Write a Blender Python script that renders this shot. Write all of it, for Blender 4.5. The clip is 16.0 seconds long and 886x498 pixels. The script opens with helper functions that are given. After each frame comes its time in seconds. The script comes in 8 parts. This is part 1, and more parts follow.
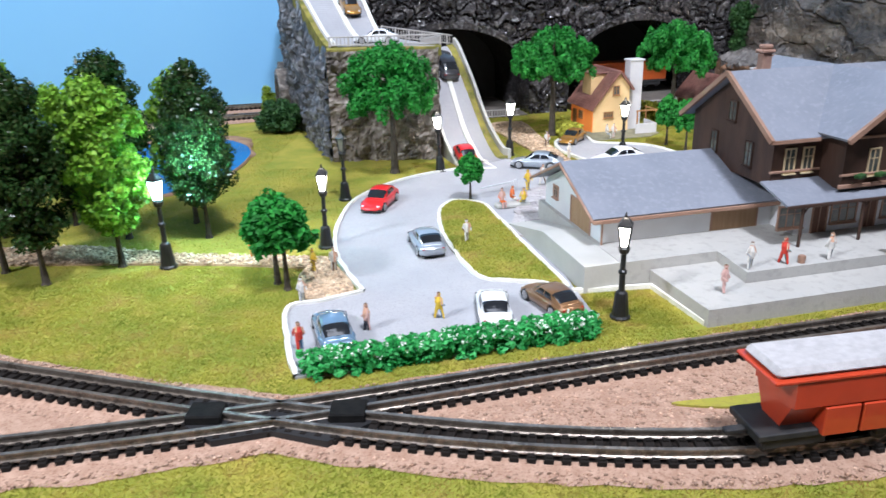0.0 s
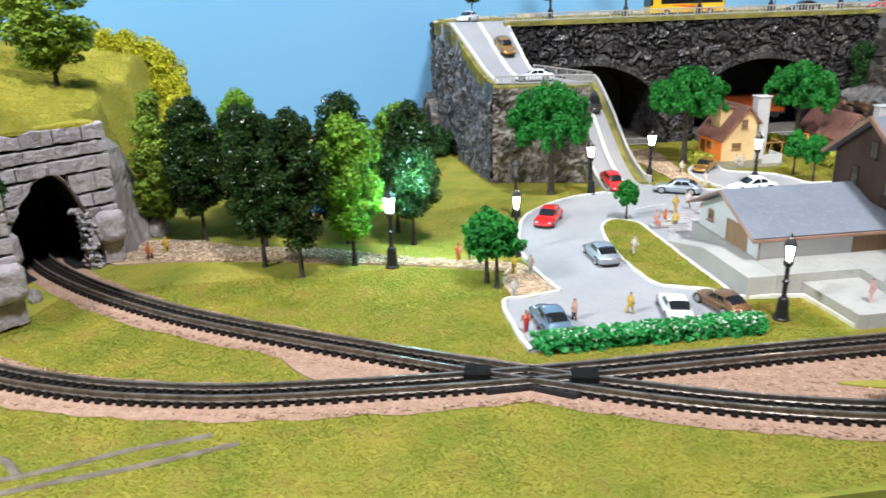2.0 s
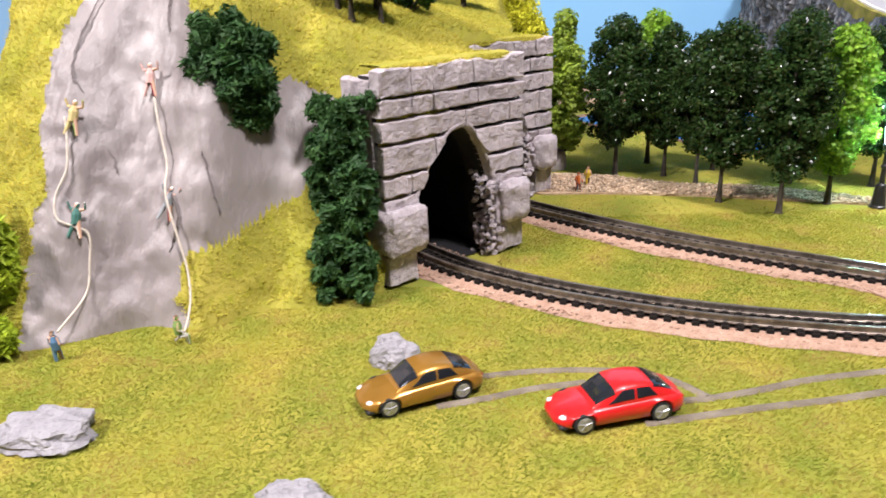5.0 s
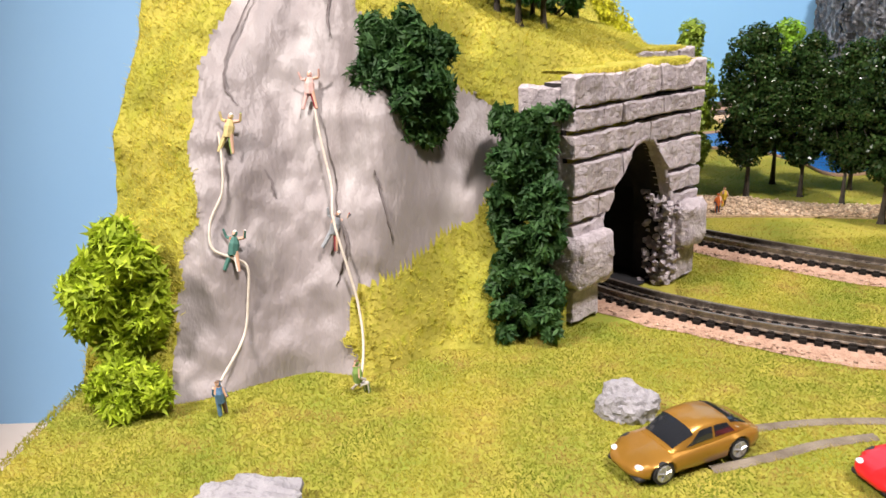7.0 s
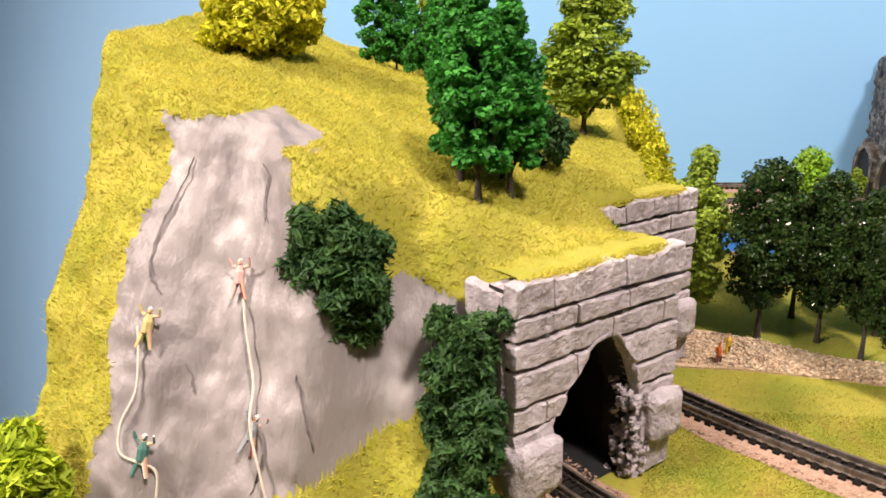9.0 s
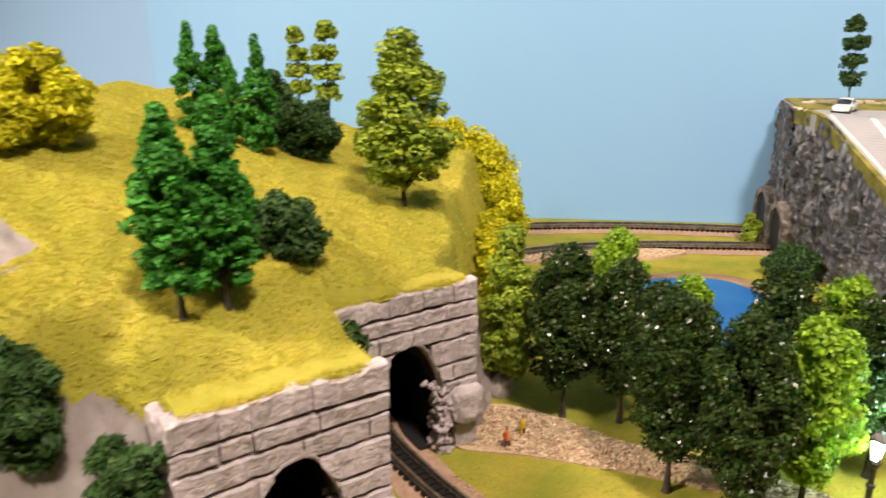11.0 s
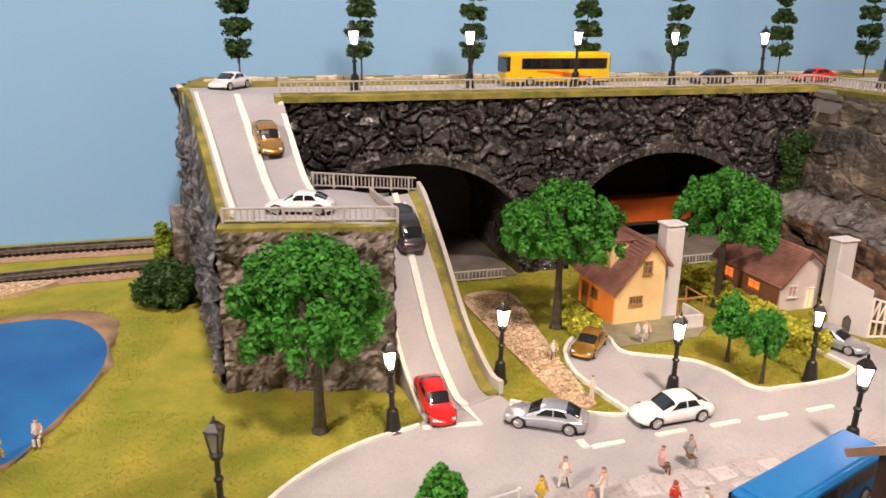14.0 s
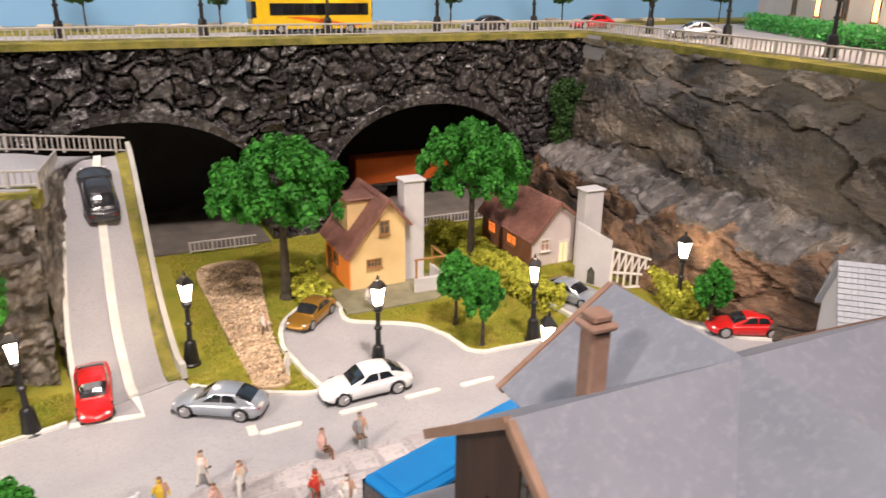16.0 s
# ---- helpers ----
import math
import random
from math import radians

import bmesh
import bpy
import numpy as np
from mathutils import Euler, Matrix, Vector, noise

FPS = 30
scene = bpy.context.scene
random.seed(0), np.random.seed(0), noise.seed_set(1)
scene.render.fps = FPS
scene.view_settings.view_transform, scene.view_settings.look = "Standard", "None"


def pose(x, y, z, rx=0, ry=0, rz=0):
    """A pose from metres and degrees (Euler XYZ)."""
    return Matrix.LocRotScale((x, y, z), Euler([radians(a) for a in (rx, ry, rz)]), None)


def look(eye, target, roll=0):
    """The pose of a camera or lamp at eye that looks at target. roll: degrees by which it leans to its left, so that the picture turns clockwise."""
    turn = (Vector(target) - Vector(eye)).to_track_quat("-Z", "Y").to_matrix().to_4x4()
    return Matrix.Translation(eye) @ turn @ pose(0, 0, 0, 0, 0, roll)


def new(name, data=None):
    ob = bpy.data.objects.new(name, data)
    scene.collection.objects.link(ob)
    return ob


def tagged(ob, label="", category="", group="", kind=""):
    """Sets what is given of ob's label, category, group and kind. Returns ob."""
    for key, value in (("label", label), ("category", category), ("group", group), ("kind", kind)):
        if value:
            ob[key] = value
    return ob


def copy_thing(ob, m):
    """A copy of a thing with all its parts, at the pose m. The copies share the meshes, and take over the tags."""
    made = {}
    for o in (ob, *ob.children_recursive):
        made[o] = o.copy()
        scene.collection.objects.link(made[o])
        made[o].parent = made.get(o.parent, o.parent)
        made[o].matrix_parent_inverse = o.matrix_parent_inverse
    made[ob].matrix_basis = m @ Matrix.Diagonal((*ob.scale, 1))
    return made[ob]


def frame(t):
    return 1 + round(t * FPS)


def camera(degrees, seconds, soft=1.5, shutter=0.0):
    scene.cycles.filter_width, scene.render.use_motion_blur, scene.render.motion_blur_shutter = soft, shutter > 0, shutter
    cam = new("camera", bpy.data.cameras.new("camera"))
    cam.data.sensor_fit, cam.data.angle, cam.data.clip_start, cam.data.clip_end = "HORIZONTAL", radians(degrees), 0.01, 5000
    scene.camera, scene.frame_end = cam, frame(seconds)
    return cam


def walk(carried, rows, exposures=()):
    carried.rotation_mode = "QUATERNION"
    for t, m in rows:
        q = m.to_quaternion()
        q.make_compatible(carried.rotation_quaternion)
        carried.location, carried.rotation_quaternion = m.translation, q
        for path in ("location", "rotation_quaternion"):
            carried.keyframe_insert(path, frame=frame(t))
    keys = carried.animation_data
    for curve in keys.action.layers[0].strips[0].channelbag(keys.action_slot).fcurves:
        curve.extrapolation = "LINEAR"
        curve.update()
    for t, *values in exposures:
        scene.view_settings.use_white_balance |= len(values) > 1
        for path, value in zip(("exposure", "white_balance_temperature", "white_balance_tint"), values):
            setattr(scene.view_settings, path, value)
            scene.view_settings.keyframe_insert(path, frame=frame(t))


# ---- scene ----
cam = camera(61.84, 16.0, shutter=0.3)
PATH = [
    (0, (0.11640, 0.08563, 0.12603), (0.0272, 1.9547, -0.5801), -1.62),
    (0.5, (0.10233, 0.06767, 0.12806), (-0.0487, 1.9395, -0.5601), -1.45),
    (1, (0.09264, 0.04723, 0.13377), (-0.0825, 1.9236, -0.5359), -1.00),
    (1.5, (0.08398, 0.02479, 0.13943), (-0.1308, 1.9016, -0.5174), -1.20),
    (2, (0.06381, 0.00827, 0.14888), (-0.2243, 1.8757, -0.5067), -1.74),
    (2.5, (0.02571, 0.00778, 0.14822), (-0.3628, 1.8587, -0.5022), -2.18),
    (3, (0.00147, 0.01403, 0.14743), (-0.4501, 1.8464, -0.5146), -2.27),
    (3.5, (-0.02015, 0.01347, 0.13918), (-0.5241, 1.8339, -0.5181), -2.12),
    (4, (-0.06114, 0.00336, 0.12758), (-0.6373, 1.8015, -0.5319), -2.59),
    (4.5, (-0.09438, -0.00115, 0.12390), (-0.6859, 1.7849, -0.5545), -2.22),
    (5, (-0.12564, -0.00463, 0.11708), (-0.7039, 1.7793, -0.5780), -2.06),
    (5.2, (-0.13586, -0.00707, 0.11549), (-0.7214, 1.7702, -0.5906), -2.18),
    (7.3, (-0.20417, 0.01617, 0.10765), (-0.7897, 1.8278, -0.5047), -3.07),
    (7.5, (-0.20662, 0.02573, 0.11458), (-0.8006, 1.8349, -0.4970), -3.53),
    (8, (-0.20634, 0.04431, 0.13248), (-0.8303, 1.8464, -0.4701), -2.72),
    (8.5, (-0.19160, 0.05473, 0.14573), (-0.8642, 1.8457, -0.4372), -1.72),
    (8.7, (-0.18373, 0.05444, 0.15074), (-0.8934, 1.8313, -0.4315), -1.59),
    (10.8, (-0.08666, 0.09106, 0.20016), (-0.8944, 1.8127, -0.4192), -0.29),
    (11, (-0.08016, 0.10619, 0.19947), (-0.8415, 1.8508, -0.4142), -0.48),
    (11.5, (-0.05638, 0.15359, 0.19779), (-0.7482, 1.9299, -0.4073), -0.60),
    (12, (-0.03842, 0.18821, 0.21325), (-0.6071, 2.0098, -0.3854), -0.11),
    (12.5, (0.00498, 0.21550, 0.21099), (-0.3337, 2.0872, -0.4072), 0.20),
    (13, (0.04525, 0.24663, 0.19432), (-0.1330, 2.1413, -0.4209), -0.07),
    (13.5, (0.09316, 0.27922, 0.17548), (0.0524, 2.1837, -0.4337), 0.35),
    (14, (0.11027, 0.29287, 0.16413), (0.1313, 2.2026, -0.4295), 0.57),
    (14.5, (0.12384, 0.30511, 0.15387), (0.2459, 2.1962, -0.4855), 0.60),
    (15, (0.15410, 0.30970, 0.14540), (0.3373, 2.1994, -0.4835), 0.50),
    (15.5, (0.17332, 0.31308, 0.14510), (0.4262, 2.1904, -0.4966), 0.90),
    (16, (0.20020, 0.31939, 0.15338), (0.5045, 2.1744, -0.5295), 0.68),
]
walk(cam, [(t, look(eye, target, roll)) for t, eye, target, roll in PATH],
     [(0, -0.06, 5450, 14), (0.4, -0.05, 5450, 12), (1, -0.22, 5550, 9), (1.6, -0.14, 5650, 9), (2.2, -0.04, 5750, 9), (3, 0.03, 5950, 13), (4, 0.18, 6250, 18), (5, 0.17, 6150, 21), (7.5, 0.17, 6600, 19), (8.5, 0.18, 6850, 22), (11, 0.02, 7850, 22), (12.5, -0.10, 8400, 36),
      (14, -0.29, 7700, 28), (15, -0.26, 7450, 25), (16, -0.25, 7050, 23)])

# ---- light ----
LAYOUT = Matrix.Translation((0.156, 0.365, 0)) @ Matrix.Rotation(radians(16), 4, "Z")   # the board's own axes


def lay(u, v, z=0.0):
    """A place on the board, by its own axes."""
    return LAYOUT @ Vector((u, v, z))


world = bpy.data.worlds.new("room")
world.use_nodes = True
scene.world = world
world.node_tree.nodes["Background"].inputs[0].default_value = (0.9, 0.95, 1.0, 1)
world.node_tree.nodes["Background"].inputs[1].default_value = 0.017


def lamp(name, kind, eye, target, power, colour, size=0.1, cone=60):
    data = bpy.data.lights.new(name, kind)
    data.energy, data.color = power, colour
    if kind == "AREA":
        data.shape, data.size = "DISK", size
    else:
        data.shadow_soft_size = size
    if kind == "SPOT":
        data.spot_size, data.spot_blend = radians(cone), 0.45
    ob = new(name, data)
    ob.matrix_world = look(eye, target)
    return ob


lamp("spotlight_right", "SPOT", (0.40, -0.18, 1.42), (0.18, 0.60, 0), 118, (1.0, 0.95, 0.88), 0.09, 66)
lamp("spotlight_left", "SPOT", (-0.76, -0.38, 0.90), (-0.40, 0.40, 0.08), 77, (1.0, 0.95, 0.86), 0.085, 58)
lamp("ceiling_lamp", "AREA", (0.1, 0.1, 1.45), (0.1, 0.35, 0), 5.4, (1.0, 0.97, 0.93), 0.7)

# ---- materials ----
MATS = {}


def mat(name, c1, c2=None, scale=60, rough=0.7, bump=0.0, bscale=400, metal=0.0, fine=6.0, c3=None, spec=0.4, emit=None, strength=0.0, coat=0.0, island=0.0, stretch=None, lo=0.35, hi=0.65, thin=0.0):
    """A surface of two or three colours mixed by coarse and fine noise, with fine relief."""
    if name in MATS:
        return MATS[name]
    m = bpy.data.materials.new(name)
    m.use_nodes = True
    nt = m.node_tree
    n, l = nt.nodes, nt.links
    b = n["Principled BSDF"]
    b.inputs["Roughness"].default_value = rough
    b.inputs["Metallic"].default_value = metal
    b.inputs["Specular IOR Level"].default_value = spec
    b.inputs["Coat Weight"].default_value = coat
    b.inputs["Coat Roughness"].default_value = 0.08
    b.inputs["Base Color"].default_value = (*c1, 1)
    tc = n.new("ShaderNodeTexCoord")
    vec = tc.outputs["Object"]
    if stretch:
        mp = n.new("ShaderNodeMapping")
        mp.inputs["Scale"].default_value = stretch
        l.new(vec, mp.inputs[0])
        vec = mp.outputs[0]

    def noise_tex(s, detail=4, r=0.6):
        t = n.new("ShaderNodeTexNoise")
        t.inputs["Scale"].default_value, t.inputs["Detail"].default_value, t.inputs["Roughness"].default_value = s, detail, r
        l.new(vec, t.inputs["Vector"])
        return t.outputs["Fac"]

    def remap(fac, a, z):
        r = n.new("ShaderNodeMapRange")
        r.inputs[1].default_value, r.inputs[2].default_value = a, z
        l.new(fac, r.inputs[0])
        return r.outputs[0]

    def mix(fac, a, z):
        x = n.new("ShaderNodeMix")
        x.data_type = "RGBA"
        l.new(fac, x.inputs[0])
        for sock, v in ((x.inputs[6], a), (x.inputs[7], z)):
            if isinstance(v, tuple):
                sock.default_value = (*v, 1)
            else:
                l.new(v, sock)
        return x.outputs[2]
    if c2:
        col = mix(remap(noise_tex(scale), lo, hi), c1, c2)
        if c3:
            col = mix(remap(noise_tex(scale * fine, 2), 0.5, 0.72), col, c3)
        if island:
            g = n.new("ShaderNodeNewGeometry")
            oi = n.new("ShaderNodeObjectInfo")
            add = n.new("ShaderNodeMath")
            add.operation = "ADD"
            l.new(g.outputs["Random Per Island"], add.inputs[0])
            l.new(oi.outputs["Random"], add.inputs[1])
            fr = n.new("ShaderNodeMath")
            fr.operation = "FRACT"
            l.new(add.outputs[0], fr.inputs[0])
            hsv = n.new("ShaderNodeHueSaturation")
            l.new(remap_to(nt, fr.outputs[0], 1 - island, 1 + island), hsv.inputs["Value"])
            l.new(col, hsv.inputs["Color"])
            col = hsv.outputs[0]
        l.new(col, b.inputs["Base Color"])
        if thin:
            tl, ms = n.new("ShaderNodeBsdfTranslucent"), n.new("ShaderNodeMixShader")
            ms.inputs[0].default_value = thin
            l.new(col, tl.inputs[0])
            l.new(b.outputs[0], ms.inputs[1])
            l.new(tl.outputs[0], ms.inputs[2])
            l.new(ms.outputs[0], n["Material Output"].inputs[0])
    if bump:
        bp = n.new("ShaderNodeBump")
        bp.inputs["Strength"].default_value = min(1.0, bump)
        bp.inputs["Distance"].default_value = 0.5 / bscale
        l.new(noise_tex(bscale, 5, 0.65), bp.inputs["Height"])
        l.new(bp.outputs[0], b.inputs["Normal"])
    if emit:
        b.inputs["Emission Color"].default_value = (*emit, 1)
        b.inputs["Emission Strength"].default_value = strength
    MATS[name] = m
    return m


def remap_to(nt, fac, a, z):
    r = nt.nodes.new("ShaderNodeMapRange")
    r.inputs[3].default_value, r.inputs[4].default_value = a, z
    nt.links.new(fac, r.inputs[0])
    return r.outputs[0]


def paint(name, c, rough=0.3, coat=0.6, metal=0.0):
    return mat(name, c, tuple(0.88 * x for x in c), 120, rough, 0.06, 900, metal=metal, coat=coat)


GRASS = mat("grass_mat", (0.20, 0.235, 0.032), (0.35, 0.31, 0.052), 40, 0.9, 0.5, 900, c3=(0.26, 0.22, 0.053), fine=14, spec=0.1)
TURF = mat("turf_mat", (0.249, 0.298, 0.040), (0.516, 0.454, 0.075), 34, 0.9, 0.0, 900, c3=(0.50, 0.355, 0.125), fine=2.0, spec=0.05, island=0.10, thin=0.6)
HILLGRASS = mat("hill_grass_mat", (0.27, 0.27, 0.04), (0.40, 0.35, 0.065), 30, 0.9, 0.6, 600, c3=(0.30, 0.30, 0.03), fine=10, spec=0.1)
VERGE = mat("verge_moss_mat", (0.14, 0.145, 0.035), (0.34, 0.30, 0.07), 90, 0.95, 1.0, 500, c3=(0.22, 0.17, 0.08), fine=4, spec=0.1)
BALLAST = mat("ballast_mat", (0.361, 0.227, 0.160), (0.470, 0.319, 0.235), 260, 0.95, 1.0, 900, c3=(0.26, 0.15, 0.10), fine=5, spec=0.15)
ROAD = mat("road_mat", (0.34, 0.34, 0.36), (0.40, 0.395, 0.41), 25, 0.8, 0.25, 1400, c3=(0.30, 0.30, 0.315), fine=60)
PAVING = mat("paving_mat", (0.36, 0.335, 0.34), (0.46, 0.43, 0.43), 40, 0.85, 0.3, 900, c3=(0.27, 0.25, 0.25), fine=20)
WHITE = mat("white_line_mat", (0.78, 0.77, 0.72), (0.66, 0.65, 0.58), 150, 0.8, 0.4, 900)
GRAVEL = mat("gravel_mat", (0.52, 0.36, 0.22), (0.66, 0.50, 0.34), 420, 0.95, 1.0, 900, c3=(0.30, 0.20, 0.12), fine=2)
WATER = mat("water_mat", (0.003, 0.085, 0.29), (0.006, 0.14, 0.38), 12, 0.16, 0.12, 130, spec=0.12)
SHORE = mat("shore_mat", (0.22, 0.13, 0.08), (0.32, 0.22, 0.13), 60, 0.95, 0.8, 600)
SKY = mat("backdrop_mat", (0.185, 0.41, 0.68), (0.22, 0.45, 0.70), 1.2, 0.85, 0.05, 300)
STONE = mat("portal_stone_mat", (0.34, 0.30, 0.316), (0.52, 0.462, 0.482), 60, 0.85, 1.0, 200, c3=(0.58, 0.53, 0.55), fine=5, island=0.10)
JOINT = mat("joint_mat", (0.02, 0.018, 0.018), (0.05, 0.045, 0.045), 90, 0.95, 0.6, 600)
CLIFFROCK = mat("grey_rock_mat", (0.185, 0.160, 0.156), (0.305, 0.272, 0.265), 15, 0.5, 0.22, 36, c3=(0.365, 0.335, 0.325), fine=2.6, stretch=(1.5, 1.2, 0.5), lo=0.22, hi=0.66)
DARKROCK = mat("dark_rock_mat", (0.008, 0.007, 0.008), (0.042, 0.038, 0.038), 60, 0.2, 0.5, 300, c3=(0.11, 0.105, 0.105), fine=5, spec=0.8, island=0.3)
TOWERROCK = mat("tower_rock_mat", (0.065, 0.055, 0.047), (0.21, 0.175, 0.14), 40, 0.45, 0.8, 220, c3=(0.31, 0.28, 0.25), fine=4, spec=0.5)
STRATA = mat("strata_rock_mat", (0.040, 0.035, 0.031), (0.235, 0.195, 0.150), 9, 0.36, 0.6, 60, c3=(0.12, 0.10, 0.085), fine=3.0, spec=0.6, stretch=(1, 0.8, 2.1), lo=0.40, hi=0.56)
RUST = mat("rust_rock_mat", (0.05, 0.036, 0.028), (0.27, 0.155, 0.09), 26, 0.6, 0.9, 160, c3=(0.05, 0.04, 0.035), fine=3.5, stretch=(1, 0.7, 1.6), lo=0.4, hi=0.6)
# streaked rock of the tower's shaded flanks, the shade mixed into the colours
SHADED_STREAK = mat("shaded_streaked_rock_mat", (0.018, 0.019, 0.023), (0.085, 0.085, 0.09), 70, 0.4, 0.9, 260, c3=(0.25, 0.26, 0.28), fine=3.0, spec=0.5, stretch=(1, 1, 0.25))
LEDGE = mat("pale_ledge_mat", (0.045, 0.040, 0.037), (0.17, 0.157, 0.148), 50, 0.6, 1.0, 240, c3=(0.25, 0.235, 0.225), fine=3)
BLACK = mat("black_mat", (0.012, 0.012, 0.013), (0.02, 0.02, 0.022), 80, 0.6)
IRON = mat("black_iron_mat", (0.012, 0.012, 0.013), (0.02, 0.02, 0.02), 200, 0.35, 0.1, 900)
RAIL = mat("rail_mat", (0.27, 0.23, 0.19), (0.11, 0.088, 0.07), 160, 0.30, 0.2, 900, metal=0.6, c3=(0.36, 0.31, 0.26), fine=4)
TRACKBED = mat("track_bed_mat", (0.012, 0.011, 0.010), (0.030, 0.022, 0.018), 420, 0.95, 0.8, 900, spec=0.08)
TIE = mat("tie_mat", (0.010, 0.009, 0.008), (0.022, 0.018, 0.016), 300, 0.85, 0.3, 900, spec=0.12)
FENCE = mat("grey_fence_mat", (0.37, 0.35, 0.33), (0.45, 0.43, 0.41), 150, 0.6)
TABLE = mat("table_mat", (0.66, 0.55, 0.47), (0.72, 0.62, 0.54), 8, 0.6, 0.05, 200)
LITE = mat("lantern_glow_mat", (1, 0.95, 0.85), emit=(1.0, 0.86, 0.62), strength=70)
LITEG = mat("lantern_cool_mat", (1, 1, 1), emit=(0.55, 1.0, 0.85), strength=90)
OFFG = mat("lantern_dark_mat", (0.10, 0.09, 0.08), (0.16, 0.14, 0.12), 200, 0.2)
TRUNK = mat("bark_mat", (0.035, 0.028, 0.022), (0.08, 0.065, 0.05), 300, 0.9, 0.8, 900)


def leaf(name, a, b, c=None, gloss=0.55):
    return mat(name, a, b, 160, gloss, 0.0, c3=c, fine=3, spec=0.3, island=0.35, thin=0.3)


L_DARK = leaf("dark_leaf_mat", (0.016, 0.045, 0.012), (0.040, 0.088, 0.020), (0.070, 0.075, 0.024), 0.22)
L_LIME = leaf("lime_leaf_mat", (0.14, 0.31, 0.02), (0.28, 0.47, 0.038), gloss=0.5)
L_EMER = leaf("emerald_leaf_mat", (0.022, 0.18, 0.022), (0.052, 0.31, 0.04), gloss=0.6)
L_SPRING = leaf("spring_leaf_mat", (0.27, 0.38, 0.015), (0.42, 0.52, 0.03), gloss=0.6)
L_MOSS = leaf("moss_leaf_mat", (0.19, 0.29, 0.03), (0.33, 0.44, 0.05), gloss=0.5)
L_YELL = leaf("yellow_leaf_mat", (0.45, 0.46, 0.015), (0.66, 0.62, 0.04), gloss=0.7)
L_OLIVE = leaf("olive_leaf_mat", (0.026, 0.075, 0.022), (0.055, 0.125, 0.032), gloss=0.5)
L_IVY = leaf("ivy_leaf_mat", (0.024, 0.075, 0.022), (0.06, 0.14, 0.035), gloss=0.6)
L_HEDGE = leaf("hedge_leaf_mat", (0.037, 0.300, 0.062), (0.100, 0.500, 0.138), gloss=0.5)

# ---- building tools ----
def mesh_ob(name, bm, material, parent=None, label="", smooth=False):
    me = bpy.data.meshes.new(name)
    bm.normal_update()
    bm.to_mesh(me)
    bm.free()
    for m in (material if isinstance(material, (list, tuple)) else [material]):
        me.materials.append(m)
    if smooth:
        me.shade_smooth()
    ob = new(name, me)
    if parent:
        ob.parent = parent
    if label:
        ob["label"] = label
    return ob


def part(name, bm, material, parent, label="", smooth=False):
    return mesh_ob(name, bm, material, parent, label, smooth)


def raw_ob(name, verts, faces, material, parent=None, smooth=False):
    me = bpy.data.meshes.new(name)
    me.from_pydata(verts, [], faces)
    me.update()
    for m in (material if isinstance(material, (list, tuple)) else [material]):
        me.materials.append(m)
    if smooth:
        me.shade_smooth()
    ob = new(name, me)
    if parent:
        ob.parent = parent
    return ob


def thing(name, label, category, group="", m=None, kind=""):
    ob = new(name)
    ob.empty_display_size = 0.005
    if m is not None:
        ob.matrix_world = m
    return tagged(ob, label, category, group, kind)


def face(bm, pts, mi=0):
    f = bm.faces.new([bm.verts.new(p) for p in pts])
    f.material_index = mi
    return f


def box(bm, x0, x1, y0, y1, z0, z1, bevel=0.0, m=None):
    r = bmesh.ops.create_cube(bm, size=1)
    vs = r["verts"]
    for v in vs:
        v.co = Vector((x0 + (v.co.x + 0.5) * (x1 - x0), y0 + (v.co.y + 0.5) * (y1 - y0), z0 + (v.co.z + 0.5) * (z1 - z0)))
    if bevel:
        es = list({e for v in vs for e in v.link_edges})
        r = bmesh.ops.bevel(bm, geom=es, offset=bevel, segments=1, affect="EDGES")
        vs = list({v for f in r["faces"] for v in f.verts} | {v for v in vs if v.is_valid})
    if m is not None:
        bmesh.ops.transform(bm, matrix=m, verts=vs)
    return vs


def cyl(bm, p, q, r1, r2=None, seg=10, caps=True):
    """A round bar from p to q."""
    p, q = Vector(p), Vector(q)
    d = q - p
    r = bmesh.ops.create_cone(bm, cap_ends=caps, segments=seg, radius1=r1, radius2=r1 if r2 is None else r2, depth=d.length)
    bmesh.ops.transform(bm, matrix=Matrix.Translation((p + q) / 2) @ d.to_track_quat("Z", "Y").to_matrix().to_4x4(), verts=r["verts"])
    return r["verts"]


def ball(bm, c, rx, ry=None, rz=None, sub=2):
    r = bmesh.ops.create_icosphere(bm, subdivisions=sub, radius=1)
    for v in r["verts"]:
        v.co = Vector((c[0] + v.co.x * rx, c[1] + v.co.y * (ry or rx), c[2] + v.co.z * (rz or rx)))
    return r["verts"]


def turned(bm, profile, seg=14, at=(0, 0)):
    """A lathe shape from (radius, height) pairs."""
    rings = []
    for r, z in profile:
        rings.append([bm.verts.new((at[0] + r * math.cos(2 * math.pi * k / seg), at[1] + r * math.sin(2 * math.pi * k / seg), z)) for k in range(seg)])
    for a, b in zip(rings, rings[1:]):
        for k in range(seg):
            bm.faces.new((a[k], a[(k + 1) % seg], b[(k + 1) % seg], b[k]))
    bm.faces.new(rings[0][::-1])
    bm.faces.new(rings[-1])


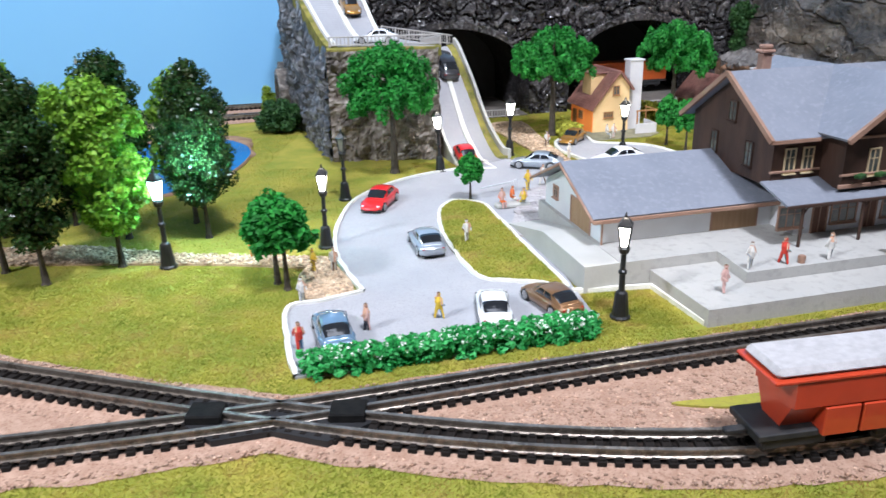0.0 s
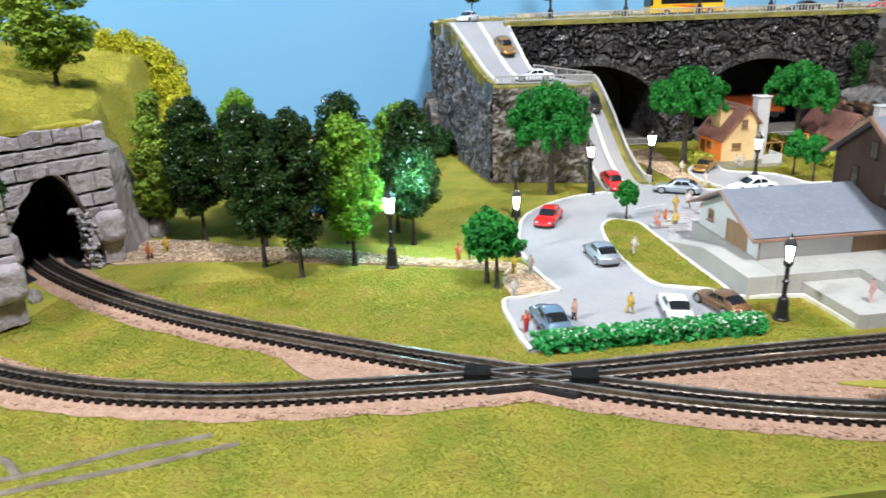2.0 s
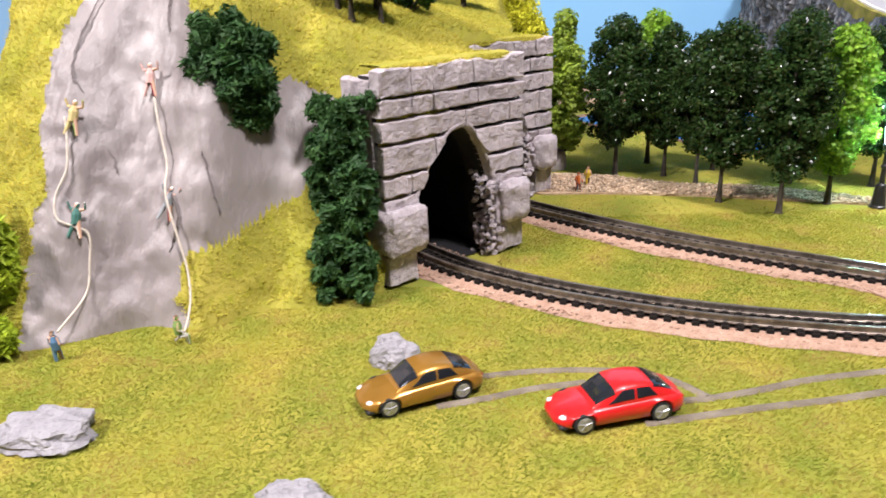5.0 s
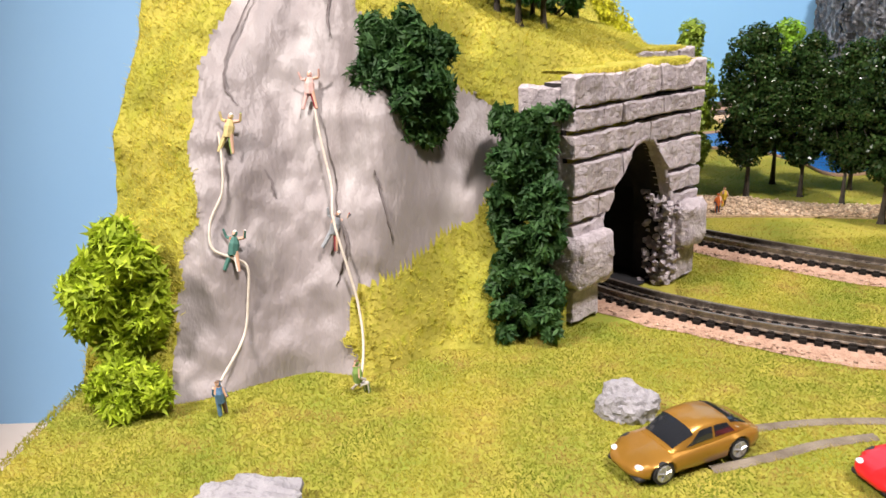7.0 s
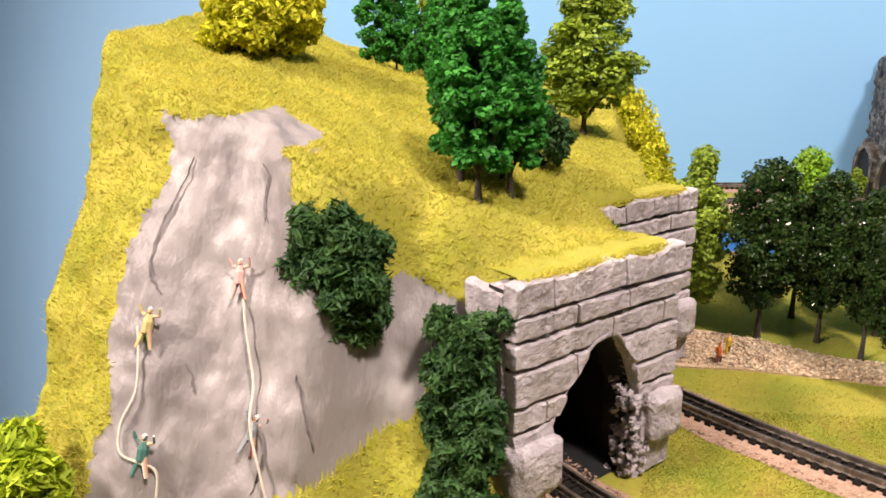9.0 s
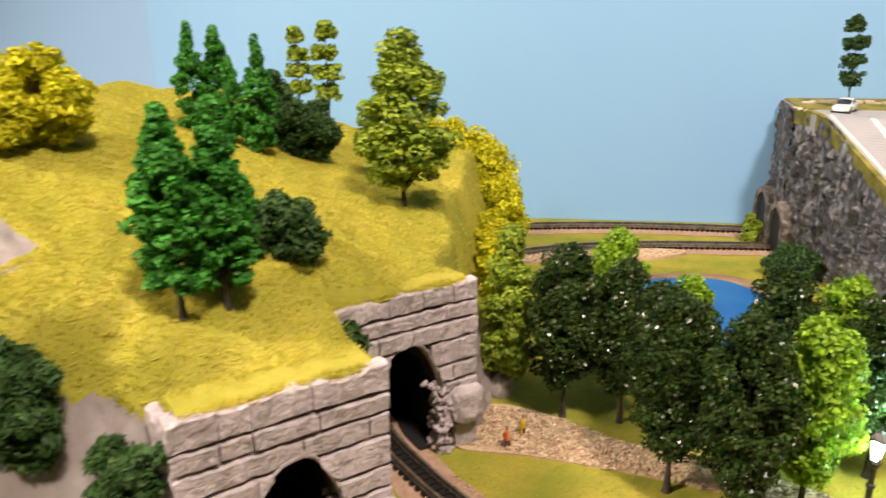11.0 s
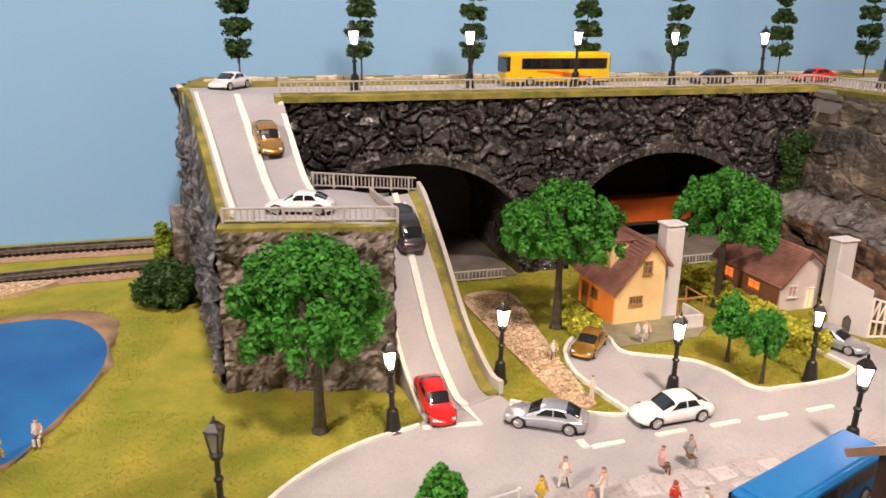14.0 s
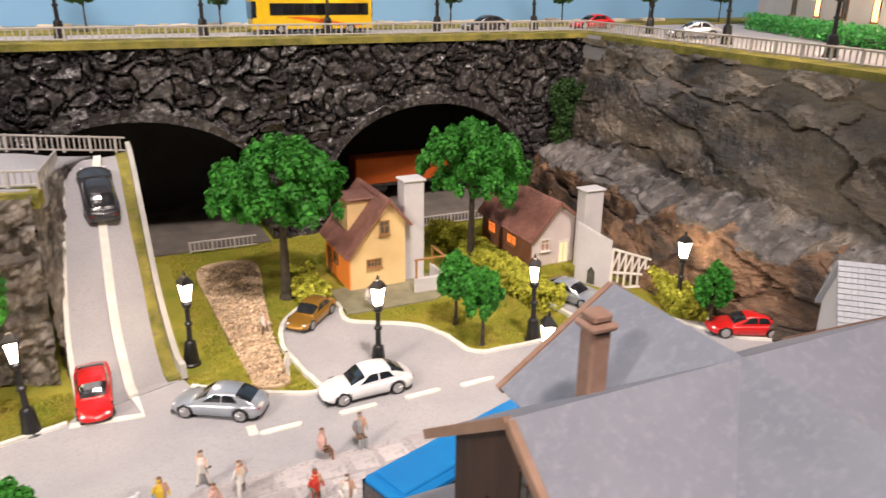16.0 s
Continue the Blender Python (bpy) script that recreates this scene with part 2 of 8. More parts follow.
def smooth_line(pts, n=8, closed=False):
    """A line through the points, rounded."""
    pts = [Vector((*p, 0)) if len(p) == 2 else Vector(p) for p in pts]
    k, out = len(pts), []
    for i in range(k if closed else k - 1):
        a, b = pts[i], pts[(i + 1) % k]
        p = pts[(i - 1) % k] if closed or i else a * 2 - b
        q = pts[(i + 2) % k] if closed or i + 2 < k else b * 2 - a
        for s in range(n):
            t = s / n
            out.append(0.5 * ((2 * a) + (b - p) * t + (2 * p - 5 * a + 4 * b - q) * t * t + (3 * a - p - 3 * b + q) * t ** 3))
    if not closed:
        out.append(pts[-1])
    return out


def slab(bm, pts, z0, z1):
    """A flat piece with the outline pts from z0 to z1."""
    top = [bm.verts.new((p[0], p[1], z1)) for p in pts]
    low = [bm.verts.new((p[0], p[1], z0)) for p in pts]
    f = bm.faces.new(top)
    f.normal_update()
    k = len(pts)
    for i in range(k):
        bm.faces.new((low[i], low[(i + 1) % k], top[(i + 1) % k], top[i]))
    if sum(a[0] * b[1] - b[0] * a[1] for a, b in zip(pts, list(pts[1:]) + [pts[0]])) < 0:
        bmesh.ops.reverse_faces(bm, faces=list(bm.faces))
    f.normal_update()
    bmesh.ops.triangulate(bm, faces=[f])


def offsets(line, closed=False):
    """The sideways direction at each point of a line."""
    out, k = [], len(line)
    for i in range(k):
        a = line[i - 1] if i or closed else line[0]
        b = line[(i + 1) % k] if closed or i + 1 < k else line[-1]
        d = (b - a).normalized()
        out.append(Vector((-d.y, d.x, 0)))
    return out


def strip(bm, line, section, closed=False):
    """A bar of the section (sideways, up) along a line."""
    side = offsets(line, closed)
    rings = [[bm.verts.new(p + s * a + Vector((0, 0, b))) for a, b in section] for p, s in zip(line, side)]
    k = len(section)
    for i in range(len(rings) if closed else len(rings) - 1):
        r, q = rings[i], rings[(i + 1) % len(rings)]
        for j in range(k - 1):
            bm.faces.new((r[j], r[j + 1], q[j + 1], q[j]))
    return rings


def fbm(x, y, z=0.0, s=1.0, o=4):
    return noise.fractal(Vector((x * s, y * s, z * s)), 0.7, 2.1, o)


def ss(a, b, x):
    t = min(1.0, max(0.0, (x - a) / (b - a)))
    return t * t * (3 - 2 * t)

# ---- board, backdrop and room ----
DECK = 0.1195          # height of the upper street


def board():
    bm = bmesh.new()
    box(bm, -0.560, 0.75, -0.146, 0.54, -0.004, 0.0)
    ob = mesh_ob("ground", bm, GRASS)
    ob.matrix_world = LAYOUT
    tagged(ob, "mossy green scenic ground of the model railway board", "ground", kind="structure")
    bm = bmesh.new()
    box(bm, -1.3, 1.3, -0.6, 0.60, -0.40, -0.355, 0.004)
    ob = mesh_ob("table", bm, TABLE)
    ob.matrix_world = LAYOUT
    tagged(ob, "pale beige table top that carries the railway board", "table")
    bm = bmesh.new()
    box(bm, -0.557, 0.747, -0.149, 0.537, -0.355, -0.0045, 0.002)
    ob = mesh_ob("plinth", bm, mat("plinth_mat", (0.62, 0.58, 0.53), (0.70, 0.66, 0.61), 20, 0.6, 0.2, 200, stretch=(1, 1, 6)))
    ob.matrix_world = LAYOUT
    tagged(ob, "pale painted box frame that carries the railway board", "frame", kind="structure")
    for u0, u1, v0, paint_ in ((-0.688, 1.3, 0.541, SKY), (-1.30, -0.689, 0.5435, mat("backdrop_side_mat", (0.20, 0.39, 0.62), (0.23, 0.42, 0.64), 1.2, 0.85, 0.05, 300))):
        bm = bmesh.new()
        box(bm, u0, u1, v0, v0 + 0.012, -0.355, 0.75)
        ob = mesh_ob("backdrop", bm, paint_)
        ob.matrix_world = LAYOUT
        tagged(ob, "plain sky-blue painted backdrop panel behind the board", "backdrop", kind="structure")
    wall_mat = mat("room_wall_mat", (0.62, 0.60, 0.57), (0.66, 0.64, 0.61), 3, 0.9, 0.1, 200)
    for name, b in (("wall_north", (-2.2, 2.2, 1.6, 1.7, -0.9, 1.6)), ("wall_south", (-2.2, 2.2, -2.1, -2.0, -0.9, 1.6)),
                    ("wall_west", (-2.3, -2.2, -2.1, 1.7, -0.9, 1.6)), ("wall_east", (2.2, 2.3, -2.1, 1.7, -0.9, 1.6)),
                    ("floor", (-2.3, 2.3, -2.1, 1.7, -1.0, -0.9)), ("ceiling", (-2.3, 2.3, -2.1, 1.7, 1.6, 1.7))):
        bm = bmesh.new()
        box(bm, *b)
        tagged(mesh_ob(name, bm, wall_mat), "plain off-white surface of the layout room", name.split("_")[0], kind="structure")


board()


def flat(name, pts, z, material, label, category, n=6, m=None, z0=-0.002, rounded=True):
    bm = bmesh.new()
    slab(bm, smooth_line(pts, n, True) if rounded else [Vector((*p, 0)) for p in pts], z0, z)
    ob = mesh_ob(name, bm, material)
    if m is not None:
        ob.matrix_world = m
    return tagged(ob, label, category, kind="structure")


# ---- roads ----
ROAD_LEFT = [(0.056, 0.298), (0.048, 0.321), (0.041, 0.351), (0.054, 0.358), (0.069, 0.367), (0.059, 0.388), (0.050, 0.412), (0.044, 0.447),
             (0.044, 0.487), (0.050, 0.511), (0.063, 0.534), (0.081, 0.553), (0.104, 0.567)]
ROAD_FAR = [(0.144, 0.588), (0.165, 0.581), (0.194, 0.577), (0.187, 0.596), (0.178, 0.619), (0.178, 0.643), (0.190, 0.664), (0.203, 0.660), (0.208, 0.640),
            (0.236, 0.632), (0.250, 0.620), (0.260, 0.602), (0.277, 0.603), (0.305, 0.612), (0.318, 0.622)]
a = [*smooth_line(ROAD_LEFT[:5], 5), *smooth_line(ROAD_LEFT[4:], 5)[1:], Vector((0.11, 0.585, 0)), Vector((0.131, 0.61, 0)), *smooth_line(ROAD_FAR, 5)]
road_outline = [(p.x, p.y) for p in a] + [(0.305, 0.655), (0.335, 0.668), (0.350, 0.640), (0.358, 0.626), (0.400, 0.602), (0.60, 0.66), (0.64, 0.55), (0.36, 0.44), (0.152, 0.40),
                                           (0.161, 0.346), (0.157, 0.327)]
flat("road", road_outline, 0.0010, ROAD, "pale grey painted village road with white kerb lines", "road", rounded=False)


def kerb(pts, width=0.0019, closed=False, n=6, z=0.0021, rounded=True, m=None):
    bm = bmesh.new()
    line = smooth_line(pts, n, closed) if rounded else [Vector((*p, 0)) for p in pts]
    h = width / 2
    strip(bm, line, ((-h, -0.001), (-h, z), (h, z), (h, -0.001)), closed)
    for v in bm.verts:
        w = 0.0005 * fbm(v.co.x, v.co.y, 0, 160)
        v.co.x += w
        v.co.y += w
    ob = mesh_ob("kerb", bm, WHITE)
    if m is not None:
        ob.matrix_world = m
    return tagged(ob, "white hand-painted kerb line along the model road", "kerb", "kerb lines", "structure")


kerb(ROAD_LEFT[:5])
kerb(ROAD_LEFT[4:])
kerb(ROAD_FAR)
ISLAND = [(0.117, 0.383), (0.105, 0.416), (0.098, 0.450), (0.097, 0.479), (0.105, 0.495), (0.120, 0.488), (0.127, 0.468), (0.140, 0.420), (0.154, 0.370), (0.142, 0.375), (0.128, 0.377)]
flat("grass_island", ISLAND, 0.0018, GRASS, "green grass island between the road and the loading dock", "lawn")
kerb(ISLAND, closed=True)
kerb([(0.1055, 0.5655), (0.1300, 0.5690), (0.1240, 0.5825)], rounded=False, width=0.0028, z=0.0016)
kerb([(0.358, 0.626), (0.365, 0.617), (0.385, 0.598), (0.41, 0.592)])
kerb([(0.305, 0.655), (0.318, 0.622), (0.314, 0.614)])
kerb([(0.156, 0.366), (0.189, 0.3705), (0.2005, 0.3365), (0.255, 0.3515)], rounded=False)
PLAZA = [(0.150, 0.515), (0.181, 0.529), (0.229, 0.543), (0.30, 0.565), (0.36, 0.56), (0.39, 0.50), (0.25, 0.45), (0.145, 0.43), (0.138, 0.47)]
flat("pavement", PLAZA, 0.0018, PAVING, "pale pinkish-grey paved square behind the station", "pavement")
WALK = [(0.128, 0.718), (0.157, 0.726), (0.167, 0.672), (0.173, 0.632), (0.180, 0.599), (0.182, 0.586), (0.170, 0.584), (0.166, 0.594), (0.157, 0.620), (0.143, 0.662)]
flat("gravel_path", WALK, 0.0012, GRAVEL,
     "light brown gravel footpath beside the yellow house", "path")
flat("gravel_path", [(-0.200, 0.392), (-0.198, 0.433), (-0.165, 0.436), (-0.125, 0.425), (-0.08, 0.427), (-0.03, 0.415), (0.02, 0.410), (0.046, 0.408), (0.048, 0.395),
                     (0.0, 0.400), (-0.05, 0.402), (-0.11, 0.402), (-0.163, 0.397)], 0.0010, GRAVEL, "light brown gravel footpath through the grove of trees", "path")
flat("gravel_bed", [(0.043, 0.402), (0.051, 0.399), (0.065, 0.369), (0.054, 0.361), (0.044, 0.362), (0.038, 0.385)], 0.0014, GRAVEL, "brown gravel patch beside the road kerb", "gravel")


def dashes():
    for k, (x, y) in enumerate(((0.1805, 0.5535), (0.2085, 0.5625), (0.234, 0.570), (0.257, 0.576), (0.281, 0.583))):
        bm = bmesh.new()
        slab(bm, [(s * 0.0062 + 0.0014 * math.cos(a) + 0.0002 * fbm(a, k, s, 3), 0.0014 * math.sin(a) + 0.0002 * fbm(s, a, k, 3)) for s, a0 in ((1, -90), (-1, 90)) for a in [radians(a0 + 22.5 * q) for q in range(9)]], 0, 0.0006)
        if k == 0:
            box(bm, -0.0115, -0.008, 0.0, 0.006, 0, 0.0006)
        ob = mesh_ob("road_marking", bm, WHITE)
        ob.matrix_world = pose(x, y, 0.001, 0, 0, 17)
        tagged(ob, "white dashed centre marking on the grey road", "marking", "road markings", "structure")


dashes()


# ---- pond ----
POND = [(-0.203, 0.620), (-0.160, 0.652), (-0.136, 0.669), (-0.108, 0.680), (-0.085, 0.675), (-0.063, 0.652), (-0.051, 0.622), (-0.048, 0.592), (-0.049, 0.563), (-0.050, 0.541), (-0.060, 0.530),
        (-0.085, 0.505), (-0.108, 0.500), (-0.120, 0.535), (-0.145, 0.572), (-0.19, 0.590)]
flat("pond_water", POND, 0.0012, WATER, "deep blue glossy painted pond water", "water")
c = Vector((-0.125, 0.60, 0))
bm = bmesh.new()
line = smooth_line(POND, 6, True)
rings = []
for k, z in ((-0.015, 0.0008), (0.0, 0.0020), (0.07, 0.0022), (0.17, 0.0002)):   # a broad beach on the far side, a thin rim elsewhere
    rings.append([bm.verts.new(p + (p - c) * k * (0.07 + 0.93 * ss(0.0, 0.06, p.y - 0.40 * (p.x + 0.125) - 0.60)) + Vector((0, 0, z))) for p in line])
for i, v in enumerate(rings[3]):
    v.co += (line[i] - c) * 0.05 * fbm(v.co.x, v.co.y, 0, 30)
for a, b in zip(rings, rings[1:]):
    for k in range(len(line)):
        bm.faces.new((a[k], b[k], b[(k + 1) % len(line)], a[(k + 1) % len(line)]))
tagged(mesh_ob("pond_shore", bm, SHORE, smooth=True), "brown earthen shore round the blue pond", "shore", kind="structure")


# ---- railway ----
def track(name, pts, n=10, label="black model railway track with bright steel rails", ties=True, bed=0.0145):
    line = smooth_line(pts, n)
    # even steps along the line
    steps, acc = [line[0]], 0.0
    pitch = 0.0046
    for a, b in zip(line, line[1:]):
        d = (b - a).length
        while acc + d >= pitch:
            a = a + (b - a) * ((pitch - acc) / d)
            steps.append(a.copy())
            d, acc = (b - a).length, 0.0
        acc += d
    t = thing(name, label, "railway track", "tracks")
    bm = bmesh.new()
    w = bed
    side = offsets(steps)
    sec = []
    for p, s in zip(steps, side):
        k = 1 + 0.16 * fbm(p.x, p.y, 0, 45)
        sec.append([bm.verts.new(p + s * a + Vector((0, 0, z))) for a, z in ((-w * k, 0.0003), (-0.0058, 0.0016), (0.0058, 0.0016), (w * (2 - k), 0.0003))])
    for a, b in zip(sec, sec[1:]):
        for j in range(3):
            bm.faces.new((a[j], a[j + 1], b[j + 1], b[j])).material_index = j % 2
    part("ballast", bm, [BALLAST, TRACKBED], t, "reddish brown fine ballast, near-black between the rails")
    for o in (-0.0045, 0.0045):
        bm = bmesh.new()
        strip(bm, [p + s * o for p, s in zip(steps, side)],
              ((-0.0009, 0.0028), (-0.0009, 0.0032), (-0.0004, 0.0035), (-0.0004, 0.0047), (-0.00065, 0.0050), (-0.00065, 0.0056), (0.00065, 0.0056), (0.00065, 0.0050),
               (0.0004, 0.0047), (0.0004, 0.0035), (0.0009, 0.0032), (0.0009, 0.0028)))
        part("rail", bm, RAIL, t, "bright steel rail")
    if not ties:
        return t
    bm = bmesh.new()
    box(bm, -0.0013, 0.0013, -0.0073, 0.0073, 0.0008, 0.0029, 0.0002)
    for y in (-0.0062, -0.0029, 0.0029, 0.0062):
        box(bm, -0.0009, 0.0009, y - 0.0007, y + 0.0007, 0.0029, 0.0035)
    me = bpy.data.meshes.new("sleeper")
    bm.to_mesh(me)
    bm.free()
    me.materials.append(TIE)
    for p, s in zip(steps, side):
        o = new("sleeper", me)
        o.parent = t
        o.matrix_local = Matrix.Translation(p) @ Matrix.Rotation(math.atan2(-s.x, s.y), 4, "Z")
    return t


TRACK_A = [(-0.275, 0.330), (-0.245, 0.297), (-0.214, 0.273), (-0.184, 0.2595), (-0.154, 0.2510), (-0.116, 0.2455), (-0.083, 0.2450), (-0.052, 0.2475), (-0.003, 0.2570), (0.057, 0.2715),
           (0.140, 0.296), (0.206, 0.3145), (0.262, 0.330), (0.36, 0.358), (0.50, 0.398), (0.72, 0.46)]
TRACK_B = [(-0.262, 0.415), (-0.236, 0.385), (-0.203, 0.3610), (-0.167, 0.3405), (-0.130, 0.3235), (-0.100, 0.3125), (-0.072, 0.3040), (-0.047, 0.2970), (-0.024, 0.2910), (0.008, 0.2830),
           (0.057, 0.2715), (0.092, 0.2645), (0.131, 0.2590), (0.170, 0.2570), (0.200, 0.2590), (0.228, 0.2650), (0.270, 0.280), (0.33, 0.300), (0.45, 0.337), (0.56, 0.368), (0.70, 0.405)]
track("railway_track", TRACK_A)
track("railway_track", TRACK_B)
track("railway_track", [(-0.36, 0.56), (-0.325, 0.595), (-0.288, 0.636), (-0.256, 0.680), (-0.211, 0.716), (-0.152, 0.746), (-0.066, 0.776), (0.05, 0.81)], bed=0.017, ties=True)
track("railway_track", [(-0.40, 0.64), (-0.365, 0.685), (-0.338, 0.714), (-0.279, 0.758), (-0.192, 0.796), (-0.077, 0.827), (0.04, 0.86)], bed=0.017, ties=True)
# crossing frame
cx = thing("crossing_frame", "black plastic diamond crossing frame between the two tracks", "crossing", m=Matrix.Translation((0.057, 0.2715, 0)))
bm = bmesh.new()
slab(bm, [(-0.028, -0.0035), (-0.016, -0.0125), (0.0, -0.0075), (0.017, -0.0125), (0.030, -0.002), (0.028, 0.012), (0.014, 0.0125), (0.0, 0.0075), (-0.016, 0.0125), (-0.03, 0.012)], 0.001, 0.0033)
part("plate", bm, BLACK, cx)
for sgn in (-1, 1):
    bm = bmesh.new()
    box(bm, sgn * 0.0212 - 0.0054, sgn * 0.0212 + 0.0054, -0.0040, 0.0046, 0.003, 0.0060, 0.0004, Matrix.Rotation(radians(1.5), 4, "Z"))
    part("frog", bm, mat("black_plastic_mat", (0.006, 0.006, 0.006), (0.012, 0.011, 0.010), 300, 0.85, 0.2, 900, spec=0.12), cx, "raised black plastic frog block")
flat("ballast_field", [(0.075, 0.276), (0.12, 0.288), (0.20, 0.311), (0.30, 0.339), (0.42, 0.37), (0.42, 0.335), (0.30, 0.289), (0.228, 0.266), (0.17, 0.258), (0.12, 0.262)], 0.0009, BALLAST,
     "reddish brown ballast between the diverging tracks", "ballast")
flat("ballast_field", [(-0.02, 0.262), (0.05, 0.274), (0.02, 0.281), (-0.03, 0.290), (-0.055, 0.289)], 0.0009, BALLAST, "reddish brown ballast where the tracks meet", "ballast")
flat("grass_strip", [(0.175, 0.281), (0.20, 0.286), (0.24, 0.296), (0.29, 0.313), (0.33, 0.330), (0.34, 0.322), (0.28, 0.300), (0.235, 0.286), (0.20, 0.279)], 0.0016, GRASS,
     "narrow green grass strip between the two tracks", "lawn")
flat("ballast_bank", [(-0.27, 0.668), (-0.22, 0.703), (-0.165, 0.732), (-0.13, 0.738), (-0.15, 0.712), (-0.20, 0.690), (-0.245, 0.662)], 0.003, GRAVEL, "light stony bank between far track and pond", "gravel")
# wheel ruts in the meadow
RUTS = ([(-0.194, 0.180), (-0.177, 0.190), (-0.159, 0.198), (-0.138, 0.203), (-0.123, 0.202), (-0.111, 0.194)], [(-0.186, 0.170), (-0.173, 0.178), (-0.160, 0.187), (-0.146, 0.194)],
        [(-0.122, 0.189), (-0.112, 0.193), (-0.098, 0.201), (-0.081, 0.212), (-0.056, 0.224)], [(-0.128, 0.176), (-0.120, 0.180), (-0.097, 0.192), (-0.074, 0.203), (-0.044, 0.220)])
for pts in RUTS:
    bm = bmesh.new()
    strip(bm, smooth_line(pts, 8), ((-0.0017, 0.0001), (-0.0008, 0.0006), (0.0008, 0.0006), (0.0017, 0.0001)))
    tagged(mesh_ob("wheel_rut", bm, mat("rut_mat", (0.13, 0.105, 0.075), (0.22, 0.185, 0.14), 120, 0.95, 0.8, 900)), "grey-brown wheel rut across the meadow", "path", "wheel ruts", "structure")

# ---- hill with cliff and tunnel portals ----
def foot(x):
    """The front foot of the hill."""
    return 0.166 + 0.029 * ss(-0.338, -0.300, x) + 0.024 * ss(-0.287, -0.264, x) + 0.022 * ss(-0.262, -0.232, x) + 0.006 * ss(-0.35, -0.372, x)


def hill_top(x, y):
    return 0.085 + 0.41 * max(0.0, -0.212 - x) * (1 - 2.2 * min(0.25, max(0.0, y - 0.34))) - 0.35 * max(0.0, y - 0.60) + 0.012 * ss(0.52, 0.57, y) * ss(-0.34, -0.30, x)


def hill_right(y):
    """The right edge of the hill, along the portals and back."""
    pts = ((0.15, -0.231), (0.248, -0.231), (0.308, -0.192), (0.3085, -0.193), (0.338, -0.236), (0.340, -0.235), (0.400, -0.1945), (0.404, -0.206), (0.43, -0.212), (0.47, -0.218), (0.55, -0.224), (0.61, -0.238), (0.66, -0.285), (0.72, -0.34), (0.80, -0.44))
    for (a, p), (b, q) in zip(pts, pts[1:]):
        if y <= b:
            return p + (q - p) * max(0.0, (y - a) / (b - a))
    return pts[-1][1]


def hill_left(y):
    return -0.3775 - 0.14 * (y - 0.20) - 0.20 * max(0.0, y - 0.29)


def hill_height(x, y):
    p = hill_top(x, y) + 0.004 * fbm(x, y, 0.3, 14) + 0.0015 * fbm(x, y, 0, 60)
    d = y - foot(x)
    slope = 1.70 + 0.9 * ss(-0.325, -0.295, x) - 0.75 * ss(-0.292, -0.27, x)
    r = slope * d + 0.006 * fbm(x * 1.0, y * 0.6, 1.0, 30) * ss(0, 0.02, d)
    k = 0.012
    h = max(k - abs(p - r), 0) / k
    z = min(p, r) - h * h * k * 0.25
    right = hill_right(y) - x
    if y > 0.405:
        z = min(z, 0.02 + (2.6 + 5 * ss(0.48, 0.44, y)) * max(0.0, right) + 0.004 * fbm(x, y, 2, 50)) if right < 0.04 else z
    back = ss(0.80, 0.60, y + 0.35 * (x + 0.3))
    return max(-0.001, z * (0.15 + 0.85 * back))


def on_rock(x, y, z):
    """Whether the bare cliff shows here."""
    w = 0.006 * fbm(x, z, 3.0, 40)
    left = -0.338 - 0.065 * z + w
    right = -0.279 + w * 1.4 + 0.012 * ss(0.02, 0.055, z) - 0.038 * ss(0.07, 0.115, z) - 0.006 * ss(0.11, 0.135, z) + 0.02 * math.exp(-((z - 0.060) / 0.016) ** 2)
    right -= 0.010 * ss(0.045, 0.02, z)
    return left < x < right and z < 0.131 + 0.12 * (-0.315 - x) + w and y < 0.275


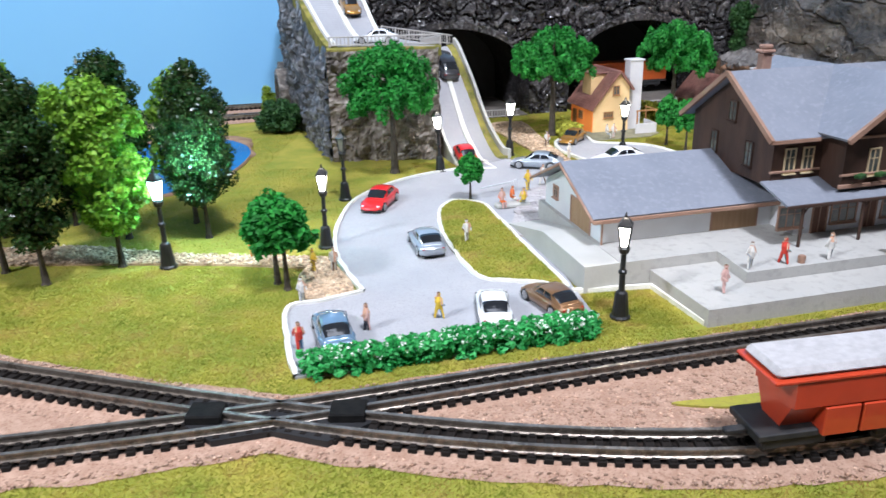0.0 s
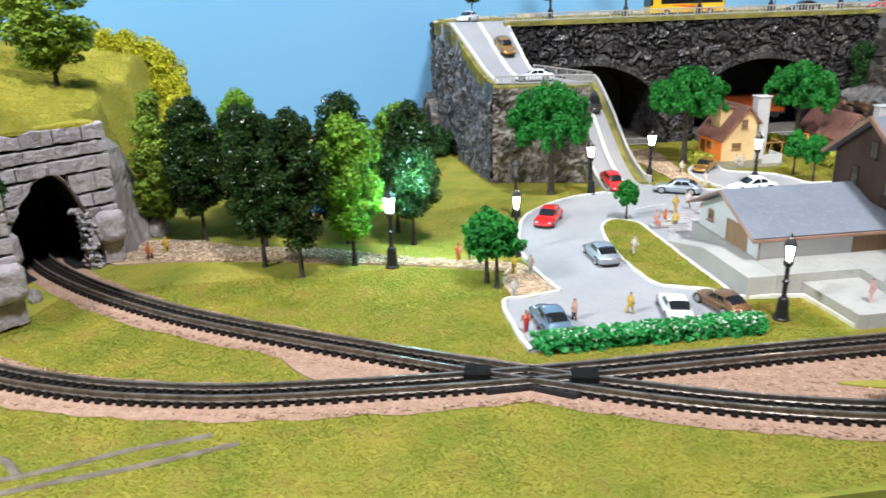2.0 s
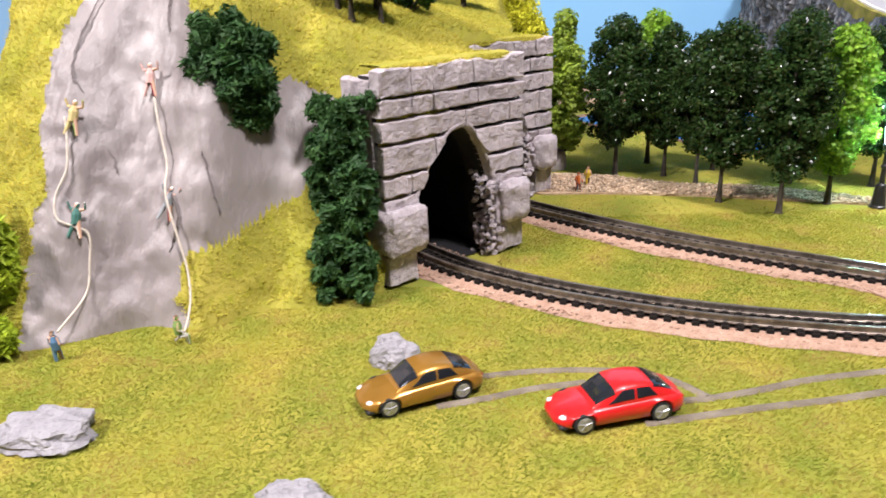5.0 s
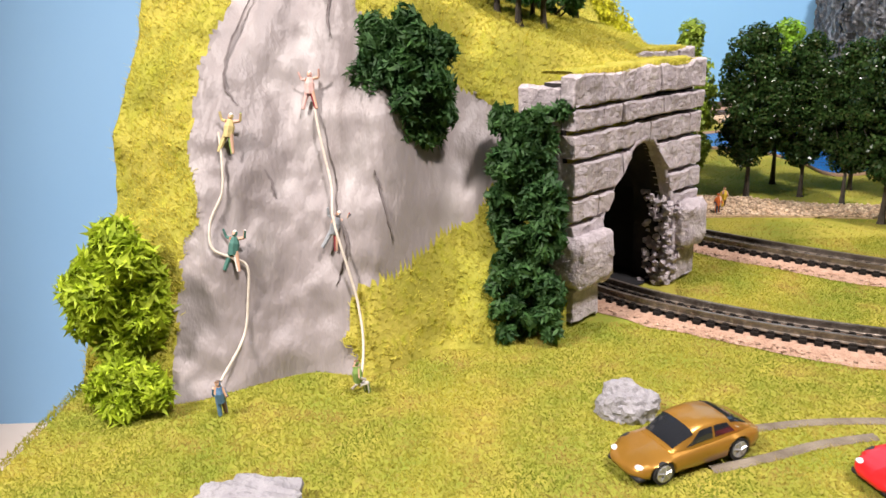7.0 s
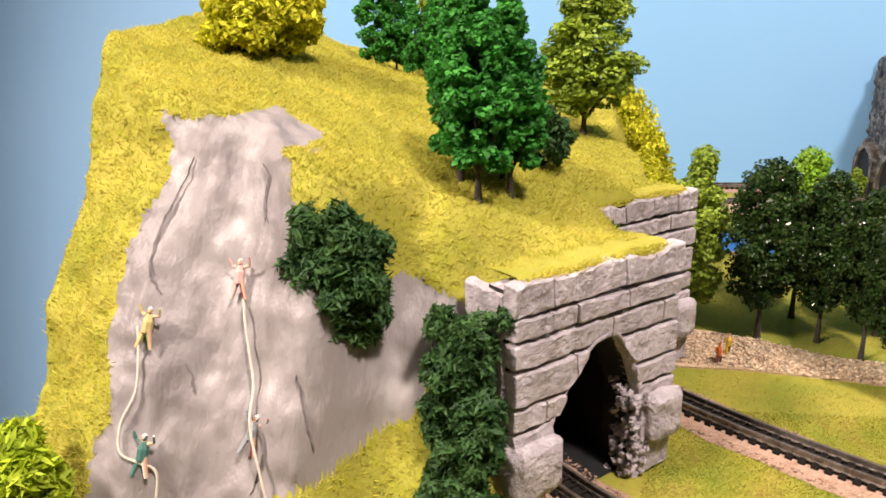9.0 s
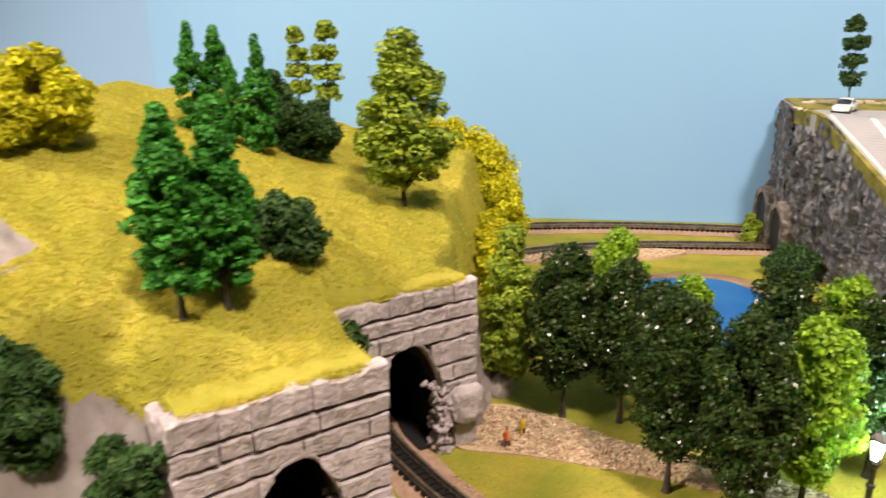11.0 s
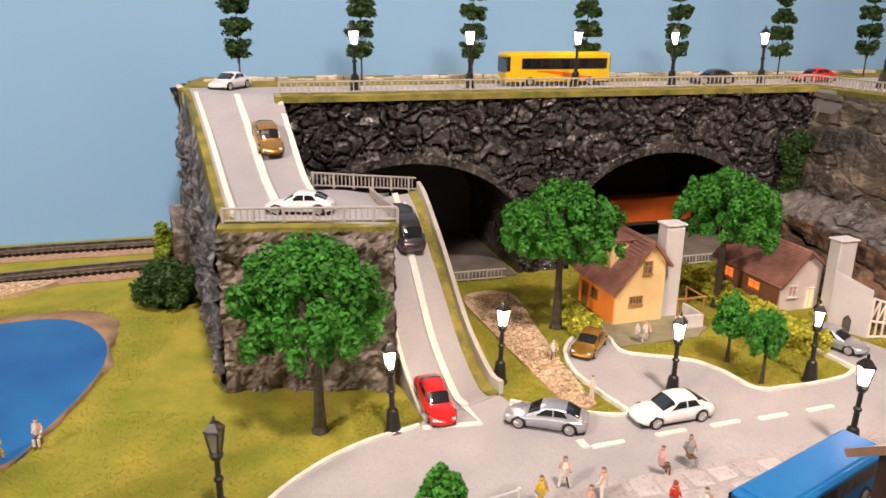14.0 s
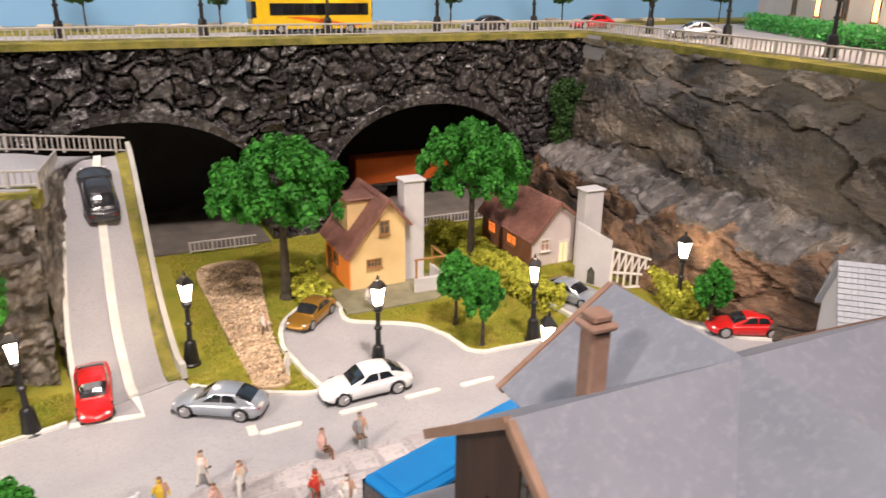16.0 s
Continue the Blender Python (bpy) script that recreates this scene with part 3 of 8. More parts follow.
def hill():
    hl = thing("hill", "steep grassy hill with a bare grey climbing cliff and two tunnels", "hill", kind="structure")
    ny, nx = 460, 150
    verts, idx = [], {}
    ys = [0.164 + (0.80 - 0.164) * ((j / ny) ** 1.8) for j in range(ny + 1)]
    for j, y in enumerate(ys):
        a, b = hill_left(y), hill_right(y)
        for i in range(nx + 1):
            x = a + (b - a) * i / nx
            idx[i, j] = len(verts)
            z = hill_height(x, y)
            z -= 0.0040 * ss(0.010, 0.0, z)
            f = ss(0.30, 0.26, y) * ss(0.0, 0.006, z) * ss(-0.25, -0.265, x)
            c = noise.voronoi(Vector((x * 20 + 0.9 * fbm(x, z, 0, 24), y * 4, z * 9)))[0]
            n = fbm(x, y, z, 22)
            crack = ss(0.035, 0.0, c[1] - c[0]) if on_rock(x, y, z) else 0.0
            fold = abs(fbm(x * 1.3, y, z * 0.5, 22, 2)) if on_rock(x, y, z) else 0.0
            verts.append((x, y + f * (-0.004 * n + 0.0004 * crack + 0.0020 * fold), z + f * 0.0015 * n))
    rock, green = [], []
    for j in range(ny):
        for i in range(nx):
            q = (idx[i, j], idx[i + 1, j], idx[i + 1, j + 1], idx[i, j + 1])
            m = [sum(verts[k][c] for k in q) / 4 for c in range(3)]
            if max(verts[k][2] for k in q) < 0.0005:
                continue
            (rock if on_rock(*m) else green).append(q)
    # the cut side of the hill at the board's edge
    base = len(verts)
    for j, y in enumerate(ys):
        verts.append((hill_left(y), y, -0.02))
    for j in range(ny):
        green.append((base + j, idx[0, j], idx[0, j + 1], base + j + 1))
    base = len(verts)
    for j, y in enumerate(ys):
        at_portal = y < 0.311 or 0.337 < y < 0.402
        verts.append((hill_right(y) - 0.0015, y, 0.079 if at_portal else -0.001))
    for j in range(ny):
        if ys[j] > 0.2485:
            green.append((idx[nx, j], base + j, base + j + 1, idx[nx, j + 1]))

    def trimmed(faces):
        used = sorted({k for f in faces for k in f})
        m = {k: n for n, k in enumerate(used)}
        return [verts[k] for k in used], [tuple(m[k] for k in f) for f in faces]
    raw_ob("grass_slope", *trimmed(green), HILLGRASS, hl, True)["label"] = "yellow-green flocked grass slope"
    # the rock is carved with cracks and facets
    raw_ob("rock_face", *trimmed(rock), CLIFFROCK, hl, True)["label"] = "smooth grey plaster climbing rock"
    return hl


hill()


ARCH_APEX, ARCH_L, ARCH_R = 0.0398, 0.0250, 0.0168     # the crown's place along the portal and the two half widths


def arch_clear(w, spring=0.031, apex=0.0595):
    """The height of the opening at the distance w from its crown: a lopsided pointed arch."""
    t = abs(w) / (ARCH_L if w < 0 else ARCH_R)
    return 0.0 if t >= 1 else spring + (apex - spring) * (1 - t ** (1.95 if w < 0 else 2.1))


def portal(a, b, h, seed):
    """A rough ashlar tunnel portal from a to b."""
    rnd = random.Random(seed)
    a, b = Vector((*a, 0)), Vector((*b, 0))
    d = b - a
    W = d.length
    t = thing("tunnel_portal", "grey ashlar stone tunnel portal with pointed arch opening", "tunnel portal", "tunnel portals",
              Matrix.Translation(a) @ Matrix.Rotation(math.atan2(d.y, d.x), 4, "Z"))
    mid = ARCH_APEX
    n = 72
    # backing with the arch cut out
    bm = bmesh.new()
    y0, y1 = 0.0015, 0.010
    for k in range(n):
        w0, w1 = W * k / n, W * (k + 1) / n
        z0, z1 = arch_clear(w0 - mid), arch_clear(w1 - mid)
        face(bm, ((w0, y0, z0), (w1, y0, z1), (w1, y0, h - 0.003), (w0, y0, h - 0.003)))
        face(bm, ((w0, y1, h - 0.003), (w1, y1, h - 0.003), (w1, y1, z1), (w0, y1, z0)))
        face(bm, ((w0, y0, h - 0.003), (w1, y0, h - 0.003), (w1, y1, h - 0.003), (w0, y1, h - 0.003)), 1)
        # the arch reveal takes the near-black joint colour as the tunnel's shade
        if z0 or z1:
            face(bm, ((w0, y0, z0), (w0, y1 + 0.004, z0), (w1, y1 + 0.004, z1), (w1, y0, z1)))
    for w in (0, W):
        face(bm, ((w, y0, 0), (w, y1, 0), (w, y1, h - 0.003), (w, y0, h - 0.003)))
    part("backing", bm, [JOINT, STONE], t, "dark recessed mortar bed")
    # bore behind the arch, the tunnel's darkness painted on as black
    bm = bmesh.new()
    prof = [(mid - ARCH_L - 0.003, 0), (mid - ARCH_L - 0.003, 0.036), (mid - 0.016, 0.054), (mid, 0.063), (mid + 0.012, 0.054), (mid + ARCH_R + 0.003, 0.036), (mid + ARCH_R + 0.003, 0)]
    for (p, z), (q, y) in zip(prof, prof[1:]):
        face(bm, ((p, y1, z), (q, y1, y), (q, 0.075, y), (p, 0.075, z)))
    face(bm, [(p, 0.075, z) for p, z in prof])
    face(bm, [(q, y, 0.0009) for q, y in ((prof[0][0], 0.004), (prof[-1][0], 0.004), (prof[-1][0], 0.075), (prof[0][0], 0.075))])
    part("bore", bm, BLACK, t, "tunnel bore painted black for its darkness")
    # courses of stones
    rows = [0.0, 0.0139, 0.0304, 0.0365, 0.0452, 0.0574, 0.0666, 0.0745, h]
    for z0, z1 in zip(rows, rows[1:]):
        w = -0.0006
        while w < W - 0.002:
            ln = rnd.uniform(0.010, 0.027)
            w1 = min(W + 0.0006, w + ln)
            if W - w1 < 0.006:
                w1 = W + 0.0006
            gap = rnd.uniform(0.00005, 0.0003)
            steps = [w + gap + (w1 - w - 2 * gap) * k / 8 for k in range(9)]
            out = -0.0028 - rnd.uniform(0, 0.0008)
            under = [max(z0 + 0.0015 + 0.0007 * fbm(q, z0, seed, 220), arch_clear(q - mid) + 0.0002 + 0.0006 * fbm(q, 3, seed, 300)) for q in steps]
            over = [z1 - 0.0001 + (0.0024 * fbm(q, seed, 0, 60) - 0.0008 if z1 == h else 0.0006 * fbm(q, z1, seed, 260)) for q in steps]
            runs = [[]]
            for k in range(9):
                if under[k] < over[k] - 0.0012:
                    runs[-1].append(k)
                elif runs[-1]:
                    runs.append([])
            for keep in runs:
                if len(keep) < 3:
                    continue
                bm = bmesh.new()
                rim, back = [], []
                for y, lst in ((0.0022, back), (out + 0.0005, rim)):
                    lst += [bm.verts.new((steps[k], y, under[k])) for k in keep] + [bm.verts.new((steps[k], y, over[k])) for k in keep[::-1]]
                c = len(rim)
                mw = (steps[keep[0]] + steps[keep[-1]]) / 2
                face_v = []
                for v in rim:
                    q = v.co.copy()
                    q.y = out + 0.0010 * fbm(q.x + seed, q.z, 0, 150)
                    zc = (z0 + z1) / 2
                    q.z += 0.0006 if q.z < zc else -0.0006
                    q.x += 0.0002 if q.x < mw - 0.003 else (-0.0002 if q.x > mw + 0.003 else 0)
                    face_v.append(bm.verts.new(q))
                for a_, b_ in ((back, rim), (rim, face_v)):
                    for k in range(c):
                        bm.faces.new((a_[k], a_[(k + 1) % c], b_[(k + 1) % c], b_[k]))
                half = c // 2
                for k in range(half - 1):
                    bm.faces.new((face_v[k], face_v[k + 1], face_v[c - 2 - k], face_v[c - 1 - k]))
                bmesh.ops.recalc_face_normals(bm, faces=bm.faces)
                part("stone", bm, STONE, t)
            w = w1
    # smooth ring of stone round the arch
    bm = bmesh.new()
    arc = []
    for k in range(-28, 29):
        f = min(0.999, abs(k) / 28) * (ARCH_L if k < 0 else ARCH_R)
        arc.append((mid + math.copysign(f, k), arch_clear(math.copysign(f, k))))
    arc = [(arc[0][0], 0.001), (arc[0][0], 0.012), (arc[0][0], 0.022), *arc]
    rings = []
    for (p, z) in arc:
        d = Vector((p - mid, 0, z - 0.030)).normalized() if z > 0.03 else Vector((-1, 0, 0))
        w = 0.0017 + 0.0012 * fbm(p, z, seed, 180)
        o = -0.0026 + 0.0010 * fbm(z, p, seed, 200)
        rings.append([bm.verts.new(q) for q in ((p, 0.0035, z), (p, o + 0.001, z), (p + d.x * 0.001, o, z + d.z * 0.001), (p + d.x * w, o, z + d.z * w), (p + d.x * w, 0.001, z + d.z * w))])
    for a_, b_ in zip(rings, rings[1:]):
        for k in range(4):
            bm.faces.new((a_[k], a_[k + 1], b_[k + 1], b_[k]))
    bmesh.ops.recalc_face_normals(bm, faces=bm.faces)
    part("arch_ring", bm, STONE, t, "rough stone arch rim", smooth=True)
    # jutting corner blocks at the springing
    for w0, w1 in ((-0.0022, 0.0176), (W - 0.0138, W + 0.0022)):
        bm = bmesh.new()
        box(bm, w0, w1, -0.0080, 0.012, 0.0148, 0.0330, 0.0022)
        bmesh.ops.subdivide_edges(bm, edges=bm.edges, cuts=4, use_grid_fill=True)
        for v in bm.verts:
            v.co += Vector((0.0009, 0.0012, 0.0009)) * fbm(v.co.x, v.co.y + seed, v.co.z, 150)
        part("corner_block", bm, STONE, t, "rough jutting corner block", smooth=True)
    # turf that creeps over the top
    bm = bmesh.new()
    grid = []
    for i in range(41):
        w = W * (0.05 + 0.90 * i / 40)
        front = -0.0016 + 0.0016 * fbm(w, seed, 0, 90)
        grid.append([bm.verts.new((w, front + (0.016 - front) * j / 5, h + (-0.0016, 0.0004, 0.0006, 0.0004, 0.0002, -0.0004)[j] + 0.0007 * fbm(w, j * 0.003, seed, 160))) for j in range(6)])
    for p, q in zip(grid, grid[1:]):
        for j in range(5):
            bm.faces.new((p[j], q[j], q[j + 1], p[j + 1]))
    part("turf_cap", bm, HILLGRASS, t, "yellow-green turf creeping over the top", smooth=True)
    # ragged rubble down the inner jamb
    pieces = []
    for k in range(8):
        bm = bmesh.new()
        ball(bm, (0, 0, 0), rnd.uniform(0.0009, 0.0019), rnd.uniform(0.0009, 0.0018), rnd.uniform(0.0008, 0.0015), 1)
        for v in bm.verts:
            v.co += Vector((rnd.uniform(-1, 1), rnd.uniform(-1, 1), rnd.uniform(-1, 1))) * 0.00042
        me = bpy.data.meshes.new("rubble_stone")
        bm.to_mesh(me)
        bm.free()
        me.materials.append(STONE)
        pieces.append(me)
    for k in range(200):
        z = 0.0005 + 0.037 * rnd.random() ** 1.1
        lean = 0.0030 * ss(0.026, 0.037, z)
        o = new("rubble_stone", rnd.choice(pieces))
        o.parent = t
        o.matrix_local = Matrix.Translation((mid + ARCH_R + rnd.uniform(-0.0042, 0.0036) - lean, rnd.uniform(-0.0048, 0.007), z)) @ Matrix.Rotation(rnd.uniform(0, 6), 4, "Z")
    # side return
    for x0, x1, y1 in ((-0.0008, 0.004, 0.022), (W - 0.006, W + 0.0006, 0.03)):
        bm = bmesh.new()
        box(bm, x0, x1, 0.002, y1, 0, h - 0.004, 0.001)
        bmesh.ops.subdivide_edges(bm, edges=bm.edges, cuts=5, use_grid_fill=True)
        for v in bm.verts:
            v.co += Vector((0.0012, 0.0006, 0.0006)) * fbm(v.co.x, v.co.y, v.co.z, 130)
        part("side_return", bm, STONE, t)
    return t


PORTALS = (((-0.2315, 0.2475), (-0.1915, 0.3085), 0.0862), ((-0.2355, 0.3395), (-0.1940, 0.4005), 0.0852))
for (a, b, h), seed in zip(PORTALS, (3, 8)):
    portal(a, b, h, seed)

# ---- ramps, tower, viaduct wall and right cliff ----
def rock_sheet(name, grid, material, parent, depth, freq, label, normal, sharp=1.0, pin=False):
    """A rocky surface over a grid of points, pushed in and out like broken stone."""
    n, m = len(grid), len(grid[0])
    verts = []
    nv = Vector(normal).normalized()
    for row in grid:
        for j, p in enumerate(row):
            p = Vector(p)
            q = p * freq
            dist, _ = noise.voronoi(Vector((q.x, q.y, q.z * 0.55)) + Vector((1, 1, 0.6)) * 0.8 * fbm(p.x, p.y, p.z, freq * 0.8))
            k = min(0.8, dist[1] - dist[0]) * 0.7 * sharp + 0.7 * (1 - abs(fbm(p.x, p.y, p.z * 0.5, freq * 0.7))) - 0.25 + 0.3 * fbm(p.x, p.y, p.z, freq * 2.6)
            verts.append(p + nv * depth * (k - 0.3) * (min(1.0, (m - 1 - j) / 8) if pin else 1.0))
    faces = [(i * m + j, (i + 1) * m + j, (i + 1) * m + j + 1, i * m + j + 1) for i in range(n - 1) for j in range(m - 1)]
    ob = raw_ob(name, [tuple(v) for v in verts], faces, material, parent, False)
    ob["label"] = label
    return ob


def span(a, b, n):
    a, b = Vector(a), Vector(b)
    return [a + (b - a) * (k / n) for k in range(n + 1)]


tower = thing("ramp_tower", "dark rocky tower that carries the zigzag ramp road", "tower", kind="structure")
FL, FR, BR, BL = Vector((0.016, 0.597, 0)), Vector((0.092, 0.603, 0)), Vector((0.076, 0.695, 0)), Vector((-0.0606, 0.7866, 0))


def top_of(p):
    """The height of the tower's edge."""
    return 0.078 + (DECK - 0.078) * ss(0.645, 0.745, p.y)


def up(p, z):
    return Vector((p.x, p.y, z))


# left flank, its shade put into a darker, bluer rock colour
cols = span(FL, BL, 90)


def ramp_edge(y):
    """The outer edge of the upper ramp's verge."""
    pts = ((0.597, 0.0165), (0.619, 0.0115), (0.650, 0.0005), (0.696, -0.0185), (0.749, -0.0415), (0.789, -0.0585), (0.90, -0.10))
    for (a, p), (b, q) in zip(pts, pts[1:]):
        if y <= b:
            return p + (q - p) * max(0.0, (y - a) / (b - a))


grid = [[Vector((p.x + (ramp_edge(p.y) - p.x) * (k / 44) ** 1.5, p.y, top_of(p) * k / 44)) for k in range(45)] for p in cols]
rock_sheet("left_flank", grid, SHADED_STREAK, tower, 0.009, 75, "rough streaked rock flank, its shade put into dark bluish grey", (-0.93, -0.37, 0.1), pin=True)
cols = span(FL, FR, 40)
rock_sheet("front_flank", [[up(p, 0.076 * k / 44) for k in range(45)] for p in cols], TOWERROCK, tower, 0.008, 80, "rough dark rock front", (0.08, -1, 0.1))
cols = span(FR, BR, 40)
rock_sheet("right_flank", [[up(p, (0.077 - 0.008 * k2 / 40) * k / 44) for k in range(45)] for k2, p in enumerate(cols)], TOWERROCK, tower, 0.004, 80, "rough grey rock side", (1, 0.1, 0.1))
# tunnel mouths for the far tracks
rock_sheet("rear_flank", [[up(p, DECK * k / 44) for k in range(45)] for p in span(BL, lay(-0.080, 0.538), 36)], SHADED_STREAK, tower, 0.007, 75, "rough streaked rock flank, its shade put into dark bluish grey", (-0.95, -0.1, 0.1))
for c in (FL + (BL - FL) * ((0.770 - FL.y) / (BL.y - FL.y)), lay(-0.086, 0.505)):
    mouth = thing("rock_tunnel_mouth", "dark arched tunnel mouth with pale stone rim", "tunnel portal", "rock tunnel mouths",
                  Matrix.Translation(c) @ Matrix.Rotation(radians(22), 4, "Z"))
    # no hole here: a flat black sheet gives the darkness inside the mouth
    bm = bmesh.new()
    prof = [(-0.012, 0), (-0.012, 0.026), (-0.008, 0.036), (0, 0.041), (0.008, 0.036), (0.012, 0.026), (0.012, 0)]
    face(bm, [(-0.0085, p, z) for p, z in prof])
    part("opening", bm, BLACK, mouth, "flat black sheet for the dark tunnel opening")
    bm = bmesh.new()
    big = [(p * 1.35, z * 1.12) for p, z in prof]
    for (p, z), (q, y2), (P, Z), (Q, Y) in zip(prof, prof[1:], big, big[1:]):
        face(bm, ((-0.011, p, z), (-0.011, q, y2), (-0.011, Q, Y), (-0.011, P, Z)))
        face(bm, ((-0.011, P, Z), (-0.011, Q, Y), (0.0, Q, Y), (0.0, P, Z)))
        face(bm, ((-0.011, q, y2), (-0.011, p, z), (-0.004, p, z), (-0.004, q, y2)))
    part("rim", bm, TOWERROCK, mouth, "pale worn stone rim")


def ribbon(name, left, right, material, parent, thick=0.004, label=""):
    bm = bmesh.new()
    a, b = [bm.verts.new(p) for p in left], [bm.verts.new(p) for p in right]
    c, d = [bm.verts.new(p - Vector((0, 0, thick))) for p in left], [bm.verts.new(p - Vector((0, 0, thick))) for p in right]
    for i in range(len(a) - 1):
        bm.faces.new((a[i], b[i], b[i + 1], a[i + 1]))
        bm.faces.new((a[i], a[i + 1], c[i + 1], c[i]))
        bm.faces.new((b[i + 1], b[i], d[i], d[i + 1]))
    bm.faces.new((a[0], c[0], d[0], b[0]))
    bm.faces.new((a[-1], b[-1], d[-1], c[-1]))
    bmesh.ops.recalc_face_normals(bm, faces=bm.faces)
    return part(name, bm, material, parent, label)


def lerp(pts, n=14):
    return smooth_line(pts, n)


ramp = thing("ramp_road", "grey zigzag ramp road with white edge lines on the rock tower", "road", kind="structure")
UL = [(-0.0555, 0.790, DECK), (-0.0385, 0.750, DECK), (-0.0155, 0.697, 0.1005), (0.0035, 0.651, 0.0845), (0.0155, 0.620, 0.0785), (0.0225, 0.608, 0.0785)]
UR = [(0.009, 0.760, DECK), (0.021, 0.727, DECK), (0.032, 0.699, 0.1015), (0.044, 0.668, 0.0845), (0.056, 0.640, 0.0785), (0.060, 0.610, 0.0785)]
ribbon("upper_ramp", lerp(UL), lerp(UR), ROAD, ramp, 0.01)
ribbon("landing", lerp([(0.024, 0.608, 0.0784), (0.060, 0.608, 0.0784), (0.0915, 0.609, 0.0778), (0.0855, 0.642, 0.0745), (0.0765, 0.690, 0.0675)], 8),
       lerp([(0.026, 0.640, 0.0784), (0.046, 0.668, 0.0784), (0.060, 0.680, 0.0765), (0.072, 0.695, 0.0715), (0.083, 0.712, 0.0675)], 8), ROAD, ramp, 0.008)
LL = [(0.0745, 0.699, 0.0672), (0.076, 0.684, 0.062), (0.083, 0.651, 0.042), (0.0925, 0.611, 0.016), (0.1025, 0.582, 0.002), (0.107, 0.570, 0.0014)]
LR = [(0.0985, 0.716, 0.0672), (0.103, 0.702, 0.062), (0.113, 0.669, 0.042), (0.124, 0.634, 0.016), (0.134, 0.606, 0.002), (0.139, 0.594, 0.0014)]
ribbon("lower_ramp", lerp(LL), lerp(LR), ROAD, ramp, 0.03)



def line_on(left, right, f, width, lift=0.0014, name="edge_line"):
    a, b = lerp(left), lerp(right)
    c = [p + (q - p) * f + Vector((0, 0, lift)) for p, q in zip(a, b)]
    w = [(q - p).normalized() * width / 2 for p, q in zip(a, b)]
    ribbon(name, [p - d for p, d in zip(c, w)], [p + d for p, d in zip(c, w)], WHITE, ramp, 0.0022, "white painted line")


for f, w in ((0.06, 0.0026), (0.52, 0.0040), (0.97, 0.0030)):
    line_on(UL[1:5], UR[1:5], f, w)
line_on(LL, LR, 0.52, 0.0038, name="centre_line")
line_on(LL[1:], LR[1:], 0.03, 0.002)
# grass verge on the ramp's outer edge, and the sloping guard wall of the lower ramp
vl, vr = lerp(UL), lerp([(x - 0.0036, y - 0.0012, z + 0.0004) for x, y, z in UL])
ribbon("grass_verge", vr, [p + Vector((0, 0, 0.0008)) for p in vl], VERGE, ramp, 0.012, "mossy yellow-green verge")
front = lerp([(0.016, 0.5995, 0.0772), (0.094, 0.6055, 0.0772)], 10)
ribbon("grass_verge", front, [p + Vector((0, 0.006, 0.0012)) for p in front], VERGE, ramp, 0.006, "mossy yellow-green verge")
gl = lerp([(x + 0.0005, y, z + 0.0065) for x, y, z in LR])
ribbon("guard_wall", gl, [p + Vector((0.0022, 0.0008, 0)) for p in gl], mat("concrete_mat", (0.38, 0.37, 0.34), (0.47, 0.46, 0.42), 80, 0.85, 0.3, 700), ramp, 0.0065, "pale grey concrete guard wall")
ribbon("grass_verge", [p + Vector((-0.005, -0.0015, -0.0058)) for p in gl], [p + Vector((0, 0, -0.005)) for p in gl], VERGE, ramp, 0.004, "mossy yellow-green verge")
# retaining wall under the lower ramp
bm = bmesh.new()
for p, q in zip(gl, gl[1:]):
    o = Vector((0.0016, 0.0006, 0))
    face(bm, (p + o, q + o, up(q + o, -0.002), up(p + o, -0.002)))
    face(bm, (p + o * 0.3, up(p + o * 0.3, -0.002), up(q + o * 0.3, -0.002), q + o * 0.3))
part("retaining_wall", bm, MATS["concrete_mat"], ramp, "pale concrete retaining wall")


def railing(name, pts, h, label, group, step=0.0026, material=None, post=0.013):
    """A low railing along a line: two rails, close balusters and posts."""
    material = material or FENCE
    line = [Vector(p) for p in pts]
    t = thing(name, label, "railing", group)
    for k, (z, r) in enumerate(((h, 0.00055), (h * 0.16, 0.0005))):
        bm = bmesh.new()
        for a, b in zip(line, line[1:]):
            cyl(bm, a + Vector((0, 0, z)), b + Vector((0, 0, z)), r, seg=6)
        part("top_rail" if k == 0 else "bottom_rail", bm, material, t)
    shared = {}
    for name_, w in (("baluster", 0.00028), ("post", 0.0006)):
        bm = bmesh.new()
        box(bm, -w, w, -w, w, h * 0.1 if name_ == "baluster" else 0, h if name_ == "baluster" else h * 1.08)
        me = bpy.data.meshes.new(name_)
        bm.to_mesh(me)
        bm.free()
        me.materials.append(material)
        shared[name_] = me
    nb = 0
    for a, b in zip(line, line[1:]):
        n = max(1, round((b - a).length / step))
        for i in range(n):
            k = "post" if nb % max(1, round(post / step)) == 0 else "baluster"
            o = new(k, shared[k])
            o.parent = t
            o.location = a + (b - a) * (i / n)
            nb += 1
    return t


railing("ramp_railing", [(0.018, 0.604, 0.0785), (0.0935, 0.6095, 0.0785)], 0.0064, "pale grey metal railing along the ramp landing", "ramp railings")
railing("ramp_railing", [(0.046, 0.674, 0.079), (0.0985, 0.718, 0.0675)], 0.0078, "pale grey metal railing along the ramp landing", "ramp railings")
railing("ramp_railing", [(0.0935, 0.6095, 0.0775), (0.074, 0.690, 0.069)], 0.0064, "pale grey metal railing along the ramp landing", "ramp railings")

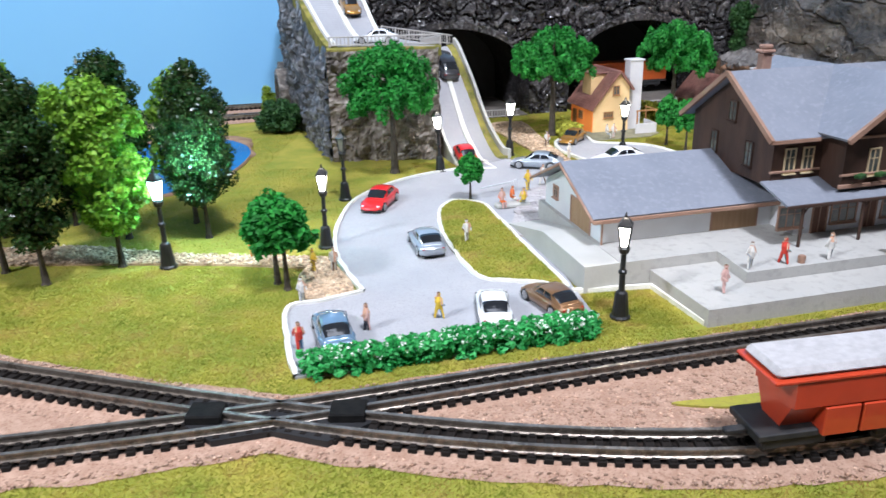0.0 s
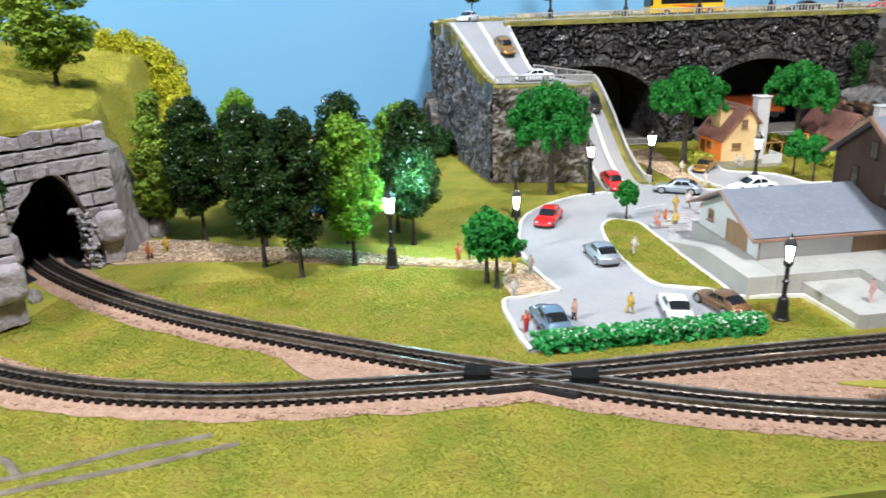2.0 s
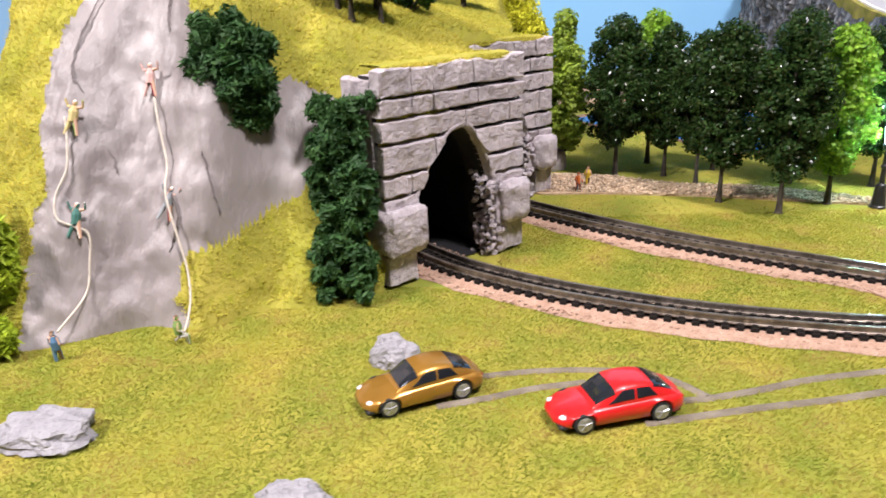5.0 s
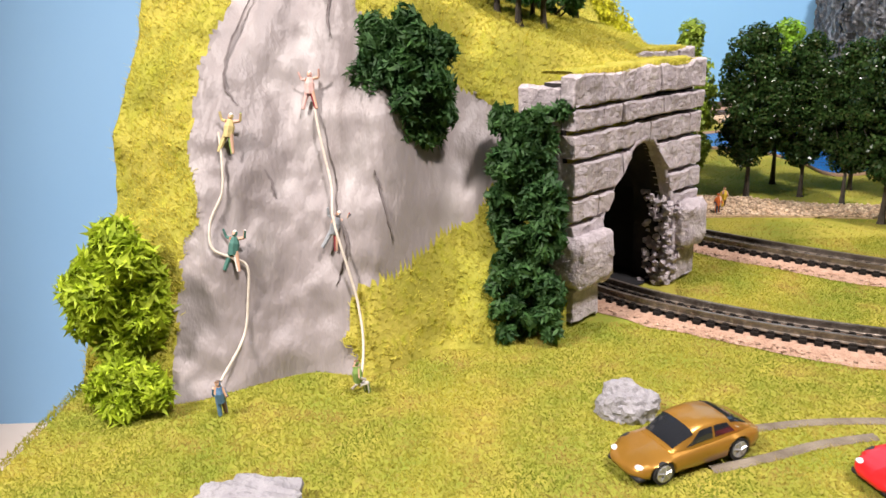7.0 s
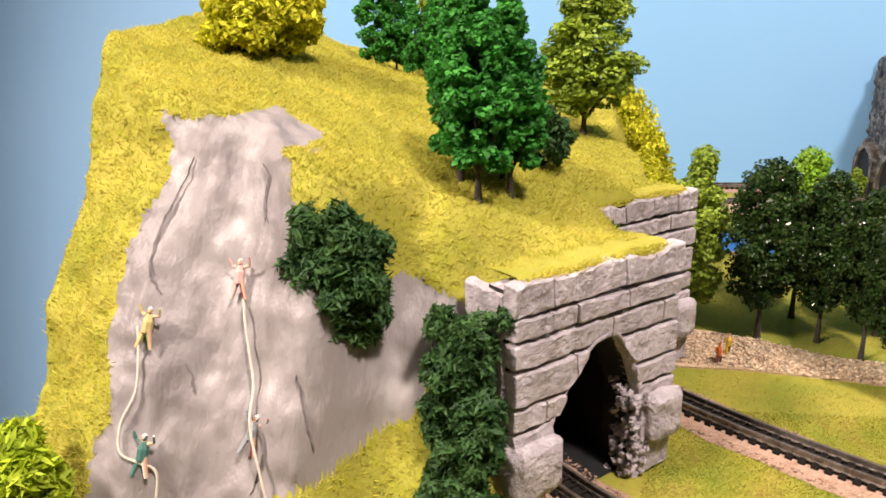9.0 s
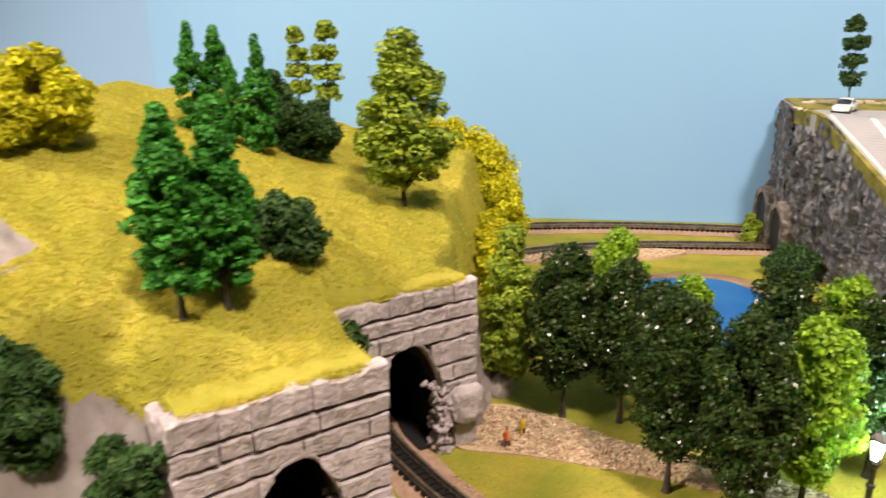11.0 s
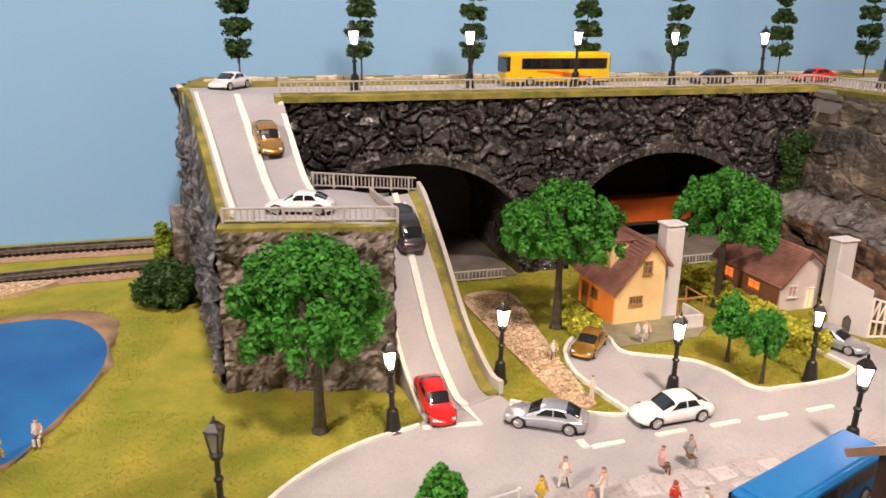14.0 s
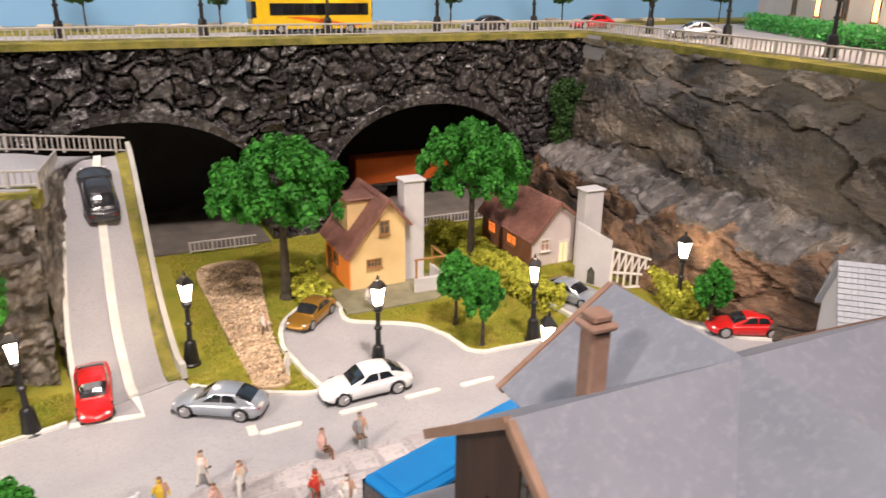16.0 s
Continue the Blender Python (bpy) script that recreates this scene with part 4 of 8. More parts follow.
# viaduct wall with two wide arches
WV, WU0, WU1 = 0.3855, -0.036, 0.349
ARCHES = ((0.045, 0.0755, 0.030, 0.0485), (0.228, 0.070, 0.030, 0.0485))   # middle, half width, springing, rise


def arch_at(u):
    for c, half, spring, rise in ARCHES:
        t = abs(u - c) / half
        if t < 1:
            return spring + rise * math.sqrt(1 - t * t)
    return 0.0


viaduct = thing("viaduct_wall", "black rubble stone viaduct wall with two wide arches", "wall", m=LAYOUT, kind="structure")
nu, nz = 440, 104
verts, faces, vid = [], [], {}
TOP = 0.1180
for i in range(nu + 1):
    u = WU0 + (WU1 - WU0) * i / nu
    lo = arch_at(u)
    for k in range(nz + 1):
        z = max(lo, TOP * k / nz)
        q = Vector((u * 80 + 1.0 * fbm(u, z, 9, 55, 2), 4.0, z * 118 + 1.0 * fbm(u, z, 0, 45, 2)))
        dist, cell = noise.voronoi(q)
        c, d = cell[0], q - cell[0]
        f = ss(0.0, 0.16, dist[1] - dist[0])
        plate = 0.0042 + 0.0028 * noise.noise(c * 3.7) + 0.0055 * (d.x * noise.noise(c * 5.3 + Vector((7, 0, 0))) + d.z * noise.noise(c * 4.1 + Vector((0, 3, 9))))
        rim = ss(0.007, 0.0055, z - lo) if lo else 0.0
        v = WV + 0.001 - f * plate * (1 - rim) - 0.0009 * fbm(u, z, 5, 120, 3) - 0.0055 * rim
        vid[i, k] = len(verts)
        verts.append((u, v, z))
for i in range(nu):
    for k in range(nz):
        if max(verts[vid[i, k + 1]][2] - verts[vid[i, k]][2], verts[vid[i + 1, k + 1]][2] - verts[vid[i + 1, k]][2]) > 1e-6:
            faces.append((vid[i, k], vid[i + 1, k], vid[i + 1, k + 1], vid[i, k + 1]))
ob = raw_ob("rubble_face", verts, faces, DARKROCK, viaduct, False)
ob["label"] = "glossy black rubble masonry"
bm = bmesh.new()
for i in range(nu):
    u0, u1 = WU0 + (WU1 - WU0) * i / nu, WU0 + (WU1 - WU0) * (i + 1) / nu
    a, b = arch_at(u0), arch_at(u1)
    if a or b:
        face(bm, ((u0, WV - 0.004, a), (u1, WV - 0.004, b), (u1, WV + 0.1, b), (u0, WV + 0.1, a)))
part("arch_soffit", bm, DARKROCK, viaduct, "dark arch underside")
# walls behind the arches, black so that the colour gives the deep shade
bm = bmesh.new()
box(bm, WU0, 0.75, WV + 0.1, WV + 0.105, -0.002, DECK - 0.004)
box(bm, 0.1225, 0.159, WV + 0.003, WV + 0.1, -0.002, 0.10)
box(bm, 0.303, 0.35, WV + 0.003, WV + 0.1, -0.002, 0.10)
part("inner_wall", bm, BLACK, viaduct, "back of the arches, painted black for the deep shade")

# upper street
street = thing("upper_street", "raised street above the viaduct with grey asphalt and verges", "street", m=LAYOUT, kind="structure")
bm = bmesh.new()
slab(bm, [(-0.0860, 0.4300), (-0.036, 0.392), (0.346, 0.392), (0.317, 0.10), (0.75, 0.10), (0.75, 0.54), (-0.078, 0.54), (-0.088, 0.467)], 0.1035, DECK)
part("deck", bm, ROAD, street, "grey street surface")
bm = bmesh.new()
slab(bm, [(-0.034, WV - 0.004), (0.350, WV - 0.004), (0.352, 0.406), (-0.034, 0.406)], 0.1172, DECK + 0.0012)
part("front_verge", bm, VERGE, street, "mossy yellow-green verge")
bm = bmesh.new()
slab(bm, [(0.311, 0.10), (0.333, 0.10), (0.364, 0.40), (0.3525, 0.406), (0.3455, WV - 0.003)], 0.1160, DECK + 0.0010)
part("side_verge", bm, VERGE, street, "mossy yellow-green verge")
bm = bmesh.new()
slab(bm, [(-0.087, 0.464), (-0.05, 0.462), (0.75, 0.466), (0.75, 0.539), (-0.077, 0.539)], 0.119, DECK + 0.0012)
part("rear_verge", bm, VERGE, street, "mossy yellow-green verge")
bm = bmesh.new()
for k in range(82):
    u = -0.075 + k * 0.0072 + random.uniform(-0.0012, 0.0012)
    box(bm, u, u + random.uniform(0.0066, 0.0084), 0.497 + random.uniform(0, 0.002), 0.503, DECK, DECK + 0.0036 + 0.0016 * fbm(u, 0, 0, 30) + random.uniform(-0.0006, 0.0006), 0.0009)
part("stone_edging", bm, mat("pale_stone_mat", (0.50, 0.43, 0.33), (0.62, 0.54, 0.43), 200, 0.9, 0.6, 700, island=0.12), street, "low pale stone edging")
a, b = lay(-0.030, 0.3975, DECK + 0.001), lay(0.354, 0.3975, DECK + 0.001)
railing("street_railing", [a, b], 0.0071, "long pale grey balustrade along the upper street", "street railings", 0.0034, post=0.017)
railing("street_railing", [b, lay(0.340, 0.26, DECK + 0.001), lay(0.324, 0.11, DECK + 0.001)], 0.0071, "long pale grey balustrade along the upper street", "street railings", 0.0034, post=0.017)

# stratified cliff on the right
cliff = thing("strata_cliff", "brown and grey stratified rock cliff below the upper street", "cliff", m=LAYOUT, kind="structure")
n, m = 320, 150
verts, faces, pale, rust = [], [], [], []
for i in range(n + 1):
    v = 0.400 - 0.39 * i / n
    for k in range(m + 1):
        z = 0.1175 * k / m
        ledge = 0.043 + 0.006 * fbm(v, 0, 0, 18)
        u = 0.286 + 0.012 * ss(0, ledge, z) + 0.024 * ss(ledge - 0.003, ledge + 0.010, z) + 0.020 * ss(0.06, 0.1175, z)
        u += 0.012 * ss(0.30, 0.40, v) * (1 - z / 0.1175) + 0.02 * ss(0.17, 0.12, v) * ss(0.04, 0.0, z) - 0.105 * (0.385 - v) * ss(0.05, 0.1175, z)
        # tilted beds, broken by joints into flat-faced blocks
        bed = (z + 0.22 * (0.4 - v) * (0.5 + 0.5 * ss(0.09, 0.05, z)) + 0.009 * fbm(v, z, 0, 16, 3)) / 0.0165
        row = math.floor(bed)
        jt = v / (0.034 + 0.014 * noise.noise(Vector((row * 3.7, 1, 5)))) + 7.3 * row + 0.35 * fbm(v, z, 5, 60, 3) + 0.5 * (bed - row)
        col = math.floor(jt)
        c = Vector((row * 1.37, col * 2.11, 4.2))
        fb, fj = bed - row - 0.5, jt - col - 0.5
        off = 0.0062 * noise.noise(c * 1.9) + 0.006 * fb * noise.noise(c * 2.7 + Vector((5, 0, 0))) + 0.005 * fj * noise.noise(c * 3.3 + Vector((0, 8, 0)))
        cut = ss(0.43, 0.5, abs(fb)) * ss(-0.15, 0.25, noise.noise(Vector((v * 22, row * 5.1 + round(fb), 3)))) + 0.8 * ss(0.46, 0.5, abs(fj)) * ss(0.0, 0.3, noise.noise(c * 0.9))
        on = 0.35 + 0.65 * ss(0.0, 0.012, abs(z - ledge - 0.004))
        u -= on * (off - 0.0055 * min(1.0, cut)) + 0.0014 * fbm(v, z, 3, 90, 4) + 0.003 * (1 - on) * fbm(v, z, 6, 60, 4)
        u -= 0.008 * fbm(v, z * 1.6, 7, 11, 2)
        # the top meets the edge of the street
        edge = 0.3105 + 0.124 * (v - 0.10)
        u += ss(0.088, 0.113, z) * (min(max(u, edge - 0.0035), edge + 0.001) - u)
        verts.append((u, v, z + 0.0065 * max(0.0, 1 - on) * fbm(v, u, 6, 75, 4)))
for i in range(n):
    for k in range(m):
        a = i * (m + 1) + k
        v, z = verts[a][1], verts[a][2]
        q = (a, a + 1, a + m + 2, a + m + 1)
        top = 0.043 + 0.006 * fbm(v, 0, 0, 18)
        lo, hi = top - 0.006 + 0.010 * fbm(v, z, 2, 45, 3), top + 0.007 + 0.012 * fbm(v, z, 9, 45, 3)
        (rust if z <= lo else pale if z < hi else faces).append(q)
for name, fs, mt, lb in (("rock_face", faces, STRATA, "dark brown and grey stratified rock"), ("rock_foot", rust, RUST, "rust brown rock foot"), ("rock_ledge", pale, LEDGE, "paler crumbling rock ledge")):
    used = sorted({k for f in fs for k in f})
    back = {k: q for q, k in enumerate(used)}
    raw_ob(name, [verts[k] for k in used], [tuple(back[k] for k in f) for f in fs], mt, cliff, False)["label"] = lb

# pale washed seam where the cliff meets the viaduct
for k, (u, w) in enumerate(((0.3455, 0.0012), (0.3492, 0.0018))):
    bm = bmesh.new()
    cyl(bm, (u, 0.3815, 0.078), (u + 0.001, 0.3800, 0.1165), w, w * 0.7, 8)
    bmesh.ops.subdivide_edges(bm, edges=[e for e in bm.edges if abs(e.verts[0].co.z - e.verts[1].co.z) > 0.01], cuts=10)
    for q in bm.verts:
        q.co += Vector((0.0012, 0.0010, 0)) * fbm(q.co.x, k, q.co.z, 120)
    part("rock_seam", bm, mat("washed_seam_mat", (0.30, 0.26, 0.22), (0.44, 0.40, 0.35), 120, 0.8, 0.6, 400), cliff, "pale washed rock seam")

# ---- trees and shrubs ----
def leaves(centres, radii, count, size, aspect=1.6, squash=1.0, seed=0, outward=0.5, hollow=0.55):
    """Small leaf faces scattered through clumps: vertices and faces."""
    rng = np.random.default_rng(seed)
    centres, radii = np.array(centres, float), np.array(radii, float)
    w = radii ** 2
    pick = rng.choice(len(centres), count, p=w / w.sum())
    d = rng.normal(size=(count, 3))
    d /= np.linalg.norm(d, axis=1)[:, None]
    r = radii[pick] * (hollow + (1 - hollow) * rng.random(count) ** 0.6)
    pos = centres[pick] + d * r[:, None] * np.array([1, 1, squash])
    n = d * outward + rng.normal(size=(count, 3)) * (1 - outward) * 0.8 + np.array([0, 0, 0.25])
    n /= np.linalg.norm(n, axis=1)[:, None]
    a = np.cross(n, rng.normal(size=(count, 3)))
    a /= np.linalg.norm(a, axis=1)[:, None]
    b = np.cross(n, a)
    s = size * (0.6 + 0.8 * rng.random(count))[:, None]
    v = np.stack([pos - a * s * aspect / 2, pos + b * s / 2 + n * s * 0.15, pos + a * s * aspect / 2, pos - b * s / 2 + n * s * 0.15], 1).reshape(-1, 3)
    return v, np.arange(count * 4).reshape(-1, 4)


def leaf_ob(name, v, f, material, parent, label=""):
    me = bpy.data.meshes.new(name)
    me.vertices.add(len(v))
    me.vertices.foreach_set("co", np.asarray(v, np.float32).ravel())
    me.loops.add(f.size)
    me.loops.foreach_set("vertex_index", f.astype(np.int32).ravel())
    me.polygons.add(len(f))
    me.polygons.foreach_set("loop_start", np.arange(0, f.size, f.shape[1], dtype=np.int32))
    me.update(calc_edges=True)
    me.materials.append(material)
    ob = new(name, me)
    if parent:
        ob.parent = parent
    if label:
        ob["label"] = label
    return ob


def trunk_part(t, h, r, top, seed, spread=0.3, limbs=6):
    rnd = random.Random(seed)
    bm = bmesh.new()
    turned(bm, ((r * 1.9, -0.0008), (r * 1.25, h * 0.06), (r, h * 0.3), (r * 0.75, h * 0.7), (r * 0.35, top)), 8)
    for k in range(limbs):
        a = 2 * math.pi * k / limbs + rnd.uniform(-0.4, 0.4)
        z = h * rnd.uniform(0.7, 1.0)
        ln = (top - h) * rnd.uniform(0.4, 0.8)
        cyl(bm, (0, 0, z), (math.cos(a) * ln * spread, math.sin(a) * ln * spread, z + ln * 0.6), r * 0.5, r * 0.12, 5, False)
    part("trunk", bm, TRUNK, t, "dark brown trunk with limbs")


def tree(name, label, material, height, clear, radius, profile, seed, count=3600, size=0.0021, clump=0.0048, clumps=150, trunk=0.0011, aspect=1.6, outward=0.5, hollow=0.55, ragged=0.16, open_below=0.0, droop=0.9):
    """A model tree: trunk and limbs, and a crown of many small leaves in clumps. profile: the crown's half width by height, 0 to 1."""
    rnd = random.Random(seed)
    t = thing(name, label, "tree")
    trunk_part(t, clear, trunk, height * 0.9, seed)
    cs, rs = [], []
    while len(cs) < clumps:
        f = rnd.random()
        w = profile(f) * radius
        if rnd.random() > (w / radius) ** 1.0 + (0.08 if w else 0.0):
            continue
        a = rnd.uniform(0, 2 * math.pi)
        q = w * math.sqrt(rnd.uniform(0.25, 1.0))
        q *= 1 + ragged * fbm(math.cos(a) * 2 + seed, math.sin(a) * 2, f * 3)
        if open_below and f < 0.55 and q < w * open_below:
            continue
        r = clump * rnd.uniform(0.65, 1.25)
        cs.append((max(0, q - r * 0.6) * math.cos(a), max(0, q - r * 0.6) * math.sin(a), clear + (height - clear) * f + 0))
        rs.append(r)
    leaf_ob("crown", *leaves(cs, rs, count, size, aspect, droop, seed, outward, hollow), material, t)
    return t


def tapering(f):
    """An oval that draws in towards a narrower crown."""
    return max(0.0, math.sin(math.pi * min(1, max(0, f)) ** 0.85)) ** 0.42 * (1 - 0.24 * ss(0.56, 0.80, f))


def dome(f):
    return math.sqrt(max(0.0, 1 - f ** 2.4)) * (0.9 + 0.1 * ss(0, 0.15, f))


def column(f):
    return max(0.0, math.sin(math.pi * min(1, max(0, 0.04 + 0.96 * f)) ** 0.95)) ** 0.30


def spire(f):
    return (0.72 + 0.28 * min(1.0, f / 0.30)) * max(0.04, 1 - max(0.0, (f - 0.30) / 0.70) ** 1.6)


def padded_tree(name, label, material, height, clear, radius, pads, seed, count=5200, size=0.0015, lean=0.0):
    """A slim tree: flat pads of leaves one above another round a thin stem."""
    rnd = random.Random(seed)
    t = thing(name, label, "tree")
    trunk_part(t, clear, 0.0007, height * 0.93, seed, 0.15)
    step = (height - clear) / pads
    cs, rs = [], []
    for k in range(pads):
        w = radius * (1.0, 1.04, 0.96, 0.88, 0.8)[k] * rnd.uniform(0.94, 1.05)
        top = k == pads - 1
        ox, oy = rnd.uniform(-0.10, 0.10) * radius + lean * k * step, rnd.uniform(-0.10, 0.10) * radius
        for j in range(34):
            a, q = rnd.uniform(0, 2 * math.pi), math.sqrt(rnd.random())
            f = rnd.random()
            if top:
                q *= 1 - 0.5 * f * f
            r = radius * 0.27 * rnd.uniform(0.8, 1.2)
            cs.append((ox + math.cos(a) * q * (w - r), oy + math.sin(a) * q * (w - r), clear + step * (k + 0.17 + 0.62 * f + (0.14 * f if top else 0))))
            rs.append(r)
    leaf_ob("crown", *leaves(cs, rs, count, size, 1.6, 0.75, seed, 0.5, 0.4), material, t)
    return t


def put(proto, x, y, z, h, turn, label="", wide=1.0):
    """A copy of a tree at a place, its height scaled by h."""
    o = copy_thing(proto, Matrix.Translation((x, y, z)) @ Matrix.Rotation(turn, 4, "Z") @ Matrix.Diagonal((h * wide, h * wide, h, 1)))
    if label:
        o["label"] = label
    return o


def drop(proto):
    for o in (*proto.children_recursive, proto):
        bpy.data.objects.remove(o)


def plant(make, places, group):
    """Trees of one kind, from two seedlings, at (x, y, z, scale, width)."""
    protos = [make(s) for s in (1, 2)]
    for k, (x, y, z, h, w) in enumerate(places):
        o = put(protos[k % 2], x, y, z, h, 1.7 * k, wide=w)
        o["group"] = group
    for p in protos:
        drop(p)


plant(lambda s: tree("broadleaf_tree", "tall dark green glossy tree in the grove", L_DARK, 0.088, 0.021, 0.0188, column, 10 + s, 21000, 0.0012, 0.0050, 200, 0.0014, ragged=0.34),
      [(-0.159, 0.439, 0, 1.02, 1), (-0.131, 0.444, 0, 0.95, 0.95), (-0.1015, 0.395, 0, 1.01, 1), (-0.0740, 0.380, 0, 1.02, 1.0), (-0.063, 0.440, 0, 1.04, 0.95), (-0.021, 0.440, 0, 0.97, 1.0), (-0.113, 0.428, 0, 0.93, 0.9)],
      "grove of tall trees")
plant(lambda s: tree("broadleaf_tree", "tall bright lime green tree in the grove", L_LIME, 0.086, 0.020, 0.0178, column, 20 + s, 13500, 0.0015, 0.0050, 165, 0.0014, ragged=0.30),
      [(-0.0490, 0.401, 0, 1.0, 1), (-0.142, 0.474, 0, 1.05, 0.95), (-0.036, 0.464, 0, 0.96, 1), (-0.103, 0.463, 0, 0.86, 0.95)], "grove of tall trees")
plant(lambda s: tree("broadleaf_tree", "yellow-green leafy tree beside the hill", L_MOSS, 0.088, 0.012, 0.0165, tapering, 30 + s, 13000, 0.0015, 0.0056, 110, ragged=0.34),
      [(-0.192, 0.451, 0, 1.03, 1.05), (-0.2565, 0.4575, hill_height(-0.2565, 0.4575) - 0.001, 1.04, 1.52)], "yellow-green trees")
plant(lambda s: tree("shade_tree", "broad drooping emerald green shade tree below the tower", L_EMER, 0.082, 0.045, 0.0335, dome, 40 + s, 18000, 0.0017, 0.0041, 150, 0.0024, outward=0.6, hollow=0.4, ragged=0.42, open_below=0.66, droop=1.7),
      [(0.063, 0.5645, 0, 0.98, 0.93)], "shade trees")
plant(lambda s: tree("shade_tree", "flat-topped emerald green shade tree with tall dark trunk", L_EMER, 0.081, 0.049, 0.0345, dome, 45 + s, 15000, 0.0017, 0.0038, 140, 0.0025, outward=0.6, hollow=0.4, ragged=0.42, open_below=0.60, droop=1.6),
      [(0.178, 0.674, 0, 0.99, 0.95), (0.280, 0.708, 0, 0.98, 0.92)], "shade trees")
plant(lambda s: tree("small_tree", "small round emerald green tree", L_EMER, 0.036, 0.0185, 0.0112, dome, 50 + s, 3900, 0.0016, 0.0026, 60, 0.0010, hollow=0.4, ragged=0.4, open_below=0.5, droop=1.4),
      [(0.036, 0.372, 0, 1.06, 1.15), (0.030, 0.379, 0, 1.08, 1.15), (0.1135, 0.496, 0.001, 0.72, 1.0), (0.258, 0.632, 0, 0.95, 0.95), (0.266, 0.609, 0, 0.98, 0.9), (0.374, 0.608, 0, 0.9, 0.9)],
      "small round trees")
plant(lambda s: tree("cypress_tree", "slender emerald green conifer on the grassy hill", L_EMER, 0.074, 0.006, 0.0138, spire, 60 + s, 9000, 0.0015, 0.0032, 130, 0.0009),
      [(x, y, hill_height(x, y) - 0.001, (top - hill_height(x, y)) / 0.073, w) for x, y, top, w in ((-0.364, 0.423, 0.194, 1.0), (-0.358, 0.436, 0.194, 1.0), (-0.333, 0.438, 0.187, 0.92), (-0.346, 0.431, 0.179, 0.85))],
      "hill conifers")
plant(lambda s: tree("cypress_tree", "full emerald green conifer with bare foot on the hill", L_EMER, 0.076, 0.013, 0.0122, spire, 65 + s, 9500, 0.0014, 0.0031, 150, 0.0011),
      [(-0.2545, 0.284, 0.1005, 0.96, 1.2), (-0.248, 0.299, 0.098, 0.97, 1.15), (-0.2645, 0.293, 0.1045, 0.90, 1.2), (-0.254, 0.309, 0.100, 0.92, 1.1)], "hill conifers")
plant(lambda s: padded_tree("street_tree", "slim layered dark olive tree on the upper street", L_OLIVE, 0.074, 0.018, 0.0114, 4, 70 + s, 6200, lean=0.04 * (-1) ** s),
      [(*lay(u, 0.466 + 0.003 * (k % 2), DECK), 1.0 - 0.03 * (k % 3), 1) for k, u in enumerate((-0.050, 0.0325, 0.113, 0.2045, 0.281, 0.382, 0.468, 0.55))], "street trees")
plant(lambda s: padded_tree("layered_tree", "slim layered yellow-olive tree on the hill top", L_MOSS, 0.068, 0.020, 0.0108, 4, 80 + s, 5200),
      [(x, y, hill_height(x, y) - 0.001, (top - hill_height(x, y)) / 0.067, w) for x, y, top, w in ((-0.398, 0.572, 0.189, 1.0), (-0.361, 0.553, 0.193, 1.0))], "layered hill trees")


def shrub(label, material, spots, count, size, aspect=2.0, seed=0, outward=0.4, hollow=0.3, name="shrub", group="shrubs"):
    """A shrub of leaf clumps, (x, y, z, radius) each, with bare stems inside."""
    t = thing(name, label, "shrub", group)
    c = np.mean([s[:3] for s in spots], 0)
    foot_z = min(s[2] - s[3] for s in spots)
    t.location = (c[0], c[1], foot_z)
    rel = [(s[0] - c[0], s[1] - c[1], s[2] - foot_z) for s in spots]
    bm = bmesh.new()
    for q in rel[:14]:
        cyl(bm, (0, 0, 0), q, 0.0007, 0.0003, 5, False)
    part("stems", bm, TRUNK, t)
    leaf_ob("foliage", *leaves(rel, [s[3] for s in spots], count, size, aspect, 0.95, seed, outward, hollow), material, t)
    return t


def cloud(c, rx, ry, rz, n, r, seed):
    rnd = random.Random(seed)
    out = []
    while len(out) < n:
        p = [rnd.uniform(-1, 1) for _ in range(3)]
        if sum(q * q for q in p) < 1:
            out.append((c[0] + p[0] * rx, c[1] + p[1] * ry, c[2] + p[2] * rz, r * rnd.uniform(0.7, 1.2)))
    return out


def trailing(path, r, n, clump, seed):
    """Leaf clumps strung along a line."""
    line = smooth_line([Vector(p) for p in path], 5)
    return [q for k, p in enumerate(line) for q in cloud(p, r, r, r, n, clump, seed + k)]


shrub("bright yellow-green bush along the hill's edge", L_YELL, trailing(((-0.303, 0.578, 0.110), (-0.286, 0.588, 0.110), (-0.266, 0.594, 0.103), (-0.252, 0.592, 0.090), (-0.245, 0.578, 0.075), (-0.237, 0.562, 0.062)), 0.0155, 8, 0.0075, 1), 30000, 0.0015, 2.2, 1, name="yellow_bush")
shrub("bright yellow-green bush along the hill's edge", L_YELL, trailing(((-0.236, 0.545, 0.062), (-0.224, 0.515, 0.060), (-0.211, 0.485, 0.054)), 0.0105, 6, 0.0062, 31), 12000, 0.0015, 2.2, 2, name="yellow_bush")
shrub("bright yellow bush on the upper hill", L_YELL, cloud((-0.362, 0.328, 0.166), 0.020, 0.014, 0.018, 54, 0.0065, 4), 13000, 0.0015, 2.2, 3, name="yellow_bush")
shrub("bright yellow bush on the upper hill", L_YELL, cloud((-0.366, 0.306, 0.158), 0.014, 0.012, 0.013, 30, 0.006, 5), 7000, 0.0015, 2.2, 4, name="yellow_bush")
shrub("dense dark green bush on the hill", L_IVY, cloud((-0.328, 0.474, hill_height(-0.328, 0.474) + 0.018), 0.0190, 0.014, 0.0165, 66, 0.0055, 6), 14000, 0.0013, 2.2, 5, name="dark_bush")
